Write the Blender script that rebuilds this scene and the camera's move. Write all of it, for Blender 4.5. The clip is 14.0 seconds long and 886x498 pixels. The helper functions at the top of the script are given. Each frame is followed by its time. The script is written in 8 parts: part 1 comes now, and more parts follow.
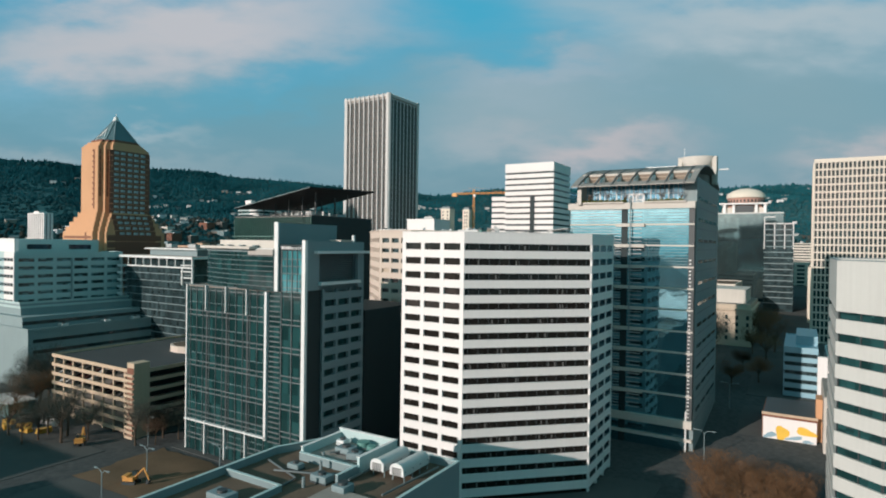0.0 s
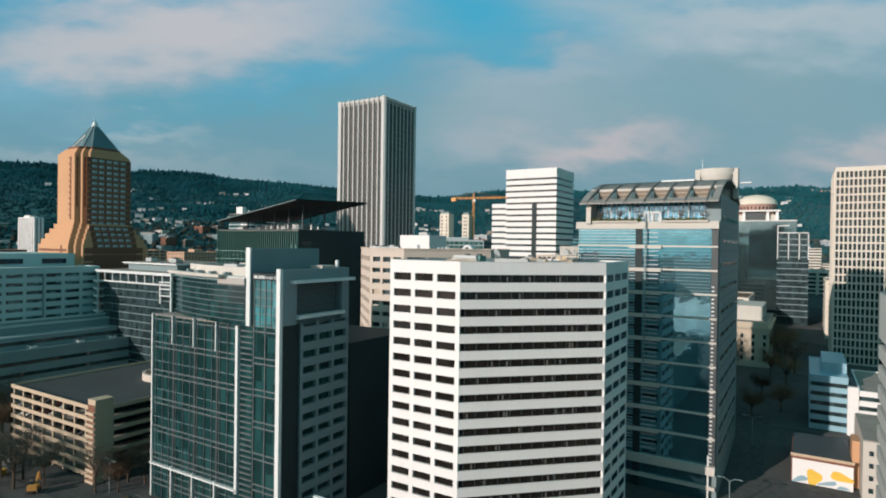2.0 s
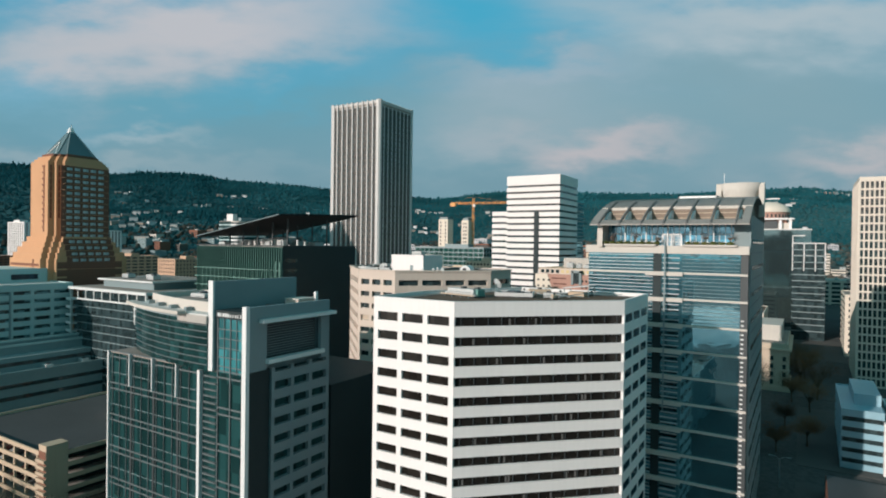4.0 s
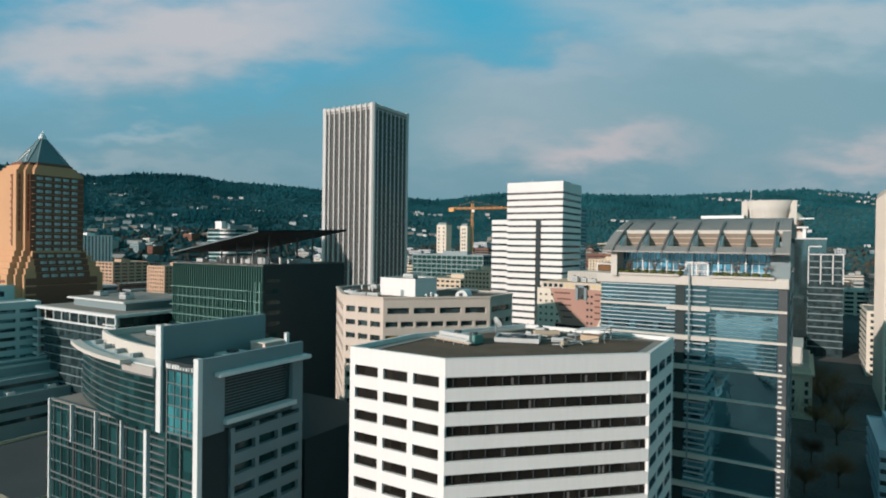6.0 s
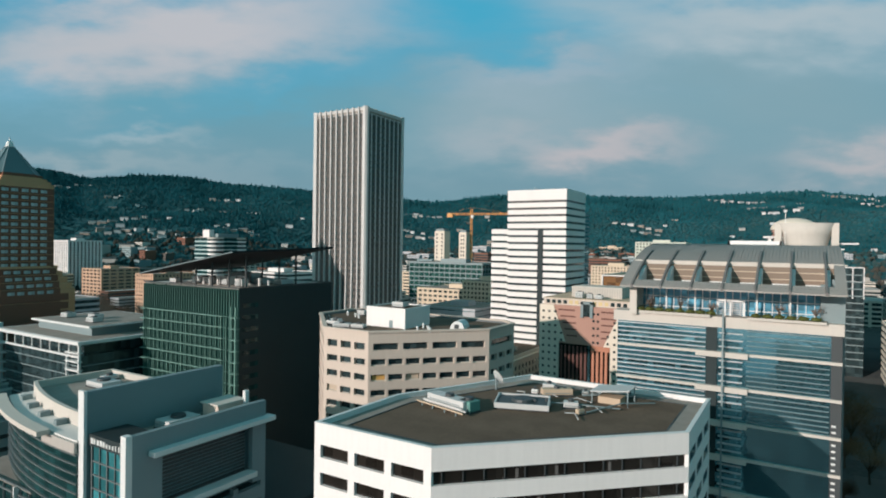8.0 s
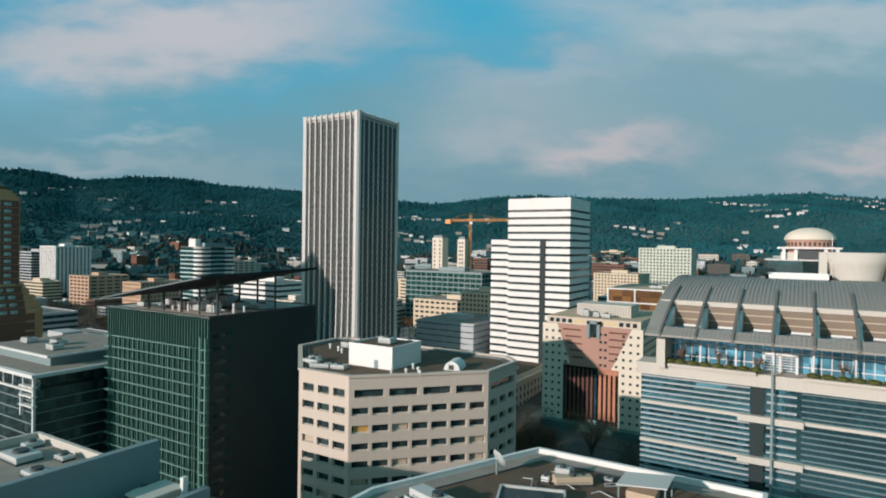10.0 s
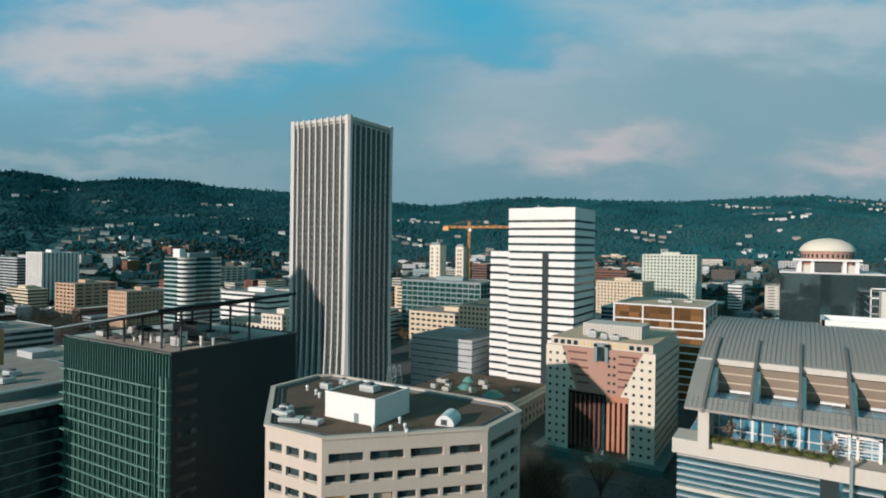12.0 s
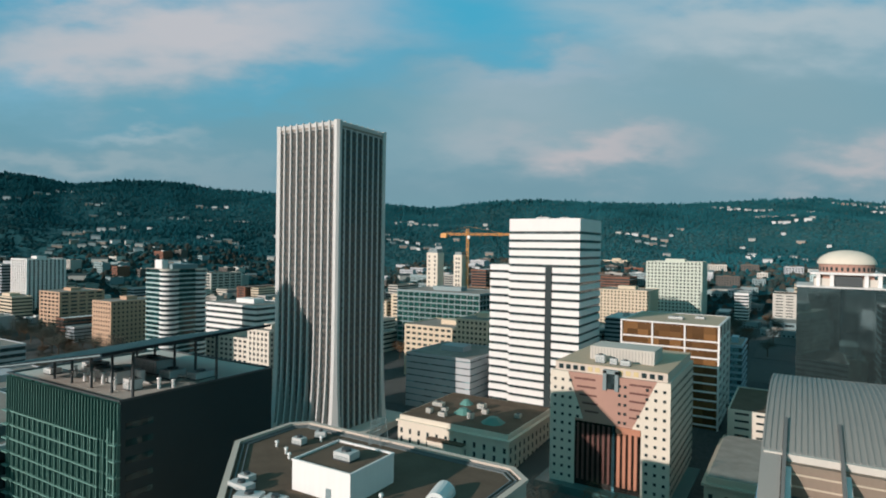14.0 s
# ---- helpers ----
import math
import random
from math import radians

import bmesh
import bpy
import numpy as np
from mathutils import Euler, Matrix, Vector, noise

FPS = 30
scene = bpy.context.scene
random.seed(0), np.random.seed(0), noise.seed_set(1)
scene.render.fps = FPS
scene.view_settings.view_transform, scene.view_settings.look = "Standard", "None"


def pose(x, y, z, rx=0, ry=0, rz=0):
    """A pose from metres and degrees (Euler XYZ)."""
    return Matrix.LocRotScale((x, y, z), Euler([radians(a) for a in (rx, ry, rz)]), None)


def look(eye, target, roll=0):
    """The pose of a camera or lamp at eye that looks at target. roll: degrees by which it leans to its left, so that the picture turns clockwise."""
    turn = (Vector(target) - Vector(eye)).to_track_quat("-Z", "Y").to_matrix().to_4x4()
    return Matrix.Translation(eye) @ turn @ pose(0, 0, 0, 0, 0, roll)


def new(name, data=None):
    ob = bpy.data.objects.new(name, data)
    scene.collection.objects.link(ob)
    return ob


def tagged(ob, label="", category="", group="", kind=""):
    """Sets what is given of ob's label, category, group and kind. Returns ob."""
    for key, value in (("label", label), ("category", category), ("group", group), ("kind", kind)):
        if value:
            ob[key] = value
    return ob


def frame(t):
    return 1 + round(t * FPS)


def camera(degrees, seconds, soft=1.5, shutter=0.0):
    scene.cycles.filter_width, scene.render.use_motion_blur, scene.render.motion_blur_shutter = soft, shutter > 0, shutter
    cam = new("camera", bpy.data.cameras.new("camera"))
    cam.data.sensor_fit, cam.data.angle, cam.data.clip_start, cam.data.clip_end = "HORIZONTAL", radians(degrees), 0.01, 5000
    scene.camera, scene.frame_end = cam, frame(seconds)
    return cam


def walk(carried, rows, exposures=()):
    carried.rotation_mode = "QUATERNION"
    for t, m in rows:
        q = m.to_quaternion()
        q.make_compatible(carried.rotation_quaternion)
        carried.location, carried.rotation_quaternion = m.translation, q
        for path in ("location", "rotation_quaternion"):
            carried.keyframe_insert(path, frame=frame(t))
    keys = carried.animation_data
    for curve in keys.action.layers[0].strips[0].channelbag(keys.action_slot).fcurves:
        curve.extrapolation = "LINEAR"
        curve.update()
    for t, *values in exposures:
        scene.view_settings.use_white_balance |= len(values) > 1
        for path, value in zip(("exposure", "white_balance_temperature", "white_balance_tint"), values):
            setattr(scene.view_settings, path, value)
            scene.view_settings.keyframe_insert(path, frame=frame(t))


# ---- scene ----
cam = camera(73.57, 14.0, soft=1.95)
PATH = [
    (0.0, (0.000, 0.000, 60.000), (-1.0387, 1.7090, 59.9835), 0.81),
    (0.5, (-2.247, 4.495, 61.855), (-3.2864, 6.2035, 61.8388), 0.80),
    (1.0, (-4.500, 9.005, 63.707), (-5.5393, 10.7134, 63.6906), 0.80),
    (1.5, (-6.758, 13.531, 65.556), (-7.7980, 15.2390, 65.5391), 0.79),
    (2.0, (-9.023, 18.072, 67.401), (-10.0631, 19.7806, 67.3842), 0.79),
    (2.5, (-11.295, 22.630, 69.243), (-12.3353, 24.3384, 69.2261), 0.79),
    (3.0, (-13.575, 27.205, 71.082), (-14.6152, 28.9126, 71.0649), 0.78),
    (3.5, (-15.863, 31.796, 72.918), (-16.9036, 33.5035, 72.9007), 0.78),
    (4.0, (-18.160, 36.404, 74.750), (-19.2011, 38.1114, 74.7336), 0.78),
    (4.5, (-20.467, 41.029, 76.580), (-21.5082, 42.7365, 76.5636), 0.78),
    (5.0, (-22.785, 45.671, 78.407), (-23.8257, 47.3790, 78.3908), 0.77),
    (5.5, (-25.114, 50.331, 80.232), (-26.1543, 52.0392, 80.2153), 0.77),
    (6.0, (-27.454, 55.010, 82.054), (-28.4945, 56.7174, 82.0373), 0.77),
    (6.5, (-29.806, 59.706, 83.873), (-30.8471, 61.4138, 83.8568), 0.77),
    (7.0, (-32.172, 64.421, 85.690), (-33.2126, 66.1286, 85.6738), 0.77),
    (7.5, (-34.551, 69.154, 87.504), (-35.5918, 70.8621, 87.4886), 0.77),
    (8.0, (-36.945, 73.906, 89.317), (-37.9853, 75.6145, 89.3011), 0.77),
    (8.5, (-39.354, 78.678, 91.127), (-40.3937, 80.3862, 91.1114), 0.78),
    (9.0, (-41.778, 83.469, 92.935), (-42.8177, 85.1772, 92.9197), 0.78),
    (9.5, (-44.219, 88.279, 94.741), (-45.2580, 89.9880, 94.7261), 0.78),
    (10.0, (-46.676, 93.110, 96.545), (-47.7152, 94.8187, 96.5305), 0.78),
    (10.5, (-49.151, 97.960, 98.347), (-50.1900, 99.6696, 98.3332), 0.79),
    (11.0, (-51.645, 102.832, 100.148), (-52.6830, 104.5409, 100.1341), 0.79),
    (11.5, (-54.157, 107.723, 101.947), (-55.1948, 109.4329, 101.9335), 0.79),
    (12.0, (-56.689, 112.636, 103.744), (-57.7262, 114.3458, 103.7313), 0.80),
    (12.5, (-59.241, 117.570, 105.540), (-60.2777, 119.2799, 105.5277), 0.80),
    (13.0, (-61.814, 122.525, 107.335), (-62.8501, 124.2354, 107.3228), 0.81),
    (13.5, (-64.408, 127.502, 109.128), (-65.4440, 129.2126, 109.1165), 0.82),
    (14.0, (-67.025, 132.500, 110.920), (-68.0600, 134.2118, 110.9092), 0.82),
]
walk(cam, [(t, look(eye, target, roll)) for t, eye, target, roll in PATH])
# ---- light ----
SUN_TURN, SUN_UP = radians(21.8), radians(15.3)
to_sun = Vector((-math.sin(SUN_TURN) * math.cos(SUN_UP), -math.cos(SUN_TURN) * math.cos(SUN_UP), math.sin(SUN_UP)))
sun = new("sun", bpy.data.lights.new("sun", "SUN"))
sun.data.energy, sun.data.angle, sun.data.color = 4.1, radians(0.6), (1.0, 0.865, 0.79)
sun.matrix_world = look(to_sun * 500, (0, 0, 0))
scene.view_settings.exposure = 0.0


class Nodes:
    """Short hand for building node trees."""

    def __init__(self, tree):
        self.tree = tree
        tree.nodes.clear()

    def add(self, kind, inputs=(), operation=None, noise_dimensions=None, data_type=None, blend_type=None):
        node = self.tree.nodes.new(kind)
        if operation:
            node.operation = operation
        if noise_dimensions:
            node.noise_dimensions = noise_dimensions
        if data_type:
            node.data_type = data_type
        if blend_type:
            node.blend_type = blend_type
        for key, value in dict(inputs).items():
            self.put(node.inputs[key], value)
        return node

    def put(self, socket, value):
        if isinstance(value, bpy.types.NodeSocket):
            self.tree.links.new(value, socket)
        elif isinstance(value, bpy.types.Node):
            self.tree.links.new(value.outputs[0], socket)
        else:
            socket.default_value = value

    def math(self, op, a, b=0.0, c=0.0):
        return self.add("ShaderNodeMath", {0: a, 1: b, 2: c}, operation=op).outputs[0]

    def mix(self, factor, a, b, blend="MIX"):
        node = self.add("ShaderNodeMix", data_type="RGBA", blend_type=blend)
        self.put(node.inputs[0], factor)
        self.put(node.inputs[6], a)
        self.put(node.inputs[7], b)
        return node.outputs[2]

    def ramp(self, value, stops):
        node = self.add("ShaderNodeValToRGB", {0: value})
        while len(node.color_ramp.elements) < len(stops):
            node.color_ramp.elements.new(0.5)
        for e, (at, c) in zip(node.color_ramp.elements, stops):
            e.position, e.color = at, c if len(c) == 4 else (*c, 1)
        return node.outputs[0]


world = bpy.data.worlds.new("sky")
scene.world = world
world.use_nodes = True
n = Nodes(world.node_tree)
sky = n.add("ShaderNodeTexSky")
sky.sky_type = "NISHITA"
sky.sun_disc, sky.sun_elevation, sky.sun_rotation = False, SUN_UP, math.pi + SUN_TURN
sky.air_density, sky.dust_density = 1.3, 0.6
way = n.add("ShaderNodeTexCoord").outputs["Generated"]
overhead = n.add("ShaderNodeSeparateXYZ", {0: way}).outputs[2]
# thin grey cloud overhead, clearer blue lower down, a pale glare low on the sun's side
veil = n.ramp(overhead, [(0.0, (0.075, 0.235, 0.270)), (0.16, (0.040, 0.215, 0.262)), (0.45, (0.050, 0.215, 0.245)), (0.9, (0.110, 0.300, 0.330))])
clear = n.mix(1.0, veil, n.mix(1.0, sky.outputs[0], (0.0008, 0.0035, 0.0050, 1), "MULTIPLY"), "ADD")
sunward = n.math("MAXIMUM", n.add("ShaderNodeVectorMath", {0: way, 1: Vector((to_sun.x, to_sun.y, 0)).normalized()}, operation="DOT_PRODUCT").outputs["Value"], 0.0)


def glare(power, height, colour, centre=0.0):
    """Brightness round the sun's bearing, fading within height above and below centre."""
    up = n.math("DIVIDE", n.math("SUBTRACT", overhead, centre), height)
    amount = n.math("MULTIPLY", n.math("POWER", sunward, power), n.math("POWER", 2.718, n.math("MULTIPLY", n.math("MULTIPLY", up, up), -1.0)))
    return n.mix(1.0, (*colour, 1), n.add("ShaderNodeCombineColor", {0: amount, 1: amount, 2: amount}), "MULTIPLY")


clear = n.mix(1.0, clear, glare(4.0, 0.045, (2.7, 1.55, 1.25), 0.075), "ADD")
clear = n.mix(1.0, clear, glare(2.0, 0.45, (0.26, 0.36, 0.38)), "ADD")
# the broken cloud over the western hills: u runs to the right, v upwards
WEST, NORTH = (-0.5195, 0.8545, 0.0), (0.8545, 0.5195, 0.0)
ahead = n.math("MAXIMUM", n.add("ShaderNodeVectorMath", {0: way, 1: WEST}, operation="DOT_PRODUCT").outputs["Value"], 0.12)
side = n.math("DIVIDE", n.add("ShaderNodeVectorMath", {0: way, 1: NORTH}, operation="DOT_PRODUCT").outputs["Value"], ahead)
rise = n.math("DIVIDE", n.add("ShaderNodeSeparateXYZ", {0: way}).outputs[2], ahead)
flat = n.add("ShaderNodeCombineXYZ", {0: side, 1: n.math("MULTIPLY", rise, 2.6), 2: 0.0})
broad = n.add("ShaderNodeTexNoise", {"Vector": flat, "Scale": 2.6, "Detail": 5.0, "Roughness": 0.55, "Distortion": 0.4}).outputs[0]
fine = n.add("ShaderNodeTexNoise", {"Vector": flat, "Scale": 7.0, "Detail": 5.0, "Roughness": 0.5}).outputs[0]
u = n.math("ADD", side, n.math("MULTIPLY_ADD", broad, 0.36, -0.18))
v = n.math("ADD", rise, n.math("MULTIPLY_ADD", fine, 0.18, -0.09))


def puff(cu, cv, ru, rv, lean=0.0):
    """A soft oval of cloud about (cu, cv), leaning by lean."""
    du = n.math("SUBTRACT", u, cu)
    dv = n.math("SUBTRACT", n.math("SUBTRACT", v, cv), n.math("MULTIPLY", du, lean))
    a, b = n.math("DIVIDE", du, ru), n.math("DIVIDE", dv, rv)
    r2 = n.math("ADD", n.math("MULTIPLY", a, a), n.math("MULTIPLY", b, b))
    return n.math("POWER", 2.718, n.math("MULTIPLY", r2, -1.0))


low = n.ramp(rise, [(0.0, (0.155, 0.290, 0.335)), (0.10, (0.150, 0.275, 0.335)), (0.24, (0.12, 0.30, 0.38)), (0.42, (0.05, 0.30, 0.46)), (0.9, (0.06, 0.15, 0.19))])
front = n.add("ShaderNodeClamp", {0: n.math("MULTIPLY_ADD", n.add("ShaderNodeVectorMath", {0: way, 1: WEST}, operation="DOT_PRODUCT").outputs["Value"], 3.0, -0.4)})
air = n.mix(front, clear, low)
for (cu, cv, ru, rv, lean), colour, amount in (
    ((0.56, 0.25, 0.42, 0.15, 0.0), (0.195, 0.322, 0.378), 0.95),
    ((0.12, 0.20, 0.26, 0.06, 0.2), (0.225, 0.345, 0.398), 0.8),
    ((-0.42, 0.352, 0.34, 0.075, 0.12), (0.437, 0.453, 0.490), 1.05),
    ((-0.66, 0.31, 0.28, 0.055, 0.1), (0.426, 0.443, 0.475), 0.95),
    ((0.62, 0.385, 0.40, 0.06, 0.0), (0.367, 0.443, 0.485), 0.9),
    ((0.16, 0.295, 0.13, 0.03, 0.1), (0.367, 0.404, 0.446), 0.75),
    ((0.25, 0.165, 0.12, 0.032, 0.0), (0.466, 0.433, 0.450), 0.85),
    ((0.68, 0.150, 0.13, 0.034, 0.1), (0.480, 0.440, 0.450), 0.75),
    ((-0.52, 0.175, 0.09, 0.014, -0.1), (0.327, 0.414, 0.455), 0.7),
    ((-0.60, 0.126, 0.30, 0.020, 0.0), (0.330, 0.400, 0.430), 0.5),
    ((0.11, 0.25, 0.13, 0.045, 0.0), (0.345, 0.405, 0.450), 0.45),
    ((0.36, 0.385, 0.22, 0.05, 0.0), (0.360, 0.440, 0.485), 0.55),
    ((0.07, 0.17, 0.10, 0.03, 0.0), (0.350, 0.400, 0.440), 0.45),
):
    air = n.mix(n.math("MULTIPLY", puff(cu, cv, ru, rv, lean), n.math("MULTIPLY_ADD", broad, 0.7 * amount, 0.62 * amount)), air, (*colour, 1))
for cu, cv, ru, rv, lean, amount in ((0.05, 0.40, 0.15, 0.075, -0.2, 0.9), (-0.62, 0.415, 0.05, 0.02, 0.0, 0.8), (-0.25, 0.27, 0.30, 0.035, 0.22, 0.45), (-0.72, 0.25, 0.10, 0.04, 0.0, 0.45)):
    air = n.mix(n.math("MULTIPLY", puff(cu, cv, ru, rv, lean), amount), air, (0.045, 0.335, 0.50, 1))
n.add("ShaderNodeOutputWorld", {0: n.add("ShaderNodeBackground", {0: air, 1: 1.15})})
# ---- materials ----
def surface(name, colour, rough=0.8, metal=0.0, vary=0.12, grain=3.0, stain=0.08, bump=0.15, spec=None, streak=0.0, pieces=0.0):
    """A matt or glossy surface with two scales of variation, drips down the wall and a fine relief."""
    spec = (0.18 if rough > 0.7 else 0.45) if spec is None else spec
    m = bpy.data.materials.new(name)
    m.use_nodes = True
    k = Nodes(m.node_tree)
    where = k.add("ShaderNodeTexCoord").outputs["Object"]
    small = k.add("ShaderNodeTexNoise", {"Vector": where, "Scale": grain, "Detail": 6.0, "Roughness": 0.65})
    large = k.add("ShaderNodeTexNoise", {"Vector": where, "Scale": stain, "Detail": 4.0, "Roughness": 0.6})
    value = k.math("ADD", k.math("MULTIPLY", small.outputs[0], vary), k.math("MULTIPLY", large.outputs[0], vary * 1.4))
    value = k.math("ADD", value, 1.0 - vary * 1.2)
    if streak:
        tall = k.add("ShaderNodeMapping", {"Vector": where, "Scale": (1.6, 1.6, 0.07)})
        drip = k.add("ShaderNodeTexNoise", {"Vector": tall, "Scale": 1.0, "Detail": 3.0})
        value = k.math("MULTIPLY", value, k.math("MULTIPLY_ADD", drip.outputs[0], streak, 1.0 - streak * 0.5))
    if pieces:
        each = k.add("ShaderNodeObjectInfo").outputs["Random"]
        value = k.math("MULTIPLY", value, k.math("MULTIPLY_ADD", each, pieces, 1.0 - pieces * 0.5))
    tint = k.mix(1.0, (*colour, 1), k.add("ShaderNodeCombineColor", {0: value, 1: value, 2: value}), "MULTIPLY")
    relief = k.add("ShaderNodeBump", {"Height": small.outputs[0], "Strength": bump, "Distance": 0.05})
    gloss = k.math("ADD", k.math("MULTIPLY", small.outputs[0], 0.15), rough - 0.07)
    shader = k.add("ShaderNodeBsdfPrincipled", {"Base Color": tint, "Roughness": gloss, "Metallic": metal, "Specular IOR Level": spec, "Normal": relief})
    k.add("ShaderNodeOutputMaterial", {0: shader})
    return m


def glazing(name, colour, rough=0.06, metal=0.0, spec=0.6, wave=0.02, vary=0.5, cell=(2.0, 2.0, 3.9)):
    """Coated window glass: tinted, glossy, with slightly uneven panes and rooms of differing darkness behind."""
    m = bpy.data.materials.new(name)
    m.use_nodes = True
    k = Nodes(m.node_tree)
    where = k.add("ShaderNodeTexCoord").outputs["Object"]
    snap = k.add("ShaderNodeVectorMath", {0: where, 1: cell}, operation="SNAP")
    room = k.add("ShaderNodeTexWhiteNoise", {0: snap.outputs[0]}, noise_dimensions="3D").outputs[0]
    value = k.math("MULTIPLY_ADD", k.math("POWER", room, 2.0), vary * 2, 1.0 - vary * 0.6)
    tint = k.mix(1.0, (*colour, 1), k.add("ShaderNodeCombineColor", {0: value, 1: value, 2: value}), "MULTIPLY")
    large = k.add("ShaderNodeTexNoise", {"Vector": where, "Scale": 0.35, "Detail": 2.0})
    relief = k.add("ShaderNodeBump", {"Height": large.outputs[0], "Strength": wave, "Distance": 1.0})
    shader = k.add("ShaderNodeBsdfPrincipled", {"Base Color": tint, "Roughness": rough, "Metallic": metal, "Specular IOR Level": spec, "Normal": relief})
    k.add("ShaderNodeOutputMaterial", {0: shader})
    return m


WHITE = surface("white_precast", (0.77, 0.755, 0.74), 0.75, streak=0.10, vary=0.07)
CORNER_WHITE = surface("grey_white_precast", (0.50, 0.515, 0.49), 0.8, streak=0.14, vary=0.1)
CREAM = surface("cream_precast", (0.585, 0.505, 0.435), 0.85, streak=0.12, vary=0.10)
STONE = surface("pale_stone", (0.55, 0.52, 0.47), 0.85, streak=0.12)
TAN = surface("tan_concrete", (0.52, 0.41, 0.30), 0.9, streak=0.15)
BRICK = surface("orange_brick", (0.57, 0.325, 0.185), 0.9, grain=6.0, streak=0.1)
BRICK_DARK = surface("brown_brick", (0.21, 0.10, 0.07), 0.9, grain=6.0)
PINK = surface("rose_brick", (0.42, 0.25, 0.20), 0.9, grain=6.0)
GREY = surface("grey_panel", (0.19, 0.25, 0.26), 0.6, streak=0.1)
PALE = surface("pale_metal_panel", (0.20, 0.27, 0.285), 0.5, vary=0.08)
CONCRETE = surface("concrete", (0.42, 0.40, 0.37), 0.9, streak=0.18)
ALUMINIUM = surface("aluminium", (0.72, 0.72, 0.70), 0.4, vary=0.06)
WHITE_METAL = surface("white_painted_metal", (0.70, 0.72, 0.71), 0.45, vary=0.05)
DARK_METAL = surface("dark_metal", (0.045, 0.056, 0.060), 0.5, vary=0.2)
STEEL_ROOF = surface("zinc_roof", (0.295, 0.285, 0.265), 0.6, metal=0.1, vary=0.12, bump=0.05)
BEIGE_WALL = surface("beige_panel", (0.50, 0.42, 0.33), 0.8)
BROWN_ROOF = surface("brown_gravel_roof", (0.135, 0.098, 0.072), 0.95, vary=0.55, grain=2.2, stain=0.16)
GREY_ROOF = surface("grey_membrane_roof", (0.30, 0.27, 0.24), 0.9, vary=0.5, stain=0.2)
WHITE_ROOF = surface("white_membrane_roof", (0.62, 0.62, 0.60), 0.85, vary=0.25, stain=0.1)
COPPER = surface("green_copper_roof", (0.11, 0.27, 0.24), 0.7, vary=0.25, streak=0.2)
SLATE = surface("blue_grey_roof", (0.10, 0.17, 0.19), 0.5, vary=0.2)
ASPHALT = surface("asphalt", (0.070, 0.076, 0.078), 0.9, vary=0.4, stain=0.03)
PAVING = surface("paving", (0.088, 0.092, 0.090), 0.9, vary=0.3)
CRANE = surface("orange_paint", (0.62, 0.30, 0.08), 0.5)
BARK = surface("bark", (0.10, 0.075, 0.055), 0.95)
BLACK_CLAD = surface("black_cladding", (0.026, 0.040, 0.043), 0.6, vary=0.2, spec=0.2)
GLASS = glazing("window_glass", (0.028, 0.046, 0.050))
GLASS_BROWN = glazing("bronze_glass", (0.017, 0.015, 0.013), spec=0.4, vary=0.35)
GLASS_GREEN = glazing("green_glass", (0.014, 0.060, 0.052), spec=0.7)
GLASS_BLUE = glazing("blue_glass", (0.17, 0.385, 0.455), rough=0.04, spec=0.9, metal=0.88, vary=0.10, cell=(3.0, 3.0, 3.55))
GLASS_TEAL = glazing("teal_glass", (0.012, 0.044, 0.045), spec=0.4)
LOUVRE = surface("louvre_blade", (0.46, 0.48, 0.49), 0.5, vary=0.08)
UNIT = surface("light_grey_unit", (0.52, 0.53, 0.52), 0.6, vary=0.15, stain=0.3)
GLASS_LANTERN = glazing("lantern_glass", (0.035, 0.17, 0.19), rough=0.08, spec=0.8, cell=(2.1, 2.1, 2.1))
DULL_METAL = surface("dull_metal_bar", (0.125, 0.15, 0.155), 0.5, vary=0.08)
# ---- building blocks ----
def link(name, bm, material, smooth=False):
    me = bpy.data.meshes.new(name)
    bmesh.ops.recalc_face_normals(bm, faces=bm.faces)
    bm.to_mesh(me)
    bm.free()
    me.materials.append(material)
    if smooth:
        me.shade_smooth()
    return me


def part(name, bm, material, parent, label="", smooth=False):
    """One mesh object under a thing or a part; a parent's own place is taken off."""
    return hang(name, link(name, bm, material, smooth), parent, Matrix(), label)


def hang(name, me, parent, m, label=""):
    """An object on a mesh that may be shared, at the world pose m, under parent."""
    ob = new(name, me)
    if parent is not None:
        ob.parent = parent
        ob.matrix_parent_inverse = home[parent.name].inverted()
        home[ob.name] = m.copy()
    ob.matrix_basis = m
    if label:
        ob["label"] = label
    return ob


home = {}


def thing(name, label, category, at, group=""):
    ob = new(name)
    ob.location = at
    ob.empty_display_size = 2
    home[ob.name] = Matrix.Translation(at)
    return tagged(ob, label, category, group)


def lone(name, bm, material, label, category, kind="", group="", smooth=False):
    return tagged(new(name, link(name, bm, material, smooth)), label, category, group, kind)


def box(bm, x0, x1, y0, y1, z0, z1):
    v = [bm.verts.new((x, y, z)) for z in (z0, z1) for x, y in ((x0, y0), (x1, y0), (x1, y1), (x0, y1))]
    for f in ((3, 2, 1, 0), (4, 5, 6, 7), (0, 1, 5, 4), (1, 2, 6, 5), (2, 3, 7, 6), (3, 0, 4, 7)):
        bm.faces.new([v[i] for i in f])
    return bm


def boxes(*rows):
    bm = bmesh.new()
    for r in rows:
        box(bm, *r)
    return bm


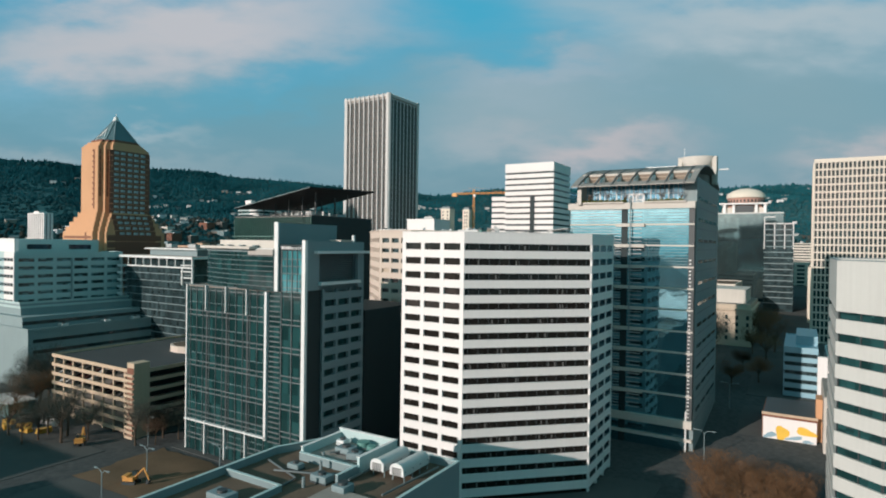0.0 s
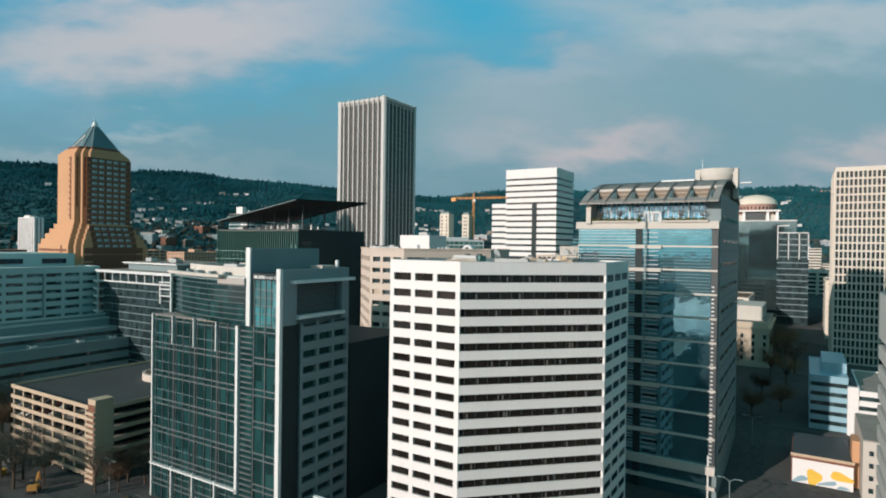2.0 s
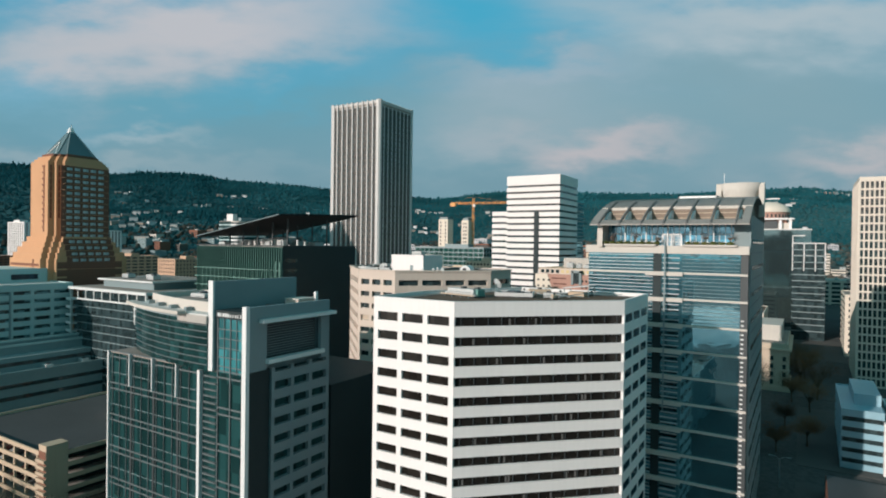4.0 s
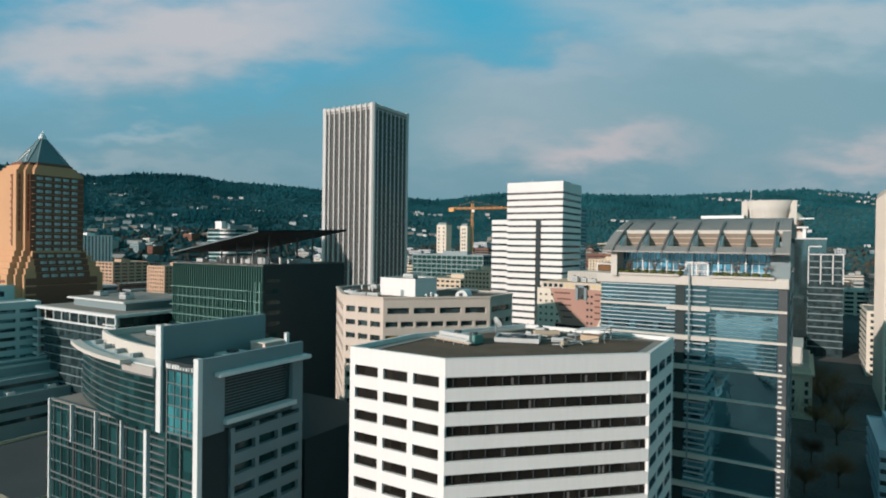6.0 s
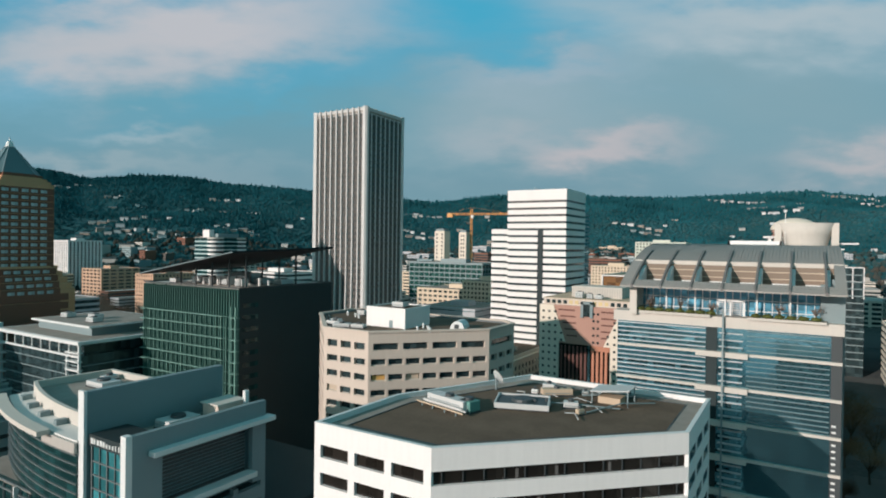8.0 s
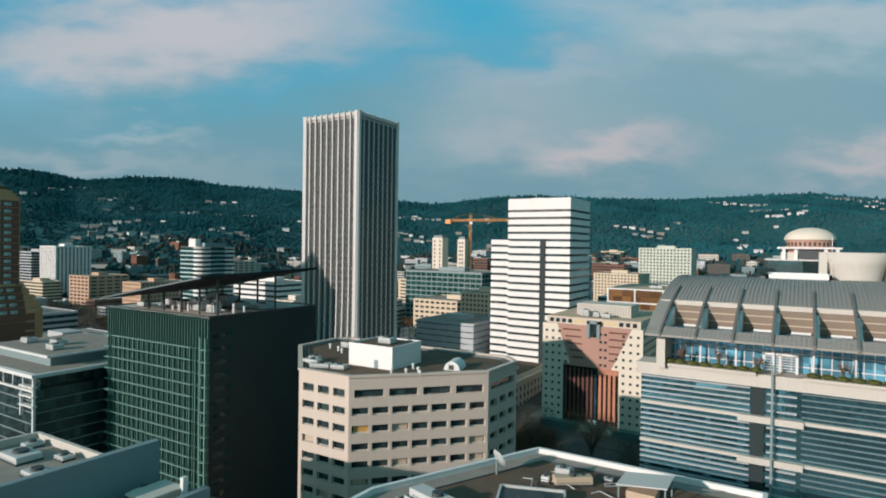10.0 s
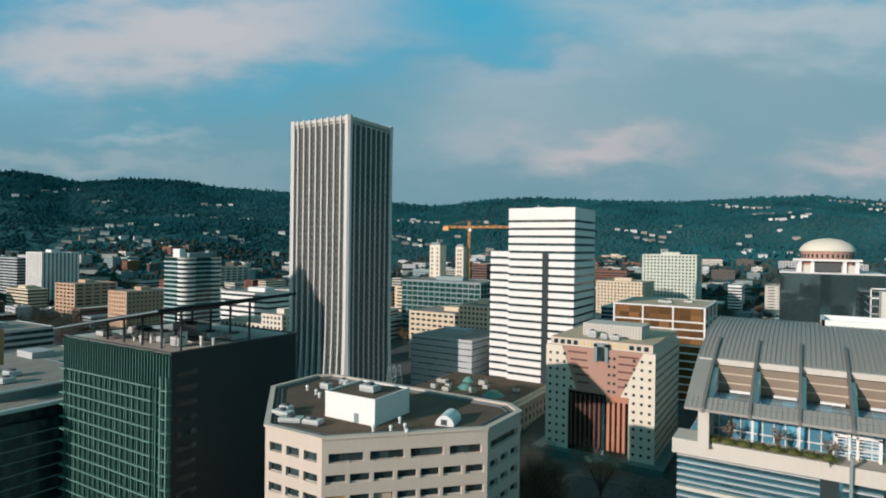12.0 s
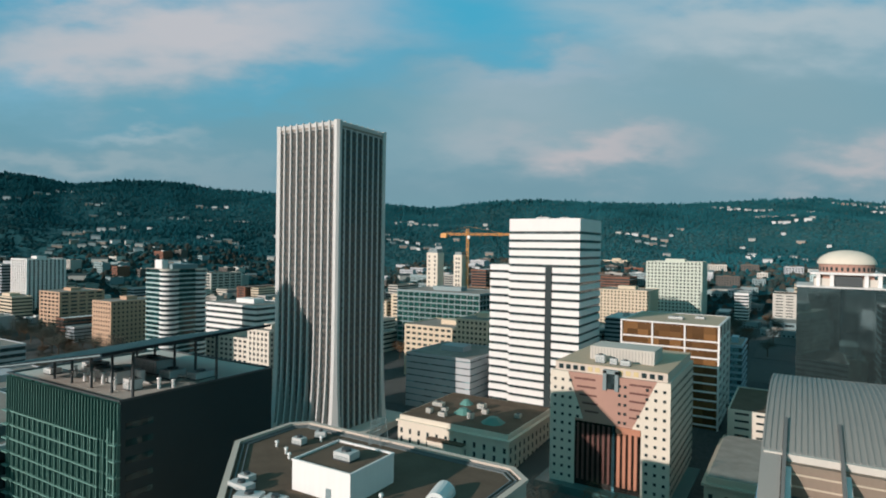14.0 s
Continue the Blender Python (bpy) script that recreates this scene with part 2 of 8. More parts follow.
def prism(bm, pts, z0, z1, top=None):
    """An upright prism over a plan; top: another plan with as many corners for its upper end."""
    low = [bm.verts.new((x, y, z0)) for x, y in pts]
    high = [bm.verts.new((x, y, z1)) for x, y in (top or pts)]
    bm.faces.new(low[::-1])
    bm.faces.new(high)
    for i in range(len(pts)):
        j = (i + 1) % len(pts)
        bm.faces.new((low[i], low[j], high[j], high[i]))
    return bm


def solid(pts, z0, z1, top=None):
    return prism(bmesh.new(), pts, z0, z1, top)


def ring(pts, inner, z0, z1):
    """A wall round a plan, between the outline pts and the outline inner."""
    bm = bmesh.new()
    n_ = len(pts)
    rows = [[bm.verts.new((x, y, z)) for x, y in some] for some, z in ((pts, z0), (pts, z1), (inner, z1), (inner, z0))]
    for a in range(4):
        b = (a + 1) % 4
        for i in range(n_):
            j = (i + 1) % n_
            bm.faces.new((rows[a][i], rows[a][j], rows[b][j], rows[b][i]))
    return bm


def rect(x0, x1, y0, y1):
    return [(x0, y0), (x1, y0), (x1, y1), (x0, y1)]


def inset(pts, d):
    """The convex plan pts (anticlockwise) moved inwards by d."""
    out = []
    for i in range(len(pts)):
        a, b, c = (Vector(pts[i - 1]), Vector(pts[i]), Vector(pts[(i + 1) % len(pts)]))
        u, w = (b - a).normalized(), (c - b).normalized()
        p, q = Vector((-u.y, u.x)), Vector((-w.y, w.x))
        s = (p + q) / max(0.2, 1 + p.dot(q))
        out.append(tuple(b + s * d))
    return out


def wall_frame(a, b, s, z, out=0.0):
    """The pose at s metres along the wall from a to b: x along it, -y outwards, z up."""
    u = (Vector(b) - Vector(a)).normalized()
    p = Vector(a) + u * s + Vector((u.y, -u.x)) * out
    return Matrix.Translation((p.x, p.y, z)) @ Matrix.Rotation(math.atan2(u.y, u.x), 4, "Z")


def span(a, b):
    return (Vector(b) - Vector(a)).length


def slab_mesh(name, w, d, h, material):
    """A block w wide, d deep (d/2 to each side of the wall) and h high, standing on its middle."""
    return link(name, boxes((-w / 2, w / 2, -d / 2, d / 2, 0, h)), material)


def along(name, me, parent, a, b, steps, z, out=0.0):
    return [hang(name, me, parent, wall_frame(a, b, s, z, out)) for s in steps]


def even(length, count, margin=0.0):
    return [margin + (length - 2 * margin) * i / (count - 1) for i in range(count)] if count > 1 else [length / 2]


def storeys(parent, plan, z0, z1, floor, band, core, skin, deep=0.35, top=1.0, roof=None, bay=0.0, pier=0.5, proud=0.0, walls=None):
    """A body of glass with a solid band at every floor, a parapet, a roof and, where bay is given, upright piers between windows.
    floor: storey height; band: height of the solid band; top: height of the parapet band."""
    part("glass_core", solid(inset(plan, deep), z0, z1 - 0.6), core, parent)
    inner = inset(plan, 0.6)
    z = z1 - top
    part("parapet", ring(plan, inner, z, z1), skin, parent)
    part("roof_deck", solid(inset(plan, deep + 0.02), z1 - 0.62, z1 - 0.45), roof or GREY_ROOF, parent)
    slab = ring(plan, inset(plan, deep + 0.4), 0, band)
    me = link("spandrel", slab, skin)
    while (z := z - floor) > z0:
        hang("spandrel", me, parent, Matrix.Translation((0, 0, z)))
    if bay:
        h = z1 - top - z0
        post = slab_mesh("pier", pier, deep + 0.3, h, skin)
        for i in walls if walls is not None else range(len(plan)):
            a, b = plan[i], plan[(i + 1) % len(plan)]
            count = max(2, round(span(a, b) / bay) + 1)
            along("pier", post, parent, a, b, even(span(a, b), count, pier / 2), z0, -(deep + 0.3) / 2 + proud + 0.003)


def ground_z(y):
    """The streets climb gently away from the river."""
    stops = ((-3000, -9), (200, -9), (380, 7), (700, 24), (5000, 60))
    for (a, p), (b, q) in zip(stops, stops[1:]):
        if y <= b:
            return p + (q - p) * max(0, (y - a) / (b - a))
    return 60
# ---- ground, streets, hills ----
CREST = ((-30, 250), (-3.7, 262), (0.8, 286), (4.7, 282), (10.6, 274), (17.1, 281), (22.6, 291), (26.6, 284), (30.2, 263), (32.3, 257), (35.3, 265), (45.1, 295), (50.9, 304), (53.6, 323), (57.8, 316), (61.2, 297), (63.8, 318), (90, 300), (110, 60))


def crest(az):
    if not -60 < az < 110:
        return 0.0
    if az < -30:
        return 250 * (az + 60) / 30
    for (a, p), (b, q) in zip(CREST, CREST[1:]):
        if az <= b:
            return p + (q - p) * (az - a) / (b - a)
    return 0.0


def land_z(x, y):
    r, az = math.hypot(x, y), math.degrees(math.atan2(-x, y))
    z = ground_z(y)
    h = crest(az) - 15
    if h <= z or r < 900:
        return z
    s = min(1.0, (r - 900) / 1400)
    wave = noise.noise(Vector((x / 330, y / 330, 0))) * 38 + noise.noise(Vector((x / 120, y / 120, 3))) * 12
    return z + (h - z) * (s ** 1.25) + wave * math.sin(min(1.0, s) * math.pi) * 0.9 - max(0, r - 2300) * 0.05


bm = bmesh.new()
RINGS = [0, 60, 120, 180, 240, 300, 380, 460, 560, 680, 800, 900] + [900 + 50 * i for i in range(1, 32)] + [2600, 2900, 3400, 4200, 4900]
rows = []
for r in RINGS:
    rows.append([bm.verts.new((-r * math.sin(2 * math.pi * k / 240), r * math.cos(2 * math.pi * k / 240), land_z(-r * math.sin(2 * math.pi * k / 240), r * math.cos(2 * math.pi * k / 240)))) for k in range(240)] if r else [bm.verts.new((0, 0, land_z(0, 0)))] * 240)
for a, b in zip(rows, rows[1:]):
    for k in range(240):
        j = (k + 1) % 240
        bm.faces.new((a[k], b[k], b[j], a[j]) if a[k] is not a[j] else (a[k], b[k], b[j]))
GROUND = bpy.data.materials.new("ground")
GROUND.use_nodes = True
k = Nodes(GROUND.node_tree)
where = k.add("ShaderNodeTexCoord").outputs["Object"]
far = k.math("MULTIPLY", k.math("SUBTRACT", k.add("ShaderNodeVectorMath", {0: where}, operation="LENGTH").outputs["Value"], 850.0), 0.004)
far = k.add("ShaderNodeClamp", {0: far})
soil = k.add("ShaderNodeTexNoise", {"Vector": where, "Scale": 0.02, "Detail": 8.0, "Roughness": 0.7})
# woodland floor in teal, distant haze mixed into its colour
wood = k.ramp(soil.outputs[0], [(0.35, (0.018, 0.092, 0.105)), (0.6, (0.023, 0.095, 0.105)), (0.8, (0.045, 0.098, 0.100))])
tar = k.add("ShaderNodeTexNoise", {"Vector": where, "Scale": 0.6, "Detail": 6.0})
street = k.ramp(tar.outputs[0], [(0.3, (0.055, 0.062, 0.064)), (0.7, (0.092, 0.096, 0.095))])
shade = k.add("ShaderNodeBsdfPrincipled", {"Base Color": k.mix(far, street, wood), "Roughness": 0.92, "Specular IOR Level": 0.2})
k.add("ShaderNodeOutputMaterial", {0: shade})
lone("ground", bm, GROUND, "dark asphalt streets running up into wooded hills", "ground", "structure", smooth=True)


# the wide river east of downtown, behind the viewpoint
WATER = bpy.data.materials.new("river_water")
WATER.use_nodes = True
k = Nodes(WATER.node_tree)
ripple = k.add("ShaderNodeTexNoise", {"Vector": k.add("ShaderNodeTexCoord").outputs["Object"], "Scale": 0.25, "Detail": 5.0})
relief = k.add("ShaderNodeBump", {"Height": ripple.outputs[0], "Strength": 0.25, "Distance": 0.4})
k.add("ShaderNodeOutputMaterial", {0: k.add("ShaderNodeBsdfPrincipled", {"Base Color": (0.02, 0.085, 0.115, 1), "Roughness": 0.12, "Specular IOR Level": 0.9, "Normal": relief})})
lone("water", boxes((-2400, 2400, -520, -170, -9.6, -8.9)), WATER, "broad grey blue river with light ripples", "water", "structure")


# city blocks: 61 m square, 18.5 m streets
def block(i, j):
    return -97 - 79.7 * i, -36 - 79.7 * i, 124 + 79.5 * j, 185 + 79.5 * j


for i in range(-4, 11):
    for j in range(-3, 9):
        x0, x1, y0, y1 = block(i, j)
        turn = math.degrees(math.atan2(-(x0 + x1) / 2, y0 + 30))
        if not -40 < turn < 95:
            continue
        pts = inset(rect(x0 - 2.2, x1 + 2.2, y0 - 2.2, y1 + 2.2), 0)
        bm = bmesh.new()
        low = [bm.verts.new((x, y, ground_z(y) - 0.6)) for x, y in pts]
        high = [bm.verts.new((x, y, ground_z(y) + 0.16)) for x, y in pts]
        bm.faces.new(high)
        for q in range(4):
            bm.faces.new((low[q], low[(q + 1) % 4], high[(q + 1) % 4], high[q]))
        lone("pavement", bm, PAVING, "grey concrete pavement block with raised kerb", "pavement", "structure", "city pavements")
# ---- small roof furniture, used on many roofs ----
def vent_unit(x, y, z, w, d, h, turn=0.0, material=None, label="pale metal air handling unit on a roof"):
    """A boxed air handler with a louvred side, a fan ring and feet."""
    t = thing("air_handler", label, "roof unit", (x, y, z), "roof plant")
    m = Matrix.Translation((x, y, z)) @ Matrix.Rotation(radians(turn), 4, "Z")
    mat = material or UNIT
    bm = boxes((-w / 2, w / 2, -d / 2, d / 2, 0.25, h))
    bmesh.ops.bevel(bm, geom=bm.edges[:], offset=0.08, segments=1, affect="EDGES")
    casing = hang("casing", link("casing", bm, mat), t, m)
    hang("louvre", link("louvre", boxes(*[(-w * 0.42, w * 0.42, -d / 2 - 0.06, -d / 2 + 0.02, 0.5 + k * 0.3, 0.62 + k * 0.3) for k in range(max(1, int((h - 0.8) / 0.3)))]), GREY), casing, m)
    bm = bmesh.new()
    bmesh.ops.create_cone(bm, cap_ends=True, segments=14, radius1=min(w, d) * 0.33, radius2=min(w, d) * 0.3, depth=0.5, matrix=Matrix.Translation((0, 0, h + 0.2)))
    hang("fan", link("fan", bm, DARK_METAL), casing, m)
    hang("skid", link("skid", boxes((-w / 2 - 0.1, w / 2 + 0.1, -d / 2 - 0.1, d / 2 + 0.1, 0, 0.25)), DARK_METAL), t, m)
    return t


def pipe(name, pts, radius, material, label, category="pipe", group="roof plant", parent=None):
    cu = bpy.data.curves.new(name, "CURVE")
    cu.dimensions, cu.bevel_depth, cu.bevel_resolution = "3D", radius, 2
    cu.use_fill_caps = True
    s = cu.splines.new("POLY")
    s.points.add(len(pts) - 1)
    for p, c in zip(s.points, pts):
        p.co = (*c, 1)
    tmp = bpy.data.objects.new(name, cu)
    me = bpy.data.meshes.new_from_object(tmp)
    me.materials.clear()
    me.materials.append(material)
    bpy.data.objects.remove(tmp)
    if parent is not None:
        return hang(name, me, parent, Matrix())
    return tagged(new(name, me), label, category, group)


def dish(x, y, z, r, turn):
    t = thing("satellite_dish", "white satellite dish on a short roof mast", "antenna", (x, y, z), "roof dishes")
    bm = bmesh.new()
    rings = [[bm.verts.new((r * s * math.cos(a), r * s * math.sin(a), r * 0.35 * s * s)) for a in np.linspace(0, 2 * math.pi, 16, endpoint=False)] for s in (0.15, 0.5, 0.8, 1.0)]
    for p, q in zip(rings, rings[1:]):
        for i in range(16):
            bm.faces.new((p[i], p[(i + 1) % 16], q[(i + 1) % 16], q[i]))
    bm.faces.new(rings[0])
    bmesh.ops.solidify(bm, geom=bm.faces[:], thickness=0.06)
    hang("reflector", link("reflector", bm, WHITE_METAL, True), t, Matrix.Translation((x, y, z + r + 0.8)) @ Euler((radians(65), 0, radians(turn))).to_matrix().to_4x4())
    part("mast", boxes((x - 0.12, x + 0.12, y - 0.12, y + 0.12, z, z + r + 0.8)), GREY, t)


def ribbon(pts, z0, z1, thick):
    """A strip of wall along an open line of plan points, thick metres to its right side."""
    bm = bmesh.new()
    v = []
    for i, p in enumerate(pts):
        a, c = Vector(pts[max(0, i - 1)]), Vector(pts[min(len(pts) - 1, i + 1)])
        u = (c - a).normalized()
        o = Vector(p) + Vector((u.y, -u.x)) * thick
        v.append([bm.verts.new((x, y, z)) for x, y, z in ((p[0], p[1], z0), (o.x, o.y, z0), (o.x, o.y, z1), (p[0], p[1], z1))])
    for a, c in zip(v, v[1:]):
        for k in range(4):
            bm.faces.new((a[k], a[(k + 1) % 4], c[(k + 1) % 4], c[k]))
    bm.faces.new(v[0])
    bm.faces.new(v[-1][::-1])
    return bm


# ---- white office block with ribbon windows ----
GLASS_NAVY = glazing("navy_glass", (0.016, 0.040, 0.060), rough=0.1, spec=0.35)
BLIND_GREY = surface("grey_blind", (0.13, 0.125, 0.12), 0.7)


def white_block():
    plan = [(-97, 137.5), (-77, 137.5), (-50.3, 163), (-50.3, 184.8), (-83.5, 184.8), (-96.4, 157)]
    b = thing("office_block", "white precast office block with dark ribbon windows", "building", (-75, 162, -9))
    z0, z1, floor = -9, 63.3, 4.0
    part("glass_core", solid(inset(plan, 0.55), z0, z1 - 1.2), GLASS_BROWN, b, "dark bronze ribbon glazing")
    part("parapet", ring(plan, inset(plan, 0.5), z1 - 3.0, z1), WHITE, b)
    part("coping", ring(inset(plan, -0.06), inset(plan, 0.56), z1, z1 + 0.12), WHITE_METAL, b, "white metal coping")
    part("roof_deck", solid(inset(plan, 0.57), z1 - 1.3, z1 - 0.75), BROWN_ROOF, b, "brown gravel roof")
    me = link("spandrel", ring(plan, inset(plan, 0.75), 0, 2.15), WHITE)
    z = z1 - 3.0
    levels = []
    while (z := z - floor) > z0 - 2:
        hang("spandrel", me, b, Matrix.Translation((0, 0, z)))
        levels.append(z)
    h = z1 - 3.0 - z0
    wide = slab_mesh("pier", 1.15, 0.56, h, WHITE)
    slim = slab_mesh("pier", 0.9, 0.56, h, WHITE)
    along("pier", slim, b, plan[2], plan[3], even(span(plan[2], plan[3]), 4, 0.45), z0, -0.277)
    for (p, q), count in (((plan[0], plan[1]), 4), ((plan[5], plan[0]), 4), ((plan[4], plan[5]), 6), ((plan[3], plan[4]), 6)):
        along("pier", wide, b, p, q, even(span(p, q), count, 0.575), z0, -0.277)
    pane = slab_mesh("pane", 5.7, 0.1, 1.78, GLASS_NAVY)
    for zz in levels:
        along("pane", pane, b, plan[2], plan[3], [4.0, 10.9, 17.8], zz + 2.18, -0.14)
    thin = slab_mesh("mullion", 0.1, 0.2, 1.85, DARK_METAL)
    blind = slab_mesh("blind", 0.4, 0.06, 1.2, BLIND_GREY)
    rng = random.Random(4)
    a, c = plan[1], plan[2]
    for z in levels:
        along("mullion", thin, b, a, c, even(span(a, c), 13, 1.5), z + 2.15, -0.46)
        along("blind", blind, b, a, c, [rng.uniform(2, 34) for _ in range(rng.randrange(2, 8))], z + 2.3, -0.52)
    top = z1 - 0.75
    # roof plant: low ducts, skids, a dish and a tilted canopy
    for x, y, w, d, hh, turn, mat in ((-86.2, 157.6, 8.6, 2.4, 1.9, -16, UNIT), (-82.4, 157.3, 2.6, 2.4, 1.9, -16, COPPER), (-76.6, 165.3, 8.2, 6.0, 0.9, 19, DARK_METAL), (-74.3, 175.0, 5.5, 1.6, 1.3, 35, TAN), (-69.4, 168.5, 2.4, 1.6, 1.1, 20, UNIT), (-76.3, 176.5, 2.2, 1.4, 1.6, 10, UNIT)):
        vent_unit(x, y, top, w, d, hh, turn, mat)
    rim = thing("plant_enclosure", "pale steel rails enclosing low roof plant", "enclosure", (-76.6, 165.3, top), "roof plant")
    for sx, sy, lx, ly in ((0, -3.3, 8.8, 0.3), (0, 3.3, 8.8, 0.3), (-4.3, 0, 0.3, 6.3), (4.3, 0, 0.3, 6.3)):
        hang("rail", link("rail", boxes((sx - lx / 2, sx + lx / 2, sy - ly / 2, sy + ly / 2, 0.3, 1.15)), UNIT), rim, pose(-76.6, 165.3, top, 0, 0, 19))
    stand = thing("pipe_stand", "pale steel beams on low stands across a roof", "pipe stand", (-86.5, 155.6, top), "roof plant")
    m = pose(-86.5, 155.6, top, 0, 0, -16)
    for q, (y, z, l) in enumerate(((-0.6, 0.5, 11.0), (0.0, 0.9, 9.0), (0.5, 0.5, 10.0))):
        hang("beam", link("beam", boxes((-l / 2, l / 2, y - 0.12, y + 0.12, z, z + 0.22)), TAN if q == 0 else UNIT), stand, m)
    for x in (-4, -1.4, 1.4, 4):
        hang("leg", link("leg", boxes((x - 0.1, x + 0.1, -0.8, -0.6, 0, 0.5), (x - 0.1, x + 0.1, 0.6, 0.8, 0, 0.5), (x - 0.1, x + 0.1, -0.8, 0.8, 0.38, 0.5)), GREY), stand, m)
    dish(-85.1, 172.5, top, 1.4, 150)
    rng = random.Random(41)
    for q in range(9):
        x, y = rng.uniform(-80, -62), rng.uniform(163, 181)
        vent_unit(x, y, top, rng.uniform(0.8, 1.6), rng.uniform(0.7, 1.2), rng.uniform(0.5, 1.1), rng.uniform(0, 90), rng.choice((UNIT, TAN, ALUMINIUM, GREY)))
    for q in range(9):
        x, y = rng.uniform(-80, -62), rng.uniform(160, 178)
        a = rng.uniform(0, 3.1)
        pipe("roof_pipe", [(x, y, top + 0.4), (x + 3.5 * math.cos(a), y + 3.5 * math.sin(a), top + 0.4), (x + 3.5 * math.cos(a) - 1.5 * math.sin(a), y + 3.5 * math.sin(a) + 1.5 * math.cos(a), top + 0.4)], 0.08, UNIT, "thin bent conduit on a gravel roof")
    part("roof_kerb", ring(inset(plan, 3.2), inset(plan, 3.4), top, top + 0.12), DARK_METAL, b)
    part("roof_margin", ring(inset(plan, 0.58), inset(plan, 3.2), top + 0.004, top + 0.05), GREY_ROOF, b, "paler gravel margin")
    cx, cy = -64.5, 176.1
    t = thing("plant_canopy", "tilted grey metal canopy over rooftop plant", "roof unit", (cx, cy, top))
    bm = bmesh.new()
    v = [bm.verts.new((cx + x, cy + y, top + 2.3 + 0.12 * x + z)) for z in (0, 0.18) for x, y in ((-3.3, -2.6), (3.3, -2.6), (3.3, 2.6), (-3.3, 2.6))]
    for f in ((3, 2, 1, 0), (4, 5, 6, 7), (0, 1, 5, 4), (1, 2, 6, 5), (2, 3, 7, 6), (3, 0, 4, 7)):
        bm.faces.new([v[q] for q in f])
    part("sheet", bm, UNIT, t)
    for x, y in ((-3, -2.3), (3, -2.3), (3, 2.3), (-3, 2.3)):
        part("leg", boxes((cx + x - 0.1, cx + x + 0.1, cy + y - 0.1, cy + y + 0.1, top, top + 2.3 + 0.12 * x)), GREY, t)
    part("skid", boxes((cx - 2.2, cx + 1.6, cy - 1.6, cy + 1.6, top, top + 1.1)), TAN, t)
    for k, (x0, y0, x1, y1) in enumerate(((-78, 166, -62, 171), (-70, 176, -56, 183), (-66, 166, -58, 178))):
        pipe("roof_pipe", [(x0, y0, top + 0.4), ((x0 + x1) / 2, (y0 + y1) / 2, top + 0.7 + 0.2 * (k % 3)), (x1, y1, top + 0.4)], 0.11, GREY, "bare aluminium duct across a gravel roof")


white_block()


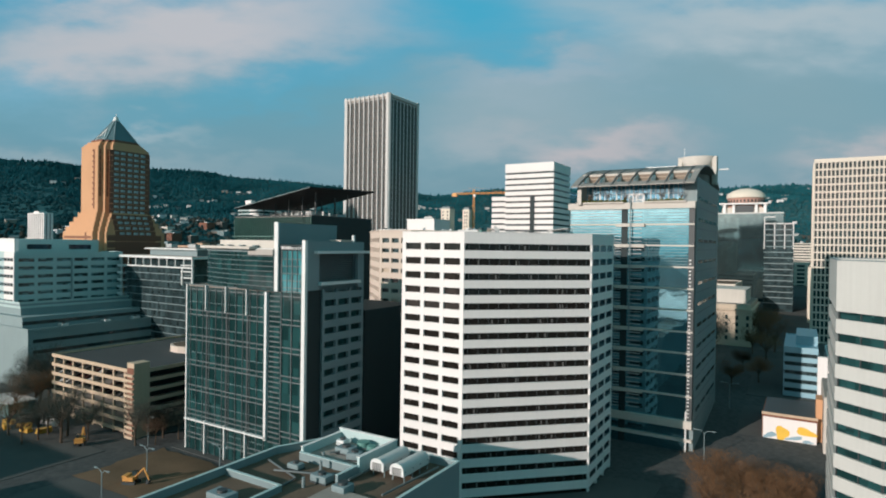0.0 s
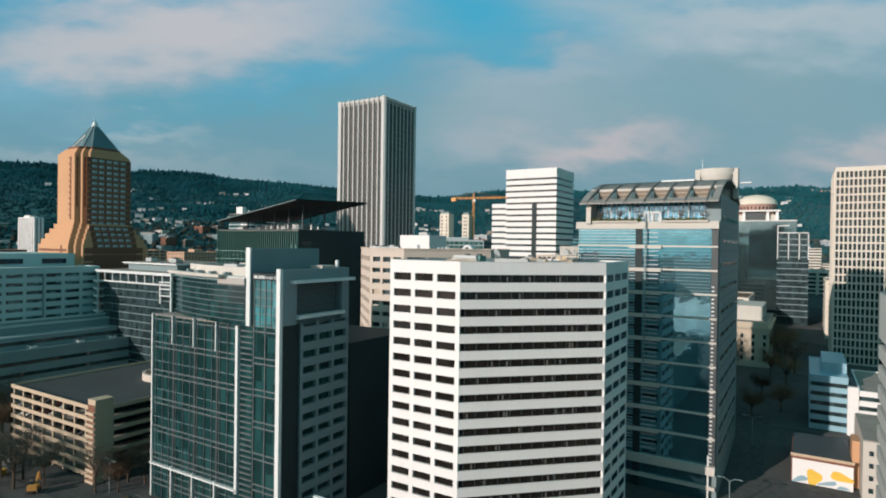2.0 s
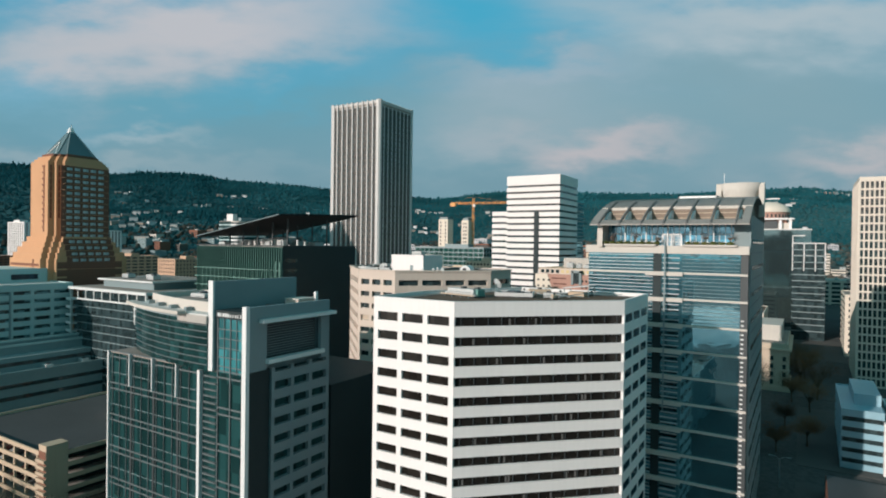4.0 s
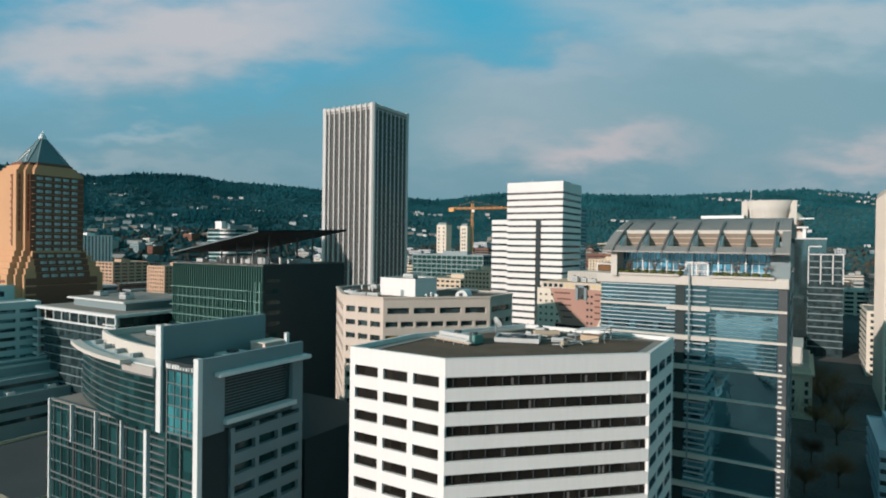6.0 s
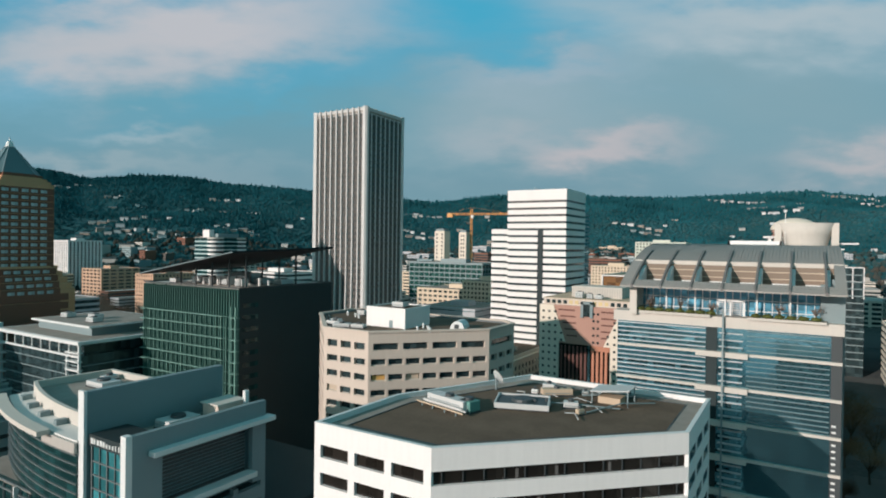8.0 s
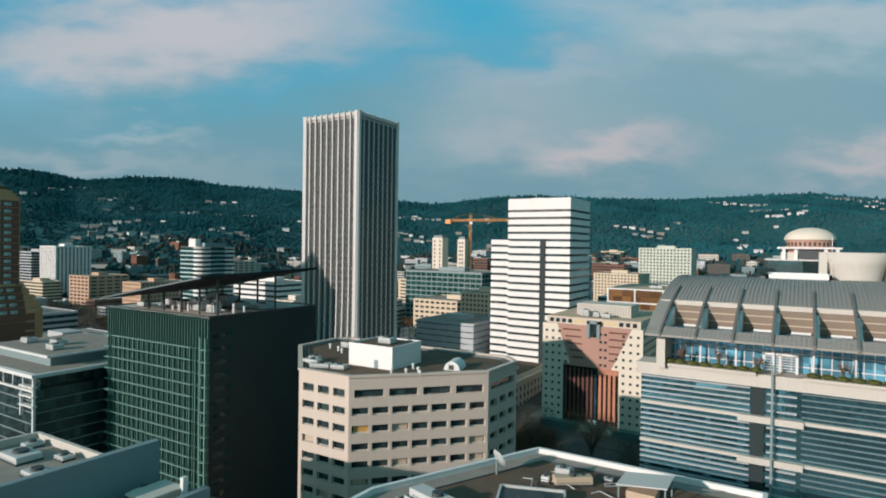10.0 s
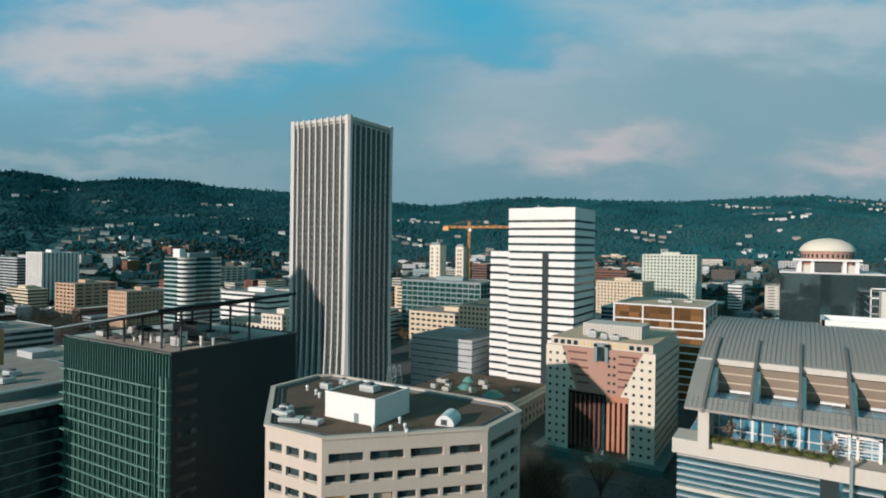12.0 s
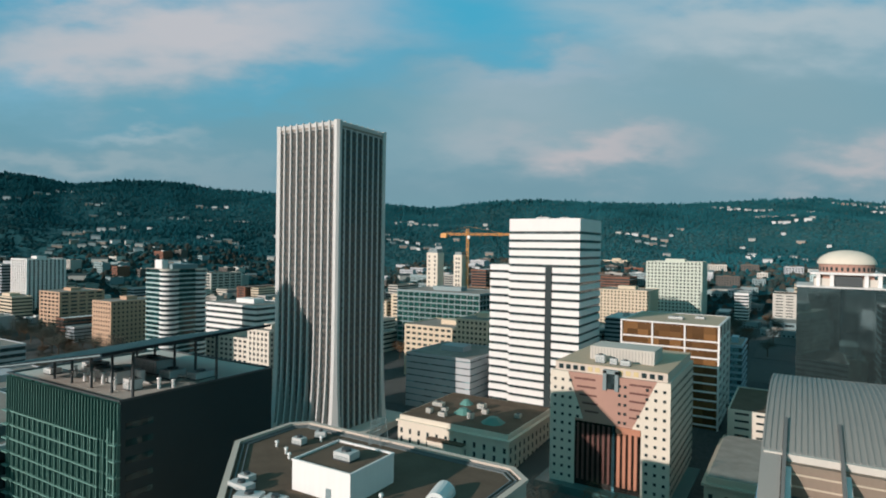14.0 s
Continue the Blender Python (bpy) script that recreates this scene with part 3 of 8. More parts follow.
# ---- glass office block with white fins ----
def fin_block():
    b = thing("office_block", "dark glass office block with white fins and curved top", "building", (-148, 150, -9))
    part("glass_core", boxes((-174.4, -131, 124.4, 152, -9, 45)), GLASS_TEAL, b, "dark teal curtain wall")
    part("corner_glass", boxes((-131, -122, 124.4, 149, -9, 45.2)), GLASS_TEAL, b)
    part("lantern_glass", boxes((-130.9, -122, 124.3, 130, 45.2, 57.4)), GLASS_LANTERN, b, "bright teal corner glazing")
    part("rear_block", boxes((-174.4, -122, 152, 182, -9, 38)), BLACK_CLAD, b, "black clad rear wing")
    part("roof_deck", boxes((-174.3, -131, 124.5, 152, 45.004, 45.4)), GREY_ROOF, b)
    # white fins and posts on the long front
    part("edge_post", boxes((-174.9, -174.4, 123.9, 125, -9, 45.5)), WHITE_METAL, b, "white corner post")
    for x in (-164.6, -155, -145.4):
        part("fin", boxes((x - 0.15, x + 0.15, 123.6, 124.5, 37.5, 45.6)), WHITE_METAL, b)
        part("lower_fin", boxes((x - 0.2, x + 0.2, 123.5, 124.5, -9, 1.8)), WHITE_METAL, b)
        part("joint", boxes((x - 0.35, x + 0.35, 124.2, 124.5, 1.8, 37.5)), DARK_METAL, b)
    part("tall_post", boxes((-137.1, -136.2, 123.4, 124.5, 0.5, 45)), WHITE_METAL, b, "tall white post")
    part("transom", boxes((-174.9, -136.3, 123.4, 124.4, 0.9, 1.35)), WHITE_METAL, b)
    bar = link("glazing_bar", boxes((-174.3, -137.4, 124.15, 124.42, 0, 0.3)), DULL_METAL)
    thin = link("glazing_bar", boxes((-174.3, -137.4, 124.25, 124.42, 0, 0.12)), GREY)
    bar2 = link("glazing_bar", boxes((-130.9, -122.4, 124.1, 124.42, 0, 0.3)), DULL_METAL)
    for z in (43.9, 35.6, 27.3, 19.0, 10.7, 2.6, -5.0):
        for off in (0, 1.5):
            hang("glazing_bar", bar, b, Matrix.Translation((0, 0, z + off)))
            hang("glazing_bar", bar2, b, Matrix.Translation((0, 0, z + off)))
        hang("glazing_bar", thin, b, Matrix.Translation((0, 0, z - 4.0)))
    post = link("mullion", boxes((-0.06, 0.06, 124.12, 124.42, -9, 45)), DULL_METAL)
    for i in range(12):
        hang("mullion", post, b, Matrix.Translation((-172.9 + i * 3.18, 0, 0)))
    post = link("mullion", boxes((-0.12, 0.12, 124.05, 124.35, -9, 57.3)), DULL_METAL)
    for x in (-130.8, -126.6, -122.6):
        hang("mullion", post, b, Matrix.Translation((x, 0, 0)))
    pane_bar = link("glazing_bar", boxes((-130.8, -122.4, 124.08, 124.3, 0, 0.2)), DULL_METAL)
    for z in (46.5, 48.6, 50.7, 52.8, 54.9):
        hang("glazing_bar", pane_bar, b, Matrix.Translation((0, 0, z)))
    for x in (-128.7, -124.6):
        part("mullion", boxes((x - 0.07, x + 0.07, 124.1, 124.3, 45.2, 57.3)), DULL_METAL, b)
    rung = link("rung", boxes((-135.8, -131.2, 123.9, 124.42, 0, 0.3)), DULL_METAL)
    for i in range(30):
        hang("rung", rung, b, Matrix.Translation((0, 0, 0.2 + i * 1.5)))
    # sign band over the corner glass, lettering shown as plain bars
    part("sign_band", boxes((-131.2, -122, 123.9, 130, 57.4, 59.2)), BLACK_CLAD, b)
    for i, (w, h) in enumerate(((0.75, 0.85), (0.5, 0.8), (0.7, 0.8), (0.75, 0.85), (0.6, 0.8), (0.45, 0.6), (0.4, 0.6), (0.5, 0.6), (0.25, 0.8), (0.35, 0.8))):
        part("sign_bar", boxes((-130.6 + i * 0.83, -130.6 + i * 0.83 + w * 0.8, 123.8, 123.9, 57.85, 57.85 + h)), WHITE_METAL, b)
    # white blade wall and the cool grey side wall with its big recess
    part("blade_wall", boxes((-122.2, -120.9, 123.6, 124.6, -9, 60.5)), WHITE_METAL, b, "white blade wall at the corner")
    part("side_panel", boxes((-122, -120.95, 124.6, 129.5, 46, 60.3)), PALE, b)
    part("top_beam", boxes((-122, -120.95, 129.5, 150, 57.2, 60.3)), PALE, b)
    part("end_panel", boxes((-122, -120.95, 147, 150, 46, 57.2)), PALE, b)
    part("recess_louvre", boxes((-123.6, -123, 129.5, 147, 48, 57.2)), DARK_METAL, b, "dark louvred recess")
    lou = link("louvre", boxes((-123.05, -122.8, 129.5, 147, 0, 0.12)), GREY)
    for i in range(14):
        hang("louvre", lou, b, Matrix.Translation((0, 0, 48.6 + 0.6 * i)))
    part("upper_slab", boxes((-121.4, -119.4, 127.2, 151, 56.7, 57.5)), WHITE_METAL, b)
    part("lower_slab", boxes((-122, -119.8, 129.2, 147.2, 47.4, 48.3)), WHITE_METAL, b)
    part("top_floor", boxes((-131, -123.6, 130, 150, 45.2, 57.2)), GREY, b)
    part("shadow_joint", boxes((-122.0, -121.6, 124.6, 131, -9, 46)), BLACK_CLAD, b)
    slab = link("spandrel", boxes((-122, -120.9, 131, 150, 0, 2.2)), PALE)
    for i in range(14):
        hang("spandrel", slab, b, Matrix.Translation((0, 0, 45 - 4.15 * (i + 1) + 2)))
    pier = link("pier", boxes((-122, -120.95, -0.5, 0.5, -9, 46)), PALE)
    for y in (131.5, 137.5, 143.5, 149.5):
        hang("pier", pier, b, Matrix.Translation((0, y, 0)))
    # curved upper storey, cornices and roof
    curve = [(-172, 130)] + [(-172 + 39 * s, 123.0 + 7 * (1 - s) ** 2.2) for s in np.linspace(0.06, 1, 11)]
    back = [(-133, 150), (-172, 150)]
    part("upper_storey", solid(curve + back, 45.4, 57.6), GLASS_TEAL, b, "curved dark glazing")
    for i in range(7):
        part("curved_bar", ribbon(curve, 46.6 + 1.5 * i, 46.78 + 1.5 * i, 0.25), DULL_METAL, b)
    part("curved_fascia", ribbon(curve[8:], 56.0, 57.7, 0.45), CONCRETE, b, "grey beige curved fascia")
    part("curved_fascia", ribbon(curve[:9], 56.8, 57.7, 0.4), PALE, b)
    part("cornice", ribbon([(x - 0.5, y - 0.3) for x, y in curve[:10]], 57.7, 58.5, 2.0), STONE, b, "pale curved cornice")
    part("upper_roof", solid(curve + back, 57.6, 58.0), WHITE_ROOF, b)
    second = [(x + 1.6 * (1 - i / 11), y + 3.6) for i, (x, y) in enumerate(curve)] + [(-133.2, 149), (-169, 149)]
    part("inner_parapet", ring(second, inset(second, 0.7), 58.0, 60.4), STONE, b, "pale curved inner parapet")
    part("inner_roof", solid(inset(second, 0.72), 58.0, 59.0), GREY_ROOF, b)
    for i in range(2, 10, 2):
        x, y = curve[i]
        part("cornice_bracket", boxes((x - 0.5, x + 0.5, y + 1.6, y + 3.4, 58.0, 58.9)), GREY, b)
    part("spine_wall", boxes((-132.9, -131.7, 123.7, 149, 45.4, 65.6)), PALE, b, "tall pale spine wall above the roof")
    part("spine_edge", boxes((-133.1, -131.5, 123.2, 123.7, 45.4, 65.8)), WHITE_METAL, b)
    part("pit_roof", boxes((-131.7, -122, 130, 150, 57.25, 57.6)), GREY_ROOF, b)
    for x, y, w, d, h in ((-128, 137, 4, 6, 1.6), (-129, 145, 2.5, 3, 2.4), (-124.5, 138, 2, 5, 1.2), (-127, 148, 3, 2, 1.5), (-124.6, 133, 1.6, 2, 1.0)):
        vent_unit(x, y, 57.6, w, d, h)
    shelter = thing("plant_shelter", "cream plant shelter behind a roof parapet", "roof unit", (-125.5, 144, 57.6))
    part("wall", boxes((-127.5, -123.4, 141.5, 147, 57.6, 60.6)), CREAM, shelter)
    part("roof", boxes((-127.8, -123.1, 141.2, 147.3, 60.6, 60.9)), STONE, shelter)
    part("flue", boxes((-123.2, -122.5, 146.6, 147.4, 57.6, 62.4)), WHITE_METAL, shelter, "white square flue")
    for x, y, w, d, h in ((-160, 142, 6, 4, 1.3), (-150, 140, 4, 3, 1.0), (-143, 145, 5, 4, 1.4), (-154, 146, 3, 2, 0.8), (-147, 136, 2, 2, 0.7), (-139, 139, 3, 2, 0.9), (-165, 146, 2, 3, 1.0)):
        vent_unit(x, y, 59.0, w, d, h)
    pipe("roof_pipe", [(-126, 132, 58.2), (-126, 148, 58.2), (-129, 148.5, 58.4)], 0.25, DULL_METAL, "silver duct behind a roof parapet")


fin_block()


# ---- glass courthouse with a vaulted roof ----
def vault_z(y):
    return 13.2 + math.sqrt(77.0**2 - (y - 240) ** 2)


def vault(y0, y1, x0, x1, thick, lift=0.0, n_=10):
    bm = bmesh.new()
    v = []
    for i in range(n_ + 1):
        y = y0 + (y1 - y0) * i / n_
        z = vault_z(y) + lift
        v.append([bm.verts.new(c) for c in ((x0, y, z), (x1, y, z), (x1, y, z - thick), (x0, y, z - thick))])
    for a, c in zip(v, v[1:]):
        for q in range(4):
            bm.faces.new((a[q], a[(q + 1) % 4], c[(q + 1) % 4], c[q]))
    bm.faces.new(v[0])
    bm.faces.new(v[-1][::-1])
    return bm


def courthouse_tower():
    x0, x1, yf = -72.5, -30, 208.5
    b = thing("courthouse_tower", "tall blue glass courthouse with vaulted zinc roof", "building", (-52, 240, -9))
    part("glass_core", boxes((x0, -32.2, yf, 264, -9, 73)), GLASS_BLUE, b, "blue curtain wall")
    part("rear_core", boxes((x0 + 2.0, x1 - 0.8, 215.4, 264, 73, 84)), GREY, b)
    part("side_wall", boxes((-32.2, x1, yf + 1.0, 266, -9, 83.5)), GREY, b, "grey panelled side wall")
    slit = slab_mesh("slit_window", 9, 0.3, 1.1, GLASS)
    joint = slab_mesh("panel_joint", 54, 0.1, 0.14, DARK_METAL)
    for i in range(11):
        z = 76 - 7.1 * i
        for s in (9, 21.5, 34, 46):
            hang("slit_window", slit, b, wall_frame((x1, yf + 1), (x1, 266), s, z, 0.0))
        hang("panel_joint", joint, b, wall_frame((x1, yf + 1), (x1, 266), 28.5, z - 2.6, 0.02))
    part("corner_strip", boxes((-32.2, -30.4, yf - 0.2, yf + 1, 0, 73)), DARK_METAL, b)
    stud = slab_mesh("stud", 0.7, 0.3, 0.35, WHITE_METAL)
    for i in range(44):
        hang("stud", stud, b, wall_frame((x0, yf), (x1, yf), span((x0, yf), (x1, yf)) - 1.6, 4 + 1.2 * i, 0.25))
    part("corner_pole", boxes((-32.4, -31.9, yf - 0.7, yf - 0.2, -9, 6)), WHITE_METAL, b)
    # louvres, bands and the tall mast
    short = link("louvre", boxes((x0, -54.2, yf - 0.5, yf, 0, 0.17)), LOUVRE)
    right = link("louvre", boxes((-46.5, -32.4, yf - 0.4, yf, 0, 0.12)), GREY)
    mid = link("louvre", boxes((-51.6, -47.2, yf - 0.6, yf, 0, 0.22)), LOUVRE)
    band = link("band", boxes((x0, -30.4, yf - 0.7, yf, 0, 0.55)), STONE)
    step = link("band_step", boxes((-56, -46.2, yf - 1.3, yf, -0.5, 0.6)), STONE)
    for i in range(10):
        z = 67.4 - 7.1 * i
        if z > 4:
            hang("band", band, b, Matrix.Translation((0, 0, z)))
            hang("band_step", step, b, Matrix.Translation((0, 0, z)))
        for q in range(6):
            zz = z + 1.15 + q * 0.98
            hang("louvre", short, b, Matrix.Translation((0, 0, zz)))
            if i < 3:
                hang("louvre", right, b, Matrix.Translation((0, 0, zz)))
        for q in range(4):
            hang("louvre", mid, b, Matrix.Translation((0, 0, z + 1.5 + q * 1.4)))
    part("dark_slot", boxes((-54.1, -52.0, yf - 0.25, yf, -9, 73)), BLACK_CLAD, b)
    part("mast", boxes((-50.95, -50.6, yf - 1.9, yf - 1.5, 30, 77)), GREY, b, "slim metal mast on the facade")
    part("top_band", boxes((x0 - 0.6, -30.2, yf - 1.2, yf + 4.5, 73, 75.2)), STONE, b, "pale stone terrace parapet")
    part("base_band", boxes((x0, -30.2, yf - 1.5, yf, 0.5, 3)), STONE, b)
    part("lower_band", boxes((x0, -30.2, yf - 1.0, yf, -4, -3)), STONE, b)
    # terrace behind the parapet: hedge, bare shrubs, tall glazed wall and white doors
    part("terrace_glass", boxes((-67.9, -34, 212.6, 213, 75.0, 81.4)), GLASS_SKY, b, "bright blue terrace glazing")
    part("terrace_deck", boxes((x0, -30.4, yf + 3.3, 213, 74.4, 74.7)), CONCRETE, b)
    part("terrace_end", boxes((-69.4, -67.9, 206.2, 213, 74.7, 81.4)), STONE, b, "pale stone end pier of the terrace")
    part("terrace_side", boxes((-34, -30.6, 209.6, 213, 74.7, 82.4)), GREY, b)
    part("ceiling_slab", boxes((-70.4, -30.4, 204.9, 214.4, 81.4, 81.75)), DARK_METAL, b, "dark ceiling over the terrace")
    post = slab_mesh("terrace_post", 0.28, 0.4, 6.4, WHITE_METAL)
    along("terrace_post", post, b, (-68.4, 210.6), (-33.2, 210.6), even(35.2, 7), 75.0)
    bar = link("terrace_mullion", boxes((-0.07, 0.07, 212.4, 212.6, 75, 81.4)), WHITE_METAL)
    for i in range(23):
        hang("terrace_mullion", bar, b, Matrix.Translation((-67.2 + 1.468 * i, 0, 0)))
    for z in (76.2, 78.4):
        part("terrace_transom", boxes((-67.9, -34, 212.35, 212.6, z, z + 0.16)), WHITE_METAL, b)
    part("planter", boxes((-67.5, -53.2, 206.6, 209.4, 75.0, 75.5), (-46.4, -33, 206.6, 209.4, 75.0, 75.5)), STONE, b)
    part("door_surround", boxes((-52.5, -52.1, 210.9, 211.3, 75, 78.4), (-47.5, -47.1, 210.9, 211.3, 75, 78.4), (-50, -49.7, 210.9, 211.3, 75, 78.4), (-52.5, -47.1, 210.9, 211.3, 78.1, 78.5)), WHITE_METAL, b, "white terrace door frame")
    rung = link("door_rung", boxes((-52.2, -47.4, 210.95, 211.2, 0, 0.12)), WHITE_METAL)
    for i in range(6):
        hang("door_rung", rung, b, Matrix.Translation((0, 0, 75.5 + 0.45 * i)))
    # open slot in the roof: tan back wall, dark floor, pale sills, gussets that throw their shade on the wall
    part("clerestory_wall", boxes((-70.2, -30.6, 214.4, 215.4, 81.4, 85.5)), TAN_WALL, b, "tan wall in the roof slot")
    rail = slab_mesh("wall_rail", 38.6, 0.16, 0.2, BEIGE_WALL)
    for z in (82.9, 84.3):
        hang("wall_rail", rail, b, wall_frame((-70, 214.4), (-30.8, 214.4), 19.6, z, 0.06))
    part("slot_glass", boxes((-68.2, -33.0, 206.6, 211.6, 81.76, 81.9)), GLASS_SKY, b, "pale blue glazing in the slot floor")
    sill = slab_mesh("slot_sill", 3.0, 0.5, 0.35, WHITE_METAL)
    along("slot_sill", sill, b, (-68.4, 213.6), (-33.2, 213.6), [4.0 + 5.87 * i for i in range(6)], 81.76)
    part("slot_edge", boxes((-70.6, -30.2, 215.4, 216.0, vault_z(216) - 1.5, vault_z(216) - 0.02)), STONE, b, "pale beam along the roof edge")
    # zinc vault: eaves strip, main sheet, seams, ribs
    xl, xr = -70.9, -30.0
    part("eaves_sheet", vault(203.6, 206.0, xl, xr, 0.35), STEEL_ROOF, b)
    part("roof_sheet", vault(216.0, 270, xl, xr, 0.4, n_=26), STEEL_ROOF, b, "standing seam zinc roof")
    part("end_sheet", vault(206.0, 216.0, xl, xl + 2.2, 0.35), STEEL_ROOF, b)
    part("end_sheet", vault(206.0, 216.0, xr - 1.8, xr, 0.35), STEEL_ROOF, b)
    seam = link("seam", vault(216.1, 268, -0.06, 0.06, 0.14, lift=0.12, n_=18), STEEL_ROOF)
    for i in range(62):
        hang("seam", seam, b, Matrix.Translation((xl + 0.2 + i * 0.664, 0, 0)))
    lip = bmesh.new()
    for i in range(62):
        x = xl + 0.2 + i * 0.664
        v = [[lip.verts.new((x + dx, y, vault_z(y) + dz)) for dx, dz in ((-0.06, 0), (0.06, 0), (0.06, 0.12), (-0.06, 0.12))] for y in (203.6, 206.0)]
        for q in range(4):
            lip.faces.new((v[0][q], v[0][(q + 1) % 4], v[1][(q + 1) % 4], v[1][q]))
    part("eaves_seam", lip, STEEL_ROOF, b)
    rib = link("rib", vault(203.4, 223.5, -0.2, 0.2, 0.8, lift=0.42, n_=12), DARK_ZINC)
    bm = bmesh.new()
    side = ((207.4, 82.0), (214.4, 81.8), (214.4, 85.2), (211.6, 84.3))
    w = [[bm.verts.new((x, y, z)) for y, z in side] for x in (-0.28, 0.28)]
    bm.faces.new(w[0][::-1])
    bm.faces.new(w[1])
    for q in range(4):
        bm.faces.new((w[0][q], w[0][(q + 1) % 4], w[1][(q + 1) % 4], w[1][q]))
    brace = link("gusset", bm, WHITE_METAL)
    for i in range(7):
        x = -68.4 + 5.87 * i
        hang("rib", rib, b, Matrix.Translation((x, 0, 0)))
        hang("gusset", brace, b, Matrix.Translation((x + 0.48, 0, 0)))
    part("roof_light", boxes((-53.5, -41.5, 240, 240.5, 89.0, 91.2), (-53.5, -41.5, 250, 250.5, 89, 91.2), (-53.5, -53, 240, 250.5, 89, 91.2), (-42, -41.5, 240, 250.5, 89, 91.2)), WHITE_METAL, b, "white framed opening in the roof")
    part("roof_light_floor", boxes((-53, -42, 240.5, 250, 89.6, 90.3)), WHITE_ROOF, b)
    # flared drum on the roof behind the vault
    bm = bmesh.new()
    rings = [[bm.verts.new((-36.5 + r * math.cos(a), 255 + r * 0.8 * math.sin(a), z)) for a in np.linspace(0, 2 * math.pi, 28, endpoint=False)] for r, z in ((4.6, 83), (4.7, 90), (5.4, 93), (6.6, 96), (6.2, 96), (5.2, 93.5))]
    for p, q in zip(rings, rings[1:]):
        for i in range(28):
            bm.faces.new((p[i], p[(i + 1) % 28], q[(i + 1) % 28], q[i]))
    bm.faces.new(rings[-1])
    part("drum", bm, STONE, b, "pale flared rooftop drum", smooth=True)
    for x in (-43.6, -31.0):
        part("drum_wing", boxes((x, x + 1.6, 253, 257.5, 85, 96.0)), STONE, b)
    part("drum_beam", boxes((-29.4, -25.2, 254.6, 255.6, 90.6, 91.0)), WHITE_METAL, b)
    part("roof_aerial", boxes((-41.2, -41.08, 252.4, 252.52, 90, 99.5)), WHITE_METAL, b)
    rng = random.Random(8)
    for i in range(17):
        x = -67.5 + i * 2.05
        if -53 < x < -46.5:
            continue
        leaf_clump("hedge", x, 207.7, 75.3, 1.35, 1.05, HEDGE, 110, rng, "clipped green terrace hedge", "hedge")
        if i % 3 == 1:
            bare_tree(x, 208.8, 74.7, 4.2, 1.1, rng, "small bare terrace tree in a planter", TWIG_PALE, dense=60)


GLASS_SKY = glazing("sky_blue_glass", (0.12, 0.36, 0.50), rough=0.08, spec=0.8, metal=0.3, vary=0.5, cell=(1.468, 9.0, 2.2))
TAN_WALL = surface("tan_render", (0.235, 0.185, 0.145), 0.85, vary=0.15, streak=0.15)
DARK_ZINC = surface("dark_zinc", (0.15, 0.15, 0.145), 0.55, vary=0.15)

# ---- plants ----
HEDGE = surface("hedge_leaf", (0.085, 0.10, 0.030), 0.8, vary=0.5, grain=8, spec=0.2)
TWIG = surface("brown_twig", (0.105, 0.070, 0.048), 0.95, vary=0.4, spec=0.1)
TWIG_PALE = surface("grey_twig", (0.24, 0.20, 0.17), 0.95, vary=0.3, spec=0.1)
RUST = surface("dry_leaf", (0.175, 0.10, 0.055), 0.9, vary=0.5, spec=0.1)


def leaf_faces(bm, centre, radius, count, size, rng, squash=0.8):
    """Loose leaf quads in a ball, denser to its outside."""
    for _ in range(count):
        d = Vector((rng.gauss(0, 1), rng.gauss(0, 1), rng.gauss(0, 1))).normalized()
        p = Vector(centre) + Vector((d.x, d.y, d.z * squash)) * radius * rng.uniform(0.45, 1.0)
        u = Vector((rng.gauss(0, 1), rng.gauss(0, 1), rng.gauss(0, 1))).normalized() * size * rng.uniform(0.6, 1.3)
        w = u.orthogonal().normalized() * size * rng.uniform(0.4, 0.9)
        bm.faces.new([bm.verts.new(c) for c in (p - u, p - w * 0.7, p + u, p + w * 0.7)])


def leaf_clump(name, x, y, z, r, h, material, count, rng, label, category):
    bm = bmesh.new()
    bmesh.ops.create_icosphere(bm, subdivisions=1, radius=r * 0.8, matrix=Matrix.Translation((x, y, z + h * 0.5)) @ Matrix.Diagonal((1, 0.9, h / r * 0.6, 1)))
    leaf_faces(bm, (x, y, z + h * 0.5), r, count, 0.16, rng, h / r * 0.75)
    me = bpy.data.meshes.new(name)
    bm.to_mesh(me)
    bm.free()
    me.materials.append(material)
    return tagged(new(name, me), label, category, category + "s")


def limb(bm, a, b, ra, rb, sides=5):
    d = (b - a).normalized()
    u = d.orthogonal().normalized()
    w = d.cross(u)
    rows = [[bm.verts.new(p + (u * math.cos(t) + w * math.sin(t)) * r) for t in np.linspace(0, 2 * math.pi, sides, endpoint=False)] for p, r in ((a, ra), (b, rb))]
    for i in range(sides):
        bm.faces.new((rows[0][i], rows[0][(i + 1) % sides], rows[1][(i + 1) % sides], rows[1][i]))


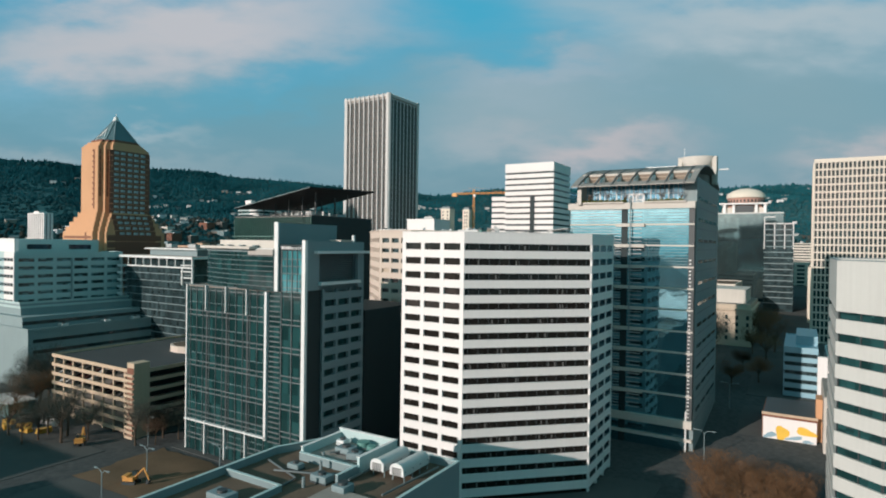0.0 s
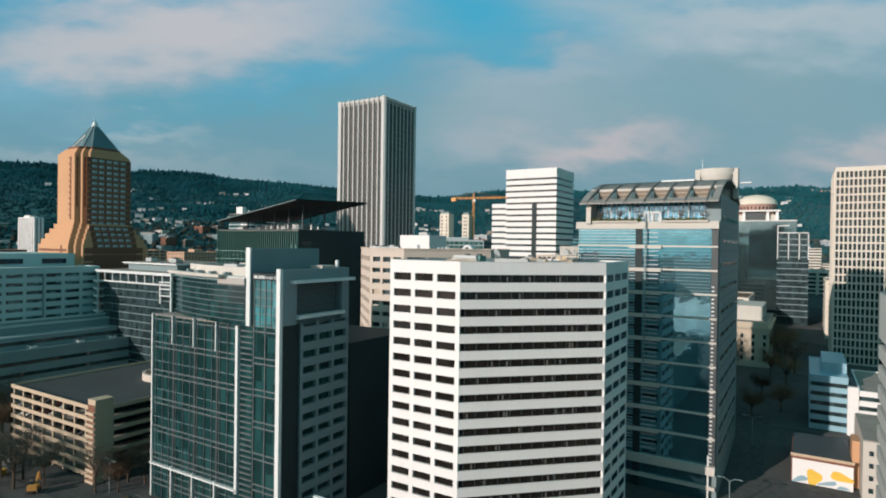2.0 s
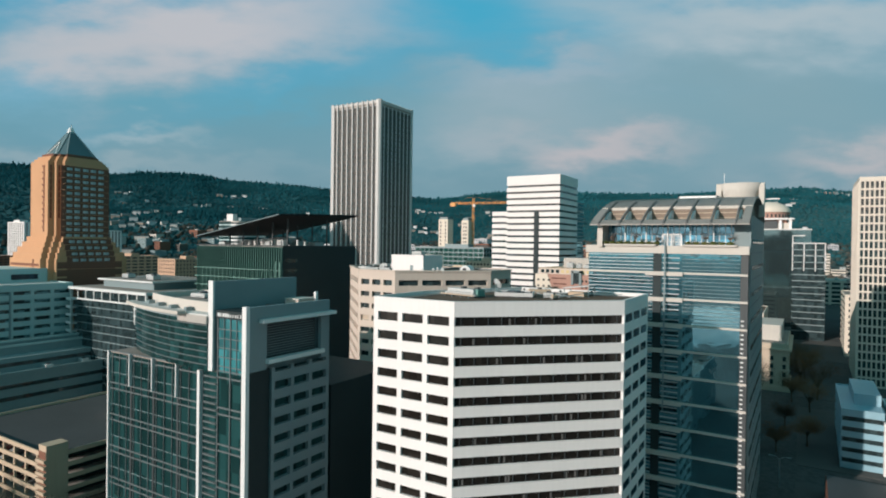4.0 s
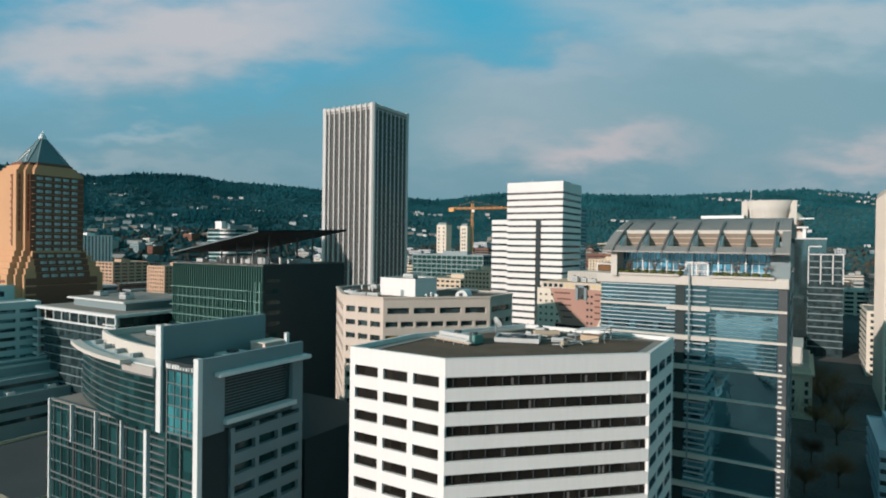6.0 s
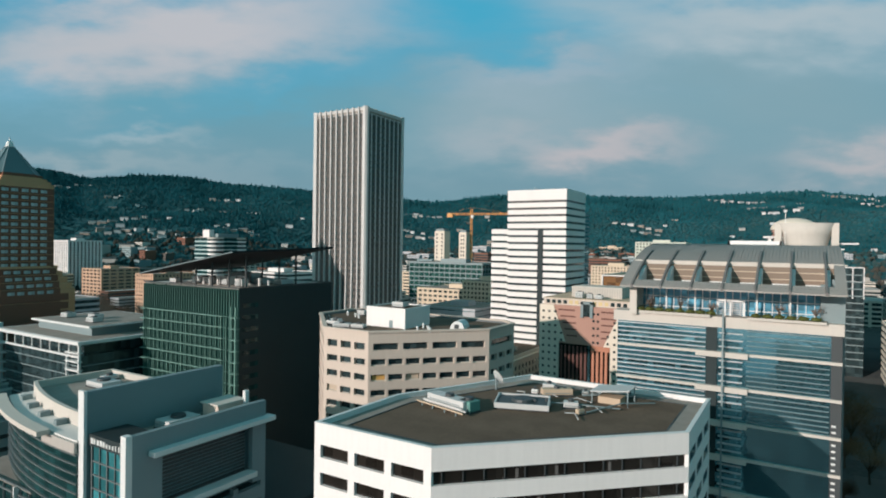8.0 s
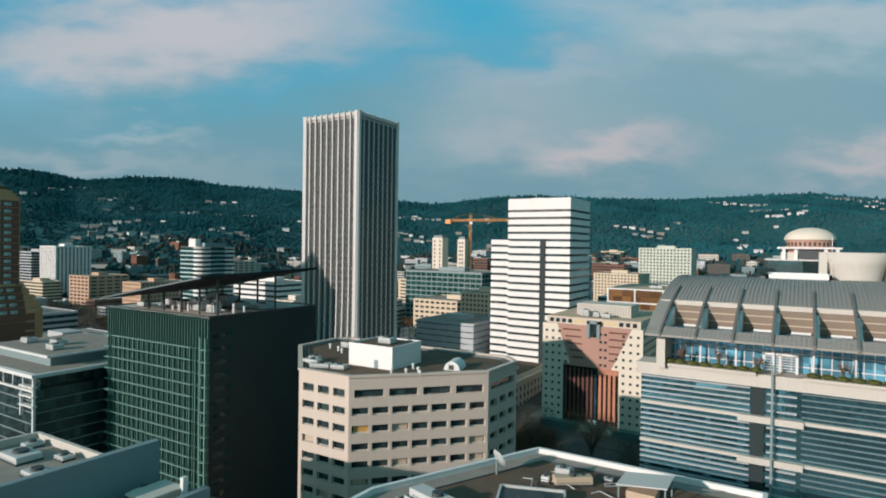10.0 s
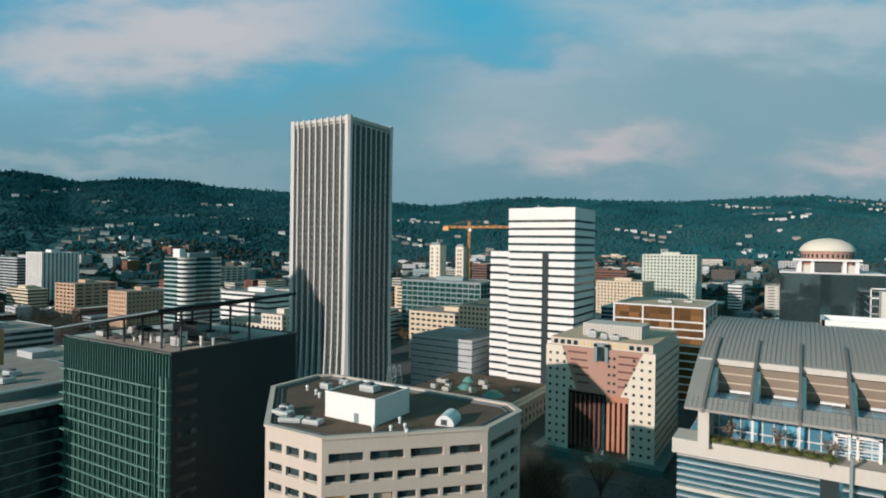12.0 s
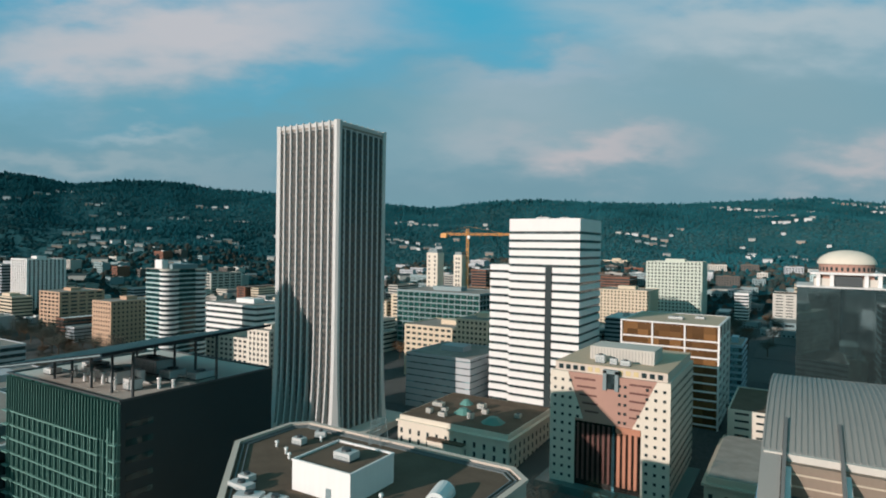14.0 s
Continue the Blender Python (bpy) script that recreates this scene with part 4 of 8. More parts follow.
def tree_meshes(height, spread, rng, dense, twig):
    """Trunk with limbs, and a crown of fine twigs and dry leaves with gaps."""
    trunk, crown = bmesh.new(), bmesh.new()
    top = Vector((rng.uniform(-0.3, 0.3), rng.uniform(-0.3, 0.3), height * 0.45))
    limb(trunk, Vector((0, 0, -0.3)), top, height * 0.022 + 0.05, height * 0.014 + 0.03, 7)
    for i in range(9):
        a = 2.4 * i + rng.uniform(-0.3, 0.3)
        s = rng.uniform(0.5, 0.9) * spread
        start = Vector((0, 0, height * rng.uniform(0.28, 0.45)))
        end = Vector((math.cos(a) * s, math.sin(a) * s, height * rng.uniform(0.62, 0.95)))
        limb(trunk, start, end, height * 0.011 + 0.02, 0.02, 5)
        for _ in range(4):
            t = start.lerp(end, rng.uniform(0.4, 0.95))
            e = t + Vector((rng.gauss(0, 0.3), rng.gauss(0, 0.3), abs(rng.gauss(0.25, 0.2)))) * spread * 0.6
            limb(trunk, t, e, 0.05 + height * 0.003, 0.012, 3)
        leaf_faces(crown, end - Vector((0, 0, height * 0.06)), spread * 0.52, dense // 9, twig, rng, 0.9)
        leaf_faces(crown, start.lerp(end, 0.6), spread * 0.4, dense // 14, twig, rng, 0.9)
    return trunk, crown


def bare_tree(x, y, z, height, spread, rng, label, material=None, dense=260, twig=0.22):
    t = thing("tree", label, "tree", (x, y, z), "street trees")
    trunk, crown = tree_meshes(height, spread, rng, dense, twig)
    hang("trunk", link("trunk", trunk, BARK), t, Matrix.Translation((x, y, z)))
    me = bpy.data.meshes.new("crown")
    crown.to_mesh(me)
    crown.free()
    me.materials.append(material or TWIG)
    hang("crown", me, t, Matrix.Translation((x, y, z)))
    return t


courthouse_tower()
# ---- cream tower with chamfered corners ----
def octagon(x0, x1, y0, y1, c):
    return [(x0 + c, y0), (x1 - c, y0), (x1, y0 + c), (x1, y1 - c), (x1 - c, y1), (x0 + c, y1), (x0, y1 - c), (x0, y0 + c)]


def justice_block():
    plan = [(-152.8, 200), (-136.9, 200), (-112.7, 224.2), (-112.2, 239.9), (-117, 244.4), (-173.4, 244.6), (-177, 241), (-177, 224.2)]
    b = thing("justice_building", "cream precast office tower with chamfered corners", "building", (-144, 235, -9))
    z0, z1 = -9, 65.6
    part("glass_core", solid(inset(plan, 0.9), z0, 63.5), GLASS, b)
    part("parapet", ring(plan, inset(plan, 0.8), 62.2, z1 - 0.5), CREAM, b)
    part("coping", ring(inset(plan, -0.35), inset(plan, 0.9), z1 - 0.5, z1), CREAM, b, "moulded cream coping")
    part("inner_rail", ring(inset(plan, 1.6), inset(plan, 1.85), 64.9, 65.3), DULL_METAL, b)
    part("inner_rail", ring(inset(plan, 2.6), inset(plan, 2.85), 64.9, 65.2), DULL_METAL, b)
    part("roof_deck", solid(inset(plan, 0.92), 63.6, 64.9), BROWN_ROOF, b, "brown gravel roof")
    me = link("spandrel", ring(plan, inset(plan, 1.2), 0, 2.35), CREAM)
    z = 60.3
    levels = []
    while (z := z - 0) > z0 - 2:
        z -= 2.35
        hang("spandrel", me, b, Matrix.Translation((0, 0, z)))
        z -= 1.85
        levels.append(z)
    tall = slab_mesh("pier", 1.15, 0.9, 60.4 - z0, CREAM)
    slim = slab_mesh("pier", 0.72, 0.9, 60.4 - z0, CREAM)
    short = slab_mesh("pier", 1.3, 0.9, 2.0, CREAM)
    wide_ = link("window_frame", boxes((-2.1, 2.1, -0.1, 0.1, 0, 0.24), (-2.1, 2.1, -0.1, 0.1, 1.71, 1.85), (-2.1, -1.92, -0.1, 0.1, 0.24, 1.71), (1.92, 2.1, -0.1, 0.1, 0.24, 1.71)), STONE)
    frame_ = link("window_frame", boxes((-1.95, 1.95, -0.1, 0.1, 0, 0.14), (-1.95, 1.95, -0.1, 0.1, 1.71, 1.85), (-1.95, -1.8, -0.1, 0.1, 0.14, 1.71), (1.8, 1.95, -0.1, 0.1, 0.14, 1.71)), STONE)
    blind = slab_mesh("blind", 3.4, 0.1, 1.5, BEIGE_WALL)
    lit = slab_mesh("blind", 3.4, 0.1, 1.5, CRANE_BLIND)
    rng = random.Random(5)
    for i in range(8):
        p, q = plan[i], plan[(i + 1) % 8]
        n_ = 7 if i in (1, 7) else max(1, round(span(p, q) / 5.3))
        along("pier", slim if n_ == 7 else tall, b, p, q, even(span(p, q), n_ + 1, 0.36 if n_ == 7 else 0.575), z0, -0.447)
        along("pier", short, b, p, q, even(span(p, q), 5 if n_ == 7 else 4 if i == 0 else max(2, n_ // 2 + 1), 0.65), 60.3, -0.446)
        if i in (0, 1, 2, 7):
            for zz in levels[:13]:
                edge = 0.36 if n_ == 7 else 0.575
                ws = [(span(p, q) - 2 * edge) * (k_ + 0.5) / n_ + edge for k_ in range(n_)]
                along("window_frame", wide_ if n_ == 7 else frame_, b, p, q, ws, zz, -0.6)
                for s in ws:
                    if rng.random() < 0.05:
                        hang("blind", blind, b, wall_frame(p, q, s, zz + 0.15, -0.8))
    hang("blind", lit, b, wall_frame(plan[1], plan[2], 2.9, levels[1] + 0.15, -0.72), "closed orange blind")
    hang("recess_floor", link("recess_floor", ring(inset(plan, 0.5), inset(plan, 2.4), 60.0, 60.32), CREAM), b, Matrix())
    t = thing("roof_penthouse", "white stucco lift penthouse on gravel roof", "penthouse", (-141, 219, 64.9))
    part("wall", boxes((-148, -134, 213, 226, 64.9, 70.3)), WHITE, t)
    part("roof", boxes((-147.7, -134.3, 213.3, 225.7, 70.3, 70.34)), BROWN_ROOF, t)
    part("parapet", ring(rect(-148.1, -133.9, 212.9, 226.1), rect(-147.7, -134.3, 213.3, 225.7), 70.3, 70.7), WHITE, t)
    part("door", boxes((-139.6, -138.4, 212.9, 213, 64.95, 67)), PALE, t)
    bm = bmesh.new()
    arc = [(-2.1 * math.cos(a), 2.3 * math.sin(a)) for a in np.linspace(0, math.pi, 11)]
    v = [[bm.verts.new((x, y, z)) for x, z in arc] for y in (-3.0, 3.0)]
    for i in range(10):
        bm.faces.new((v[0][i], v[0][i + 1], v[1][i + 1], v[1][i]))
    bm.faces.new(v[0])
    bm.faces.new(v[1][::-1])
    bm.faces.new((v[0][0], v[0][-1], v[1][-1], v[1][0]))
    h = thing("roof_hood", "white barrel shaped roof hood with dark opening", "roof unit", (-121, 222, 64.9))
    m = pose(-122.5, 224.5, 64.9, 0, 0, 14)
    hang("shell", link("shell", bm, WHITE_METAL, False), h, m)
    hang("opening", link("opening", boxes((-0.8, 0.5, -3.1, -3.01, 0.2, 1.4)), DARK_METAL), h, m)
    for x, y, w, d, hh, turn in ((-156, 208, 5, 2.4, 1.3, 0), (-151, 205.5, 5, 2.6, 1.2, 25), (-146, 207, 4, 2.4, 1.2, 10), (-158, 211, 3, 2, 1.4, 0), (-165, 232, 3, 2, 1.6, 0), (-164, 238, 2.5, 1.6, 1.6, 30)):
        vent_unit(x, y, 64.9, w, d, hh, turn)
    vent_unit(-140, 219, 70.35, 4, 3, 1.6)
    for x, y in ((-163, 226), (-160, 224), (-162, 236), (-132, 210), (-129, 212), (-127.5, 215), (-125, 212), (-131, 218), (-168, 228)):
        bm = bmesh.new()
        bmesh.ops.create_cone(bm, cap_ends=True, segments=10, radius1=0.3, radius2=0.3, depth=1.1, matrix=Matrix.Translation((x, y, 65.4)))
        bmesh.ops.create_cone(bm, cap_ends=True, segments=10, radius1=0.5, radius2=0.3, depth=0.4, matrix=Matrix.Translation((x, y, 66.1)))
        lone("vent_pipe", bm, WHITE_METAL, "short white mushroom vent on gravel roof", "vent", group="roof plant")
    mast_tower(-150, 242.2, 64.9, 6.5)


CRANE_BLIND = surface("orange_blind", (0.60, 0.36, 0.12), 0.8)


def mast_tower(x, y, z, h):
    """A small lattice radio mast."""
    t = thing("lattice_mast", "thin lattice radio mast on a roof", "antenna", (x, y, z))
    for dx, dy in ((-1, -1), (1, -1), (1, 1), (-1, 1)):
        pipe("leg", [(x + dx * 1.6, y + dy * 1.6, z), (x + dx * 1.1, y + dy * 1.1, z + h)], 0.07, GREY, "", parent=t)
    for i in range(5):
        za, zb = z + h * i / 5, z + h * (i + 1) / 5
        ra, rb = 1.6 - 0.1 * i, 1.5 - 0.1 * i
        for s in (-1, 1):
            pipe("brace", [(x - ra, y + s * ra, za), (x + rb, y + s * rb, zb)], 0.05, GREY, "", parent=t)
            pipe("brace", [(x + s * ra, y - ra, za), (x + s * rb, y + rb, zb)], 0.05, GREY, "", parent=t)


justice_block()


# ---- green screened federal tower with a sloping canopy ----
GREEN_SCREEN = surface("green_screen", (0.043, 0.135, 0.115), 0.6, vary=0.3, stain=0.15)
SOLAR = surface("dark_solar_panel", (0.020, 0.022, 0.026), 0.7, vary=0.15, spec=0.15)


def federal_tower():
    b = thing("office_tower", "green screened office tower under dark sloping canopy", "building", (-232, 235, -9))
    x0, x1, y0, y1, z1 = -260, -204.5, 213, 260, 72.5
    part("glass_core", boxes((x0, x1 - 0.3, y0 + 0.6, y1, -9, z1)), GLASS_GREEN, b)
    part("side_wall", boxes((x1 - 0.3, x1 + 0.15, y0 + 0.2, y1, -9, z1 + 0.4)), BLACK_CLAD, b, "black clad side wall")
    win = slab_mesh("window", 7, 0.12, 1.6, GLASS_TEAL)
    for i in range(17):
        for s in (5,):
            hang("window", win, b, wall_frame((x1, y0), (x1, y1), s, 66 - 4.2 * i, 0.2))
    part("roof_deck", boxes((x0, x1 - 0.3, y0 + 0.6, y1, z1 + 0.003, z1 + 0.3)), STONE, b)
    part("roof_rim", ring(rect(x0 - 0.3, x1 + 0.3, y0 - 0.2, y1 + 0.3), rect(x0 + 0.3, x1 - 0.4, y0 + 0.4, y1 - 0.3), z1 + 0.3, z1 + 0.75), DARK_METAL, b)
    fin = link("screen_fin", boxes((-0.14, 0.14, y0 - 0.5, y0 + 0.3, -9, z1 - 0.2)), GREEN_SCREEN)
    reed = link("screen_reed", boxes((-0.12, 0.12, y0 - 0.75, y0 - 0.45, -9, 63.0)), GREEN_PALE)
    for i in range(40):
        hang("screen_fin", fin, b, Matrix.Translation((x0 + 0.4 + i * 1.41, 0, 0)))
        if i % 2 == 1 and 2 < i < 36:
            hang("screen_reed", reed, b, Matrix.Translation((x0 + 0.4 + i * 1.41, 0, 0)))
    frame_ = link("corner_frame", boxes((-0.18, 0.18, y0 - 1.35, y0 - 1.0, 0, 3.9)), GREEN_PALE)
    shelf = link("sun_shelf", boxes((x0 - 0.4, x1, y0 - 0.35, y0 + 0.3, 0, 0.34)), GREEN_SCREEN)
    ledge = link("edge_ledge", boxes((-1.6, 1.6, y0 - 1.3, y0 + 0.3, 0, 0.3)), GREEN_PALE)
    lattice = link("screen_rail", boxes((x0 + 3, x1 - 8, y0 - 0.8, y0 - 0.5, 0, 0.3)), GREEN_PALE)
    for i in range(19):
        z = 62.5 - 3.9 * i
        hang("sun_shelf", shelf, b, Matrix.Translation((0, 0, z)))
        hang("screen_rail", lattice, b, Matrix.Translation((0, 0, z + 0.05)))
        hang("edge_ledge", ledge, b, Matrix.Translation((x0 + 1.0, 0, z)))
        hang("edge_ledge", ledge, b, Matrix.Translation((x1 - 1.4, 0, z)))
        for x in (x1 - 2.7, x1 - 0.2):
            hang("corner_frame", frame_, b, Matrix.Translation((x, 0, z)))
    # rooftop plant and the canopy on posts
    for x, y, w, d, h in ((-236, 226, 9, 5, 2.6), (-224, 224, 5, 4, 3.4), (-214, 222, 4, 3, 2.8), (-246, 230, 6, 5, 2.2), (-230, 238, 12, 6, 4.0), (-218, 236, 5, 5, 2.4), (-211, 240, 4, 6, 2), (-250, 220, 4, 3, 1.6)):
        vent_unit(x, y, z1 + 0.3, w, d, h)
    for x, y, h in ((-233, 220, 2.2), (-230.5, 221, 2.8), (-228.6, 219.4, 2.0), (-226, 221, 3.1), (-217, 219, 2.4), (-209, 226, 2.8), (-207.5, 229, 2.0), (-240, 221, 1.8), (-243.5, 223, 2.4)):
        bm = bmesh.new()
        bmesh.ops.create_cone(bm, cap_ends=True, segments=10, radius1=0.42, radius2=0.42, depth=h, matrix=Matrix.Translation((x, y, z1 + 0.3 + h / 2)))
        bmesh.ops.create_cone(bm, cap_ends=True, segments=10, radius1=0.62, radius2=0.5, depth=0.35, matrix=Matrix.Translation((x, y, z1 + 0.3 + h)))
        lone("flue", bm, ALUMINIUM, "upright silver flue on a tower roof", "flue", group="roof plant")
    for y, zz in ((223, 0.8), (232, 1.2)):
        pipe("roof_pipe", [(-252, y, z1 + zz), (-238, y + 1, z1 + zz), (-236, y + 4, z1 + zz), (-212, y + 4, z1 + zz)], 0.2, UNIT, "pale duct crossing a tower roof")
    tank = [(-222, 228), (-219.5, 227.6)]
    for x, y in tank:
        bm = bmesh.new()
        bmesh.ops.create_cone(bm, cap_ends=True, segments=16, radius1=1.1, radius2=1.0, depth=3.4, matrix=Matrix.Translation((x, y, z1 + 2.0)))
        lone("roof_tank", bm, WHITE_METAL, "white upright tank on a tower roof", "tank", group="roof plant", smooth=False)
    corners = ((-250, 205, 76.9), (-198, 205, 85.8), (-197, 252.5, 87.4), (-250, 252, 78.4))
    bm = bmesh.new()
    low = [bm.verts.new((x, y, z - 0.35)) for x, y, z in corners]
    high = [bm.verts.new((x, y, z + 0.35)) for x, y, z in corners]
    bm.faces.new(low[::-1])
    bm.faces.new(high)
    for i in range(4):
        bm.faces.new((low[i], low[(i + 1) % 4], high[(i + 1) % 4], high[i]))
    part("canopy", bm, SOLAR, b, "dark sloping solar canopy")

    def sheet(u, v):
        a, c = [Vector(p).lerp(Vector(q), u) for p, q in ((corners[0], corners[1]), (corners[3], corners[2]))]
        return a.lerp(c, v)

    for k in range(12):
        p, q = sheet((k + 0.5) / 12, 0.01), sheet((k + 0.5) / 12, 0.99)
        pipe("panel_rail", [p + Vector((0, 0, 0.42)), q + Vector((0, 0, 0.42))], 0.12, GREY, "", parent=b)
    pipe("canopy_edge", [sheet(0, 0) + Vector((0, -0.1, 0)), sheet(1, 0) + Vector((0, -0.1, 0))], 0.2, GREY, "", parent=b)
    for u in (0.15, 0.32, 0.5, 0.68, 0.85):
        for v in (0.25, 0.75):
            p = sheet(u, v)
            part("canopy_post", boxes((p.x - 0.25, p.x + 0.25, p.y - 0.25, p.y + 0.25, z1 + 0.3, p.z - 0.2)), DARK_METAL, b)


GREEN_PALE = surface("pale_green_panel", (0.125, 0.265, 0.230), 0.6, vary=0.25)
federal_tower()


# ---- tallest tower: white marble fins that flare at the foot ----
def finned_tower():
    b = thing("office_tower", "tall white tower with upright fins flaring at its foot", "building", (-295, 386, 10))
    x0, x1, y0, y1, z0, z1 = -316.5, -273.4, 367.2, 406.6, 4, 175
    part("glass_core", boxes((x0, x1, y0, y1, z0, 172)), GLASS_TAUPE, b, "dark bronze glazing")
    part("roof_deck", boxes((x0 - 0.5, x1 + 0.5, y0 - 0.5, y1 + 0.5, 172, 173.2)), GREY_ROOF, b)
    sp = link("spandrel", ring(rect(x0 - 0.3, x1 + 0.3, y0 - 0.3, y1 + 0.3), rect(x0 + 0.3, x1 - 0.3, y0 + 0.3, y1 - 0.3), 0, 1.7), TAUPE)
    for i in range(41):
        hang("spandrel", sp, b, Matrix.Translation((0, 0, 168.5 - 4.0 * i)))
    # fin profile: out from the wall against height
    prof = [(4, 5.2), (12, 4.2), (22, 3.0), (34, 2.0), (48, 1.35), (64, 1.05), (166, 1.05), (170, 1.15), (173, 1.3), (175.6, 1.35)]

    def fin_mesh(w, depth):
        bm = bmesh.new()
        v = [[bm.verts.new((s * w * f, y, z)) for y, s, f in ((-d * depth, -1, 0.7), (-d * depth, 1, 0.7), (0.3, 1, 1), (0.3, -1, 1))] for z, d in prof]
        for a, c in zip(v, v[1:]):
            for i in range(4):
                bm.faces.new((a[i], a[(i + 1) % 4], c[(i + 1) % 4], c[i]))
        bm.faces.new(v[0])
        bm.faces.new(v[-1])
        return link("fin", bm, MARBLE)

    fin, low_fin = fin_mesh(0.62, 1.0), fin_mesh(0.7, 0.3)
    # the arched head between two fins
    bm = bmesh.new()
    head = [(171.5, 0.02), (172.6, 0.2), (173.8, 0.5), (174.6, 0.8), (175.0, 0.85)]
    v = [[bm.verts.new((x, y, z)) for x, y in ((-2, -d), (2, -d), (2, 0.3), (-2, 0.3))] for z, d in head]
    for a, c in zip(v, v[1:]):
        for i in range(4):
            bm.faces.new((a[i], a[(i + 1) % 4], c[(i + 1) % 4], c[i]))
    bm.faces.new(v[0])
    bm.faces.new(v[-1])
    head_mesh = link("bay_head", bm, MARBLE)
    plan = rect(x0, x1, y0, y1)
    for i in range(4):
        p, q = plan[i], plan[(i + 1) % 4]
        n_ = 9 if i % 2 == 0 else 8
        steps = even(span(p, q), n_ + 1, 0.6)
        along("fin", low_fin if i == 1 else fin, b, p, q, steps[1:-1], 0)
        along("bay_head", head_mesh, b, p, q, [(s + t) / 2 for s, t in zip(steps, steps[1:])], 0)
    # broad corner blades
    for cx, cy, sx, sy in ((x0, y0, -1, -1), (x1, y0, 1, -1), (x1, y1, 1, 1), (x0, y1, -1, 1)):
        bm = bmesh.new()
        v = []
        for z, d in prof:
            e = d * 0.72
            pts = [(cx + sx * (e + 0.5), cy + sy * e * 0.25), (cx + sx * e * 0.25, cy + sy * (e + 0.5)), (cx - sx * 2.2, cy + sy * (e * 0.9 + 0.2)), (cx - sx * 2.2, cy + sy * -0.2), (cx - sx * 0.2, cy - sy * 2.0), (cx + sx * (e * 0.9 + 0.2), cy - sy * 2.0)]
            v.append([bm.verts.new((x, y, z)) for x, y in pts])
        for a, c in zip(v, v[1:]):
            for i in range(6):
                bm.faces.new((a[i], a[(i + 1) % 6], c[(i + 1) % 6], c[i]))
        bm.faces.new(v[0])
        bm.faces.new(v[-1])
        part("corner_blade", bm, MARBLE, b)
    part("podium", boxes((-330, -262, 364, 420, 3, 12)), STONE, b)


MARBLE = surface("weathered_marble", (0.56, 0.555, 0.54), 0.7, vary=0.1, streak=0.1)
TAUPE = surface("taupe_panel", (0.112, 0.102, 0.092), 0.7, spec=0.2)
GLASS_TAUPE = glazing("taupe_glass", (0.060, 0.064, 0.066), rough=0.3, spec=0.25, vary=0.22, cell=(2.4, 2.4, 4.0))
finned_tower()


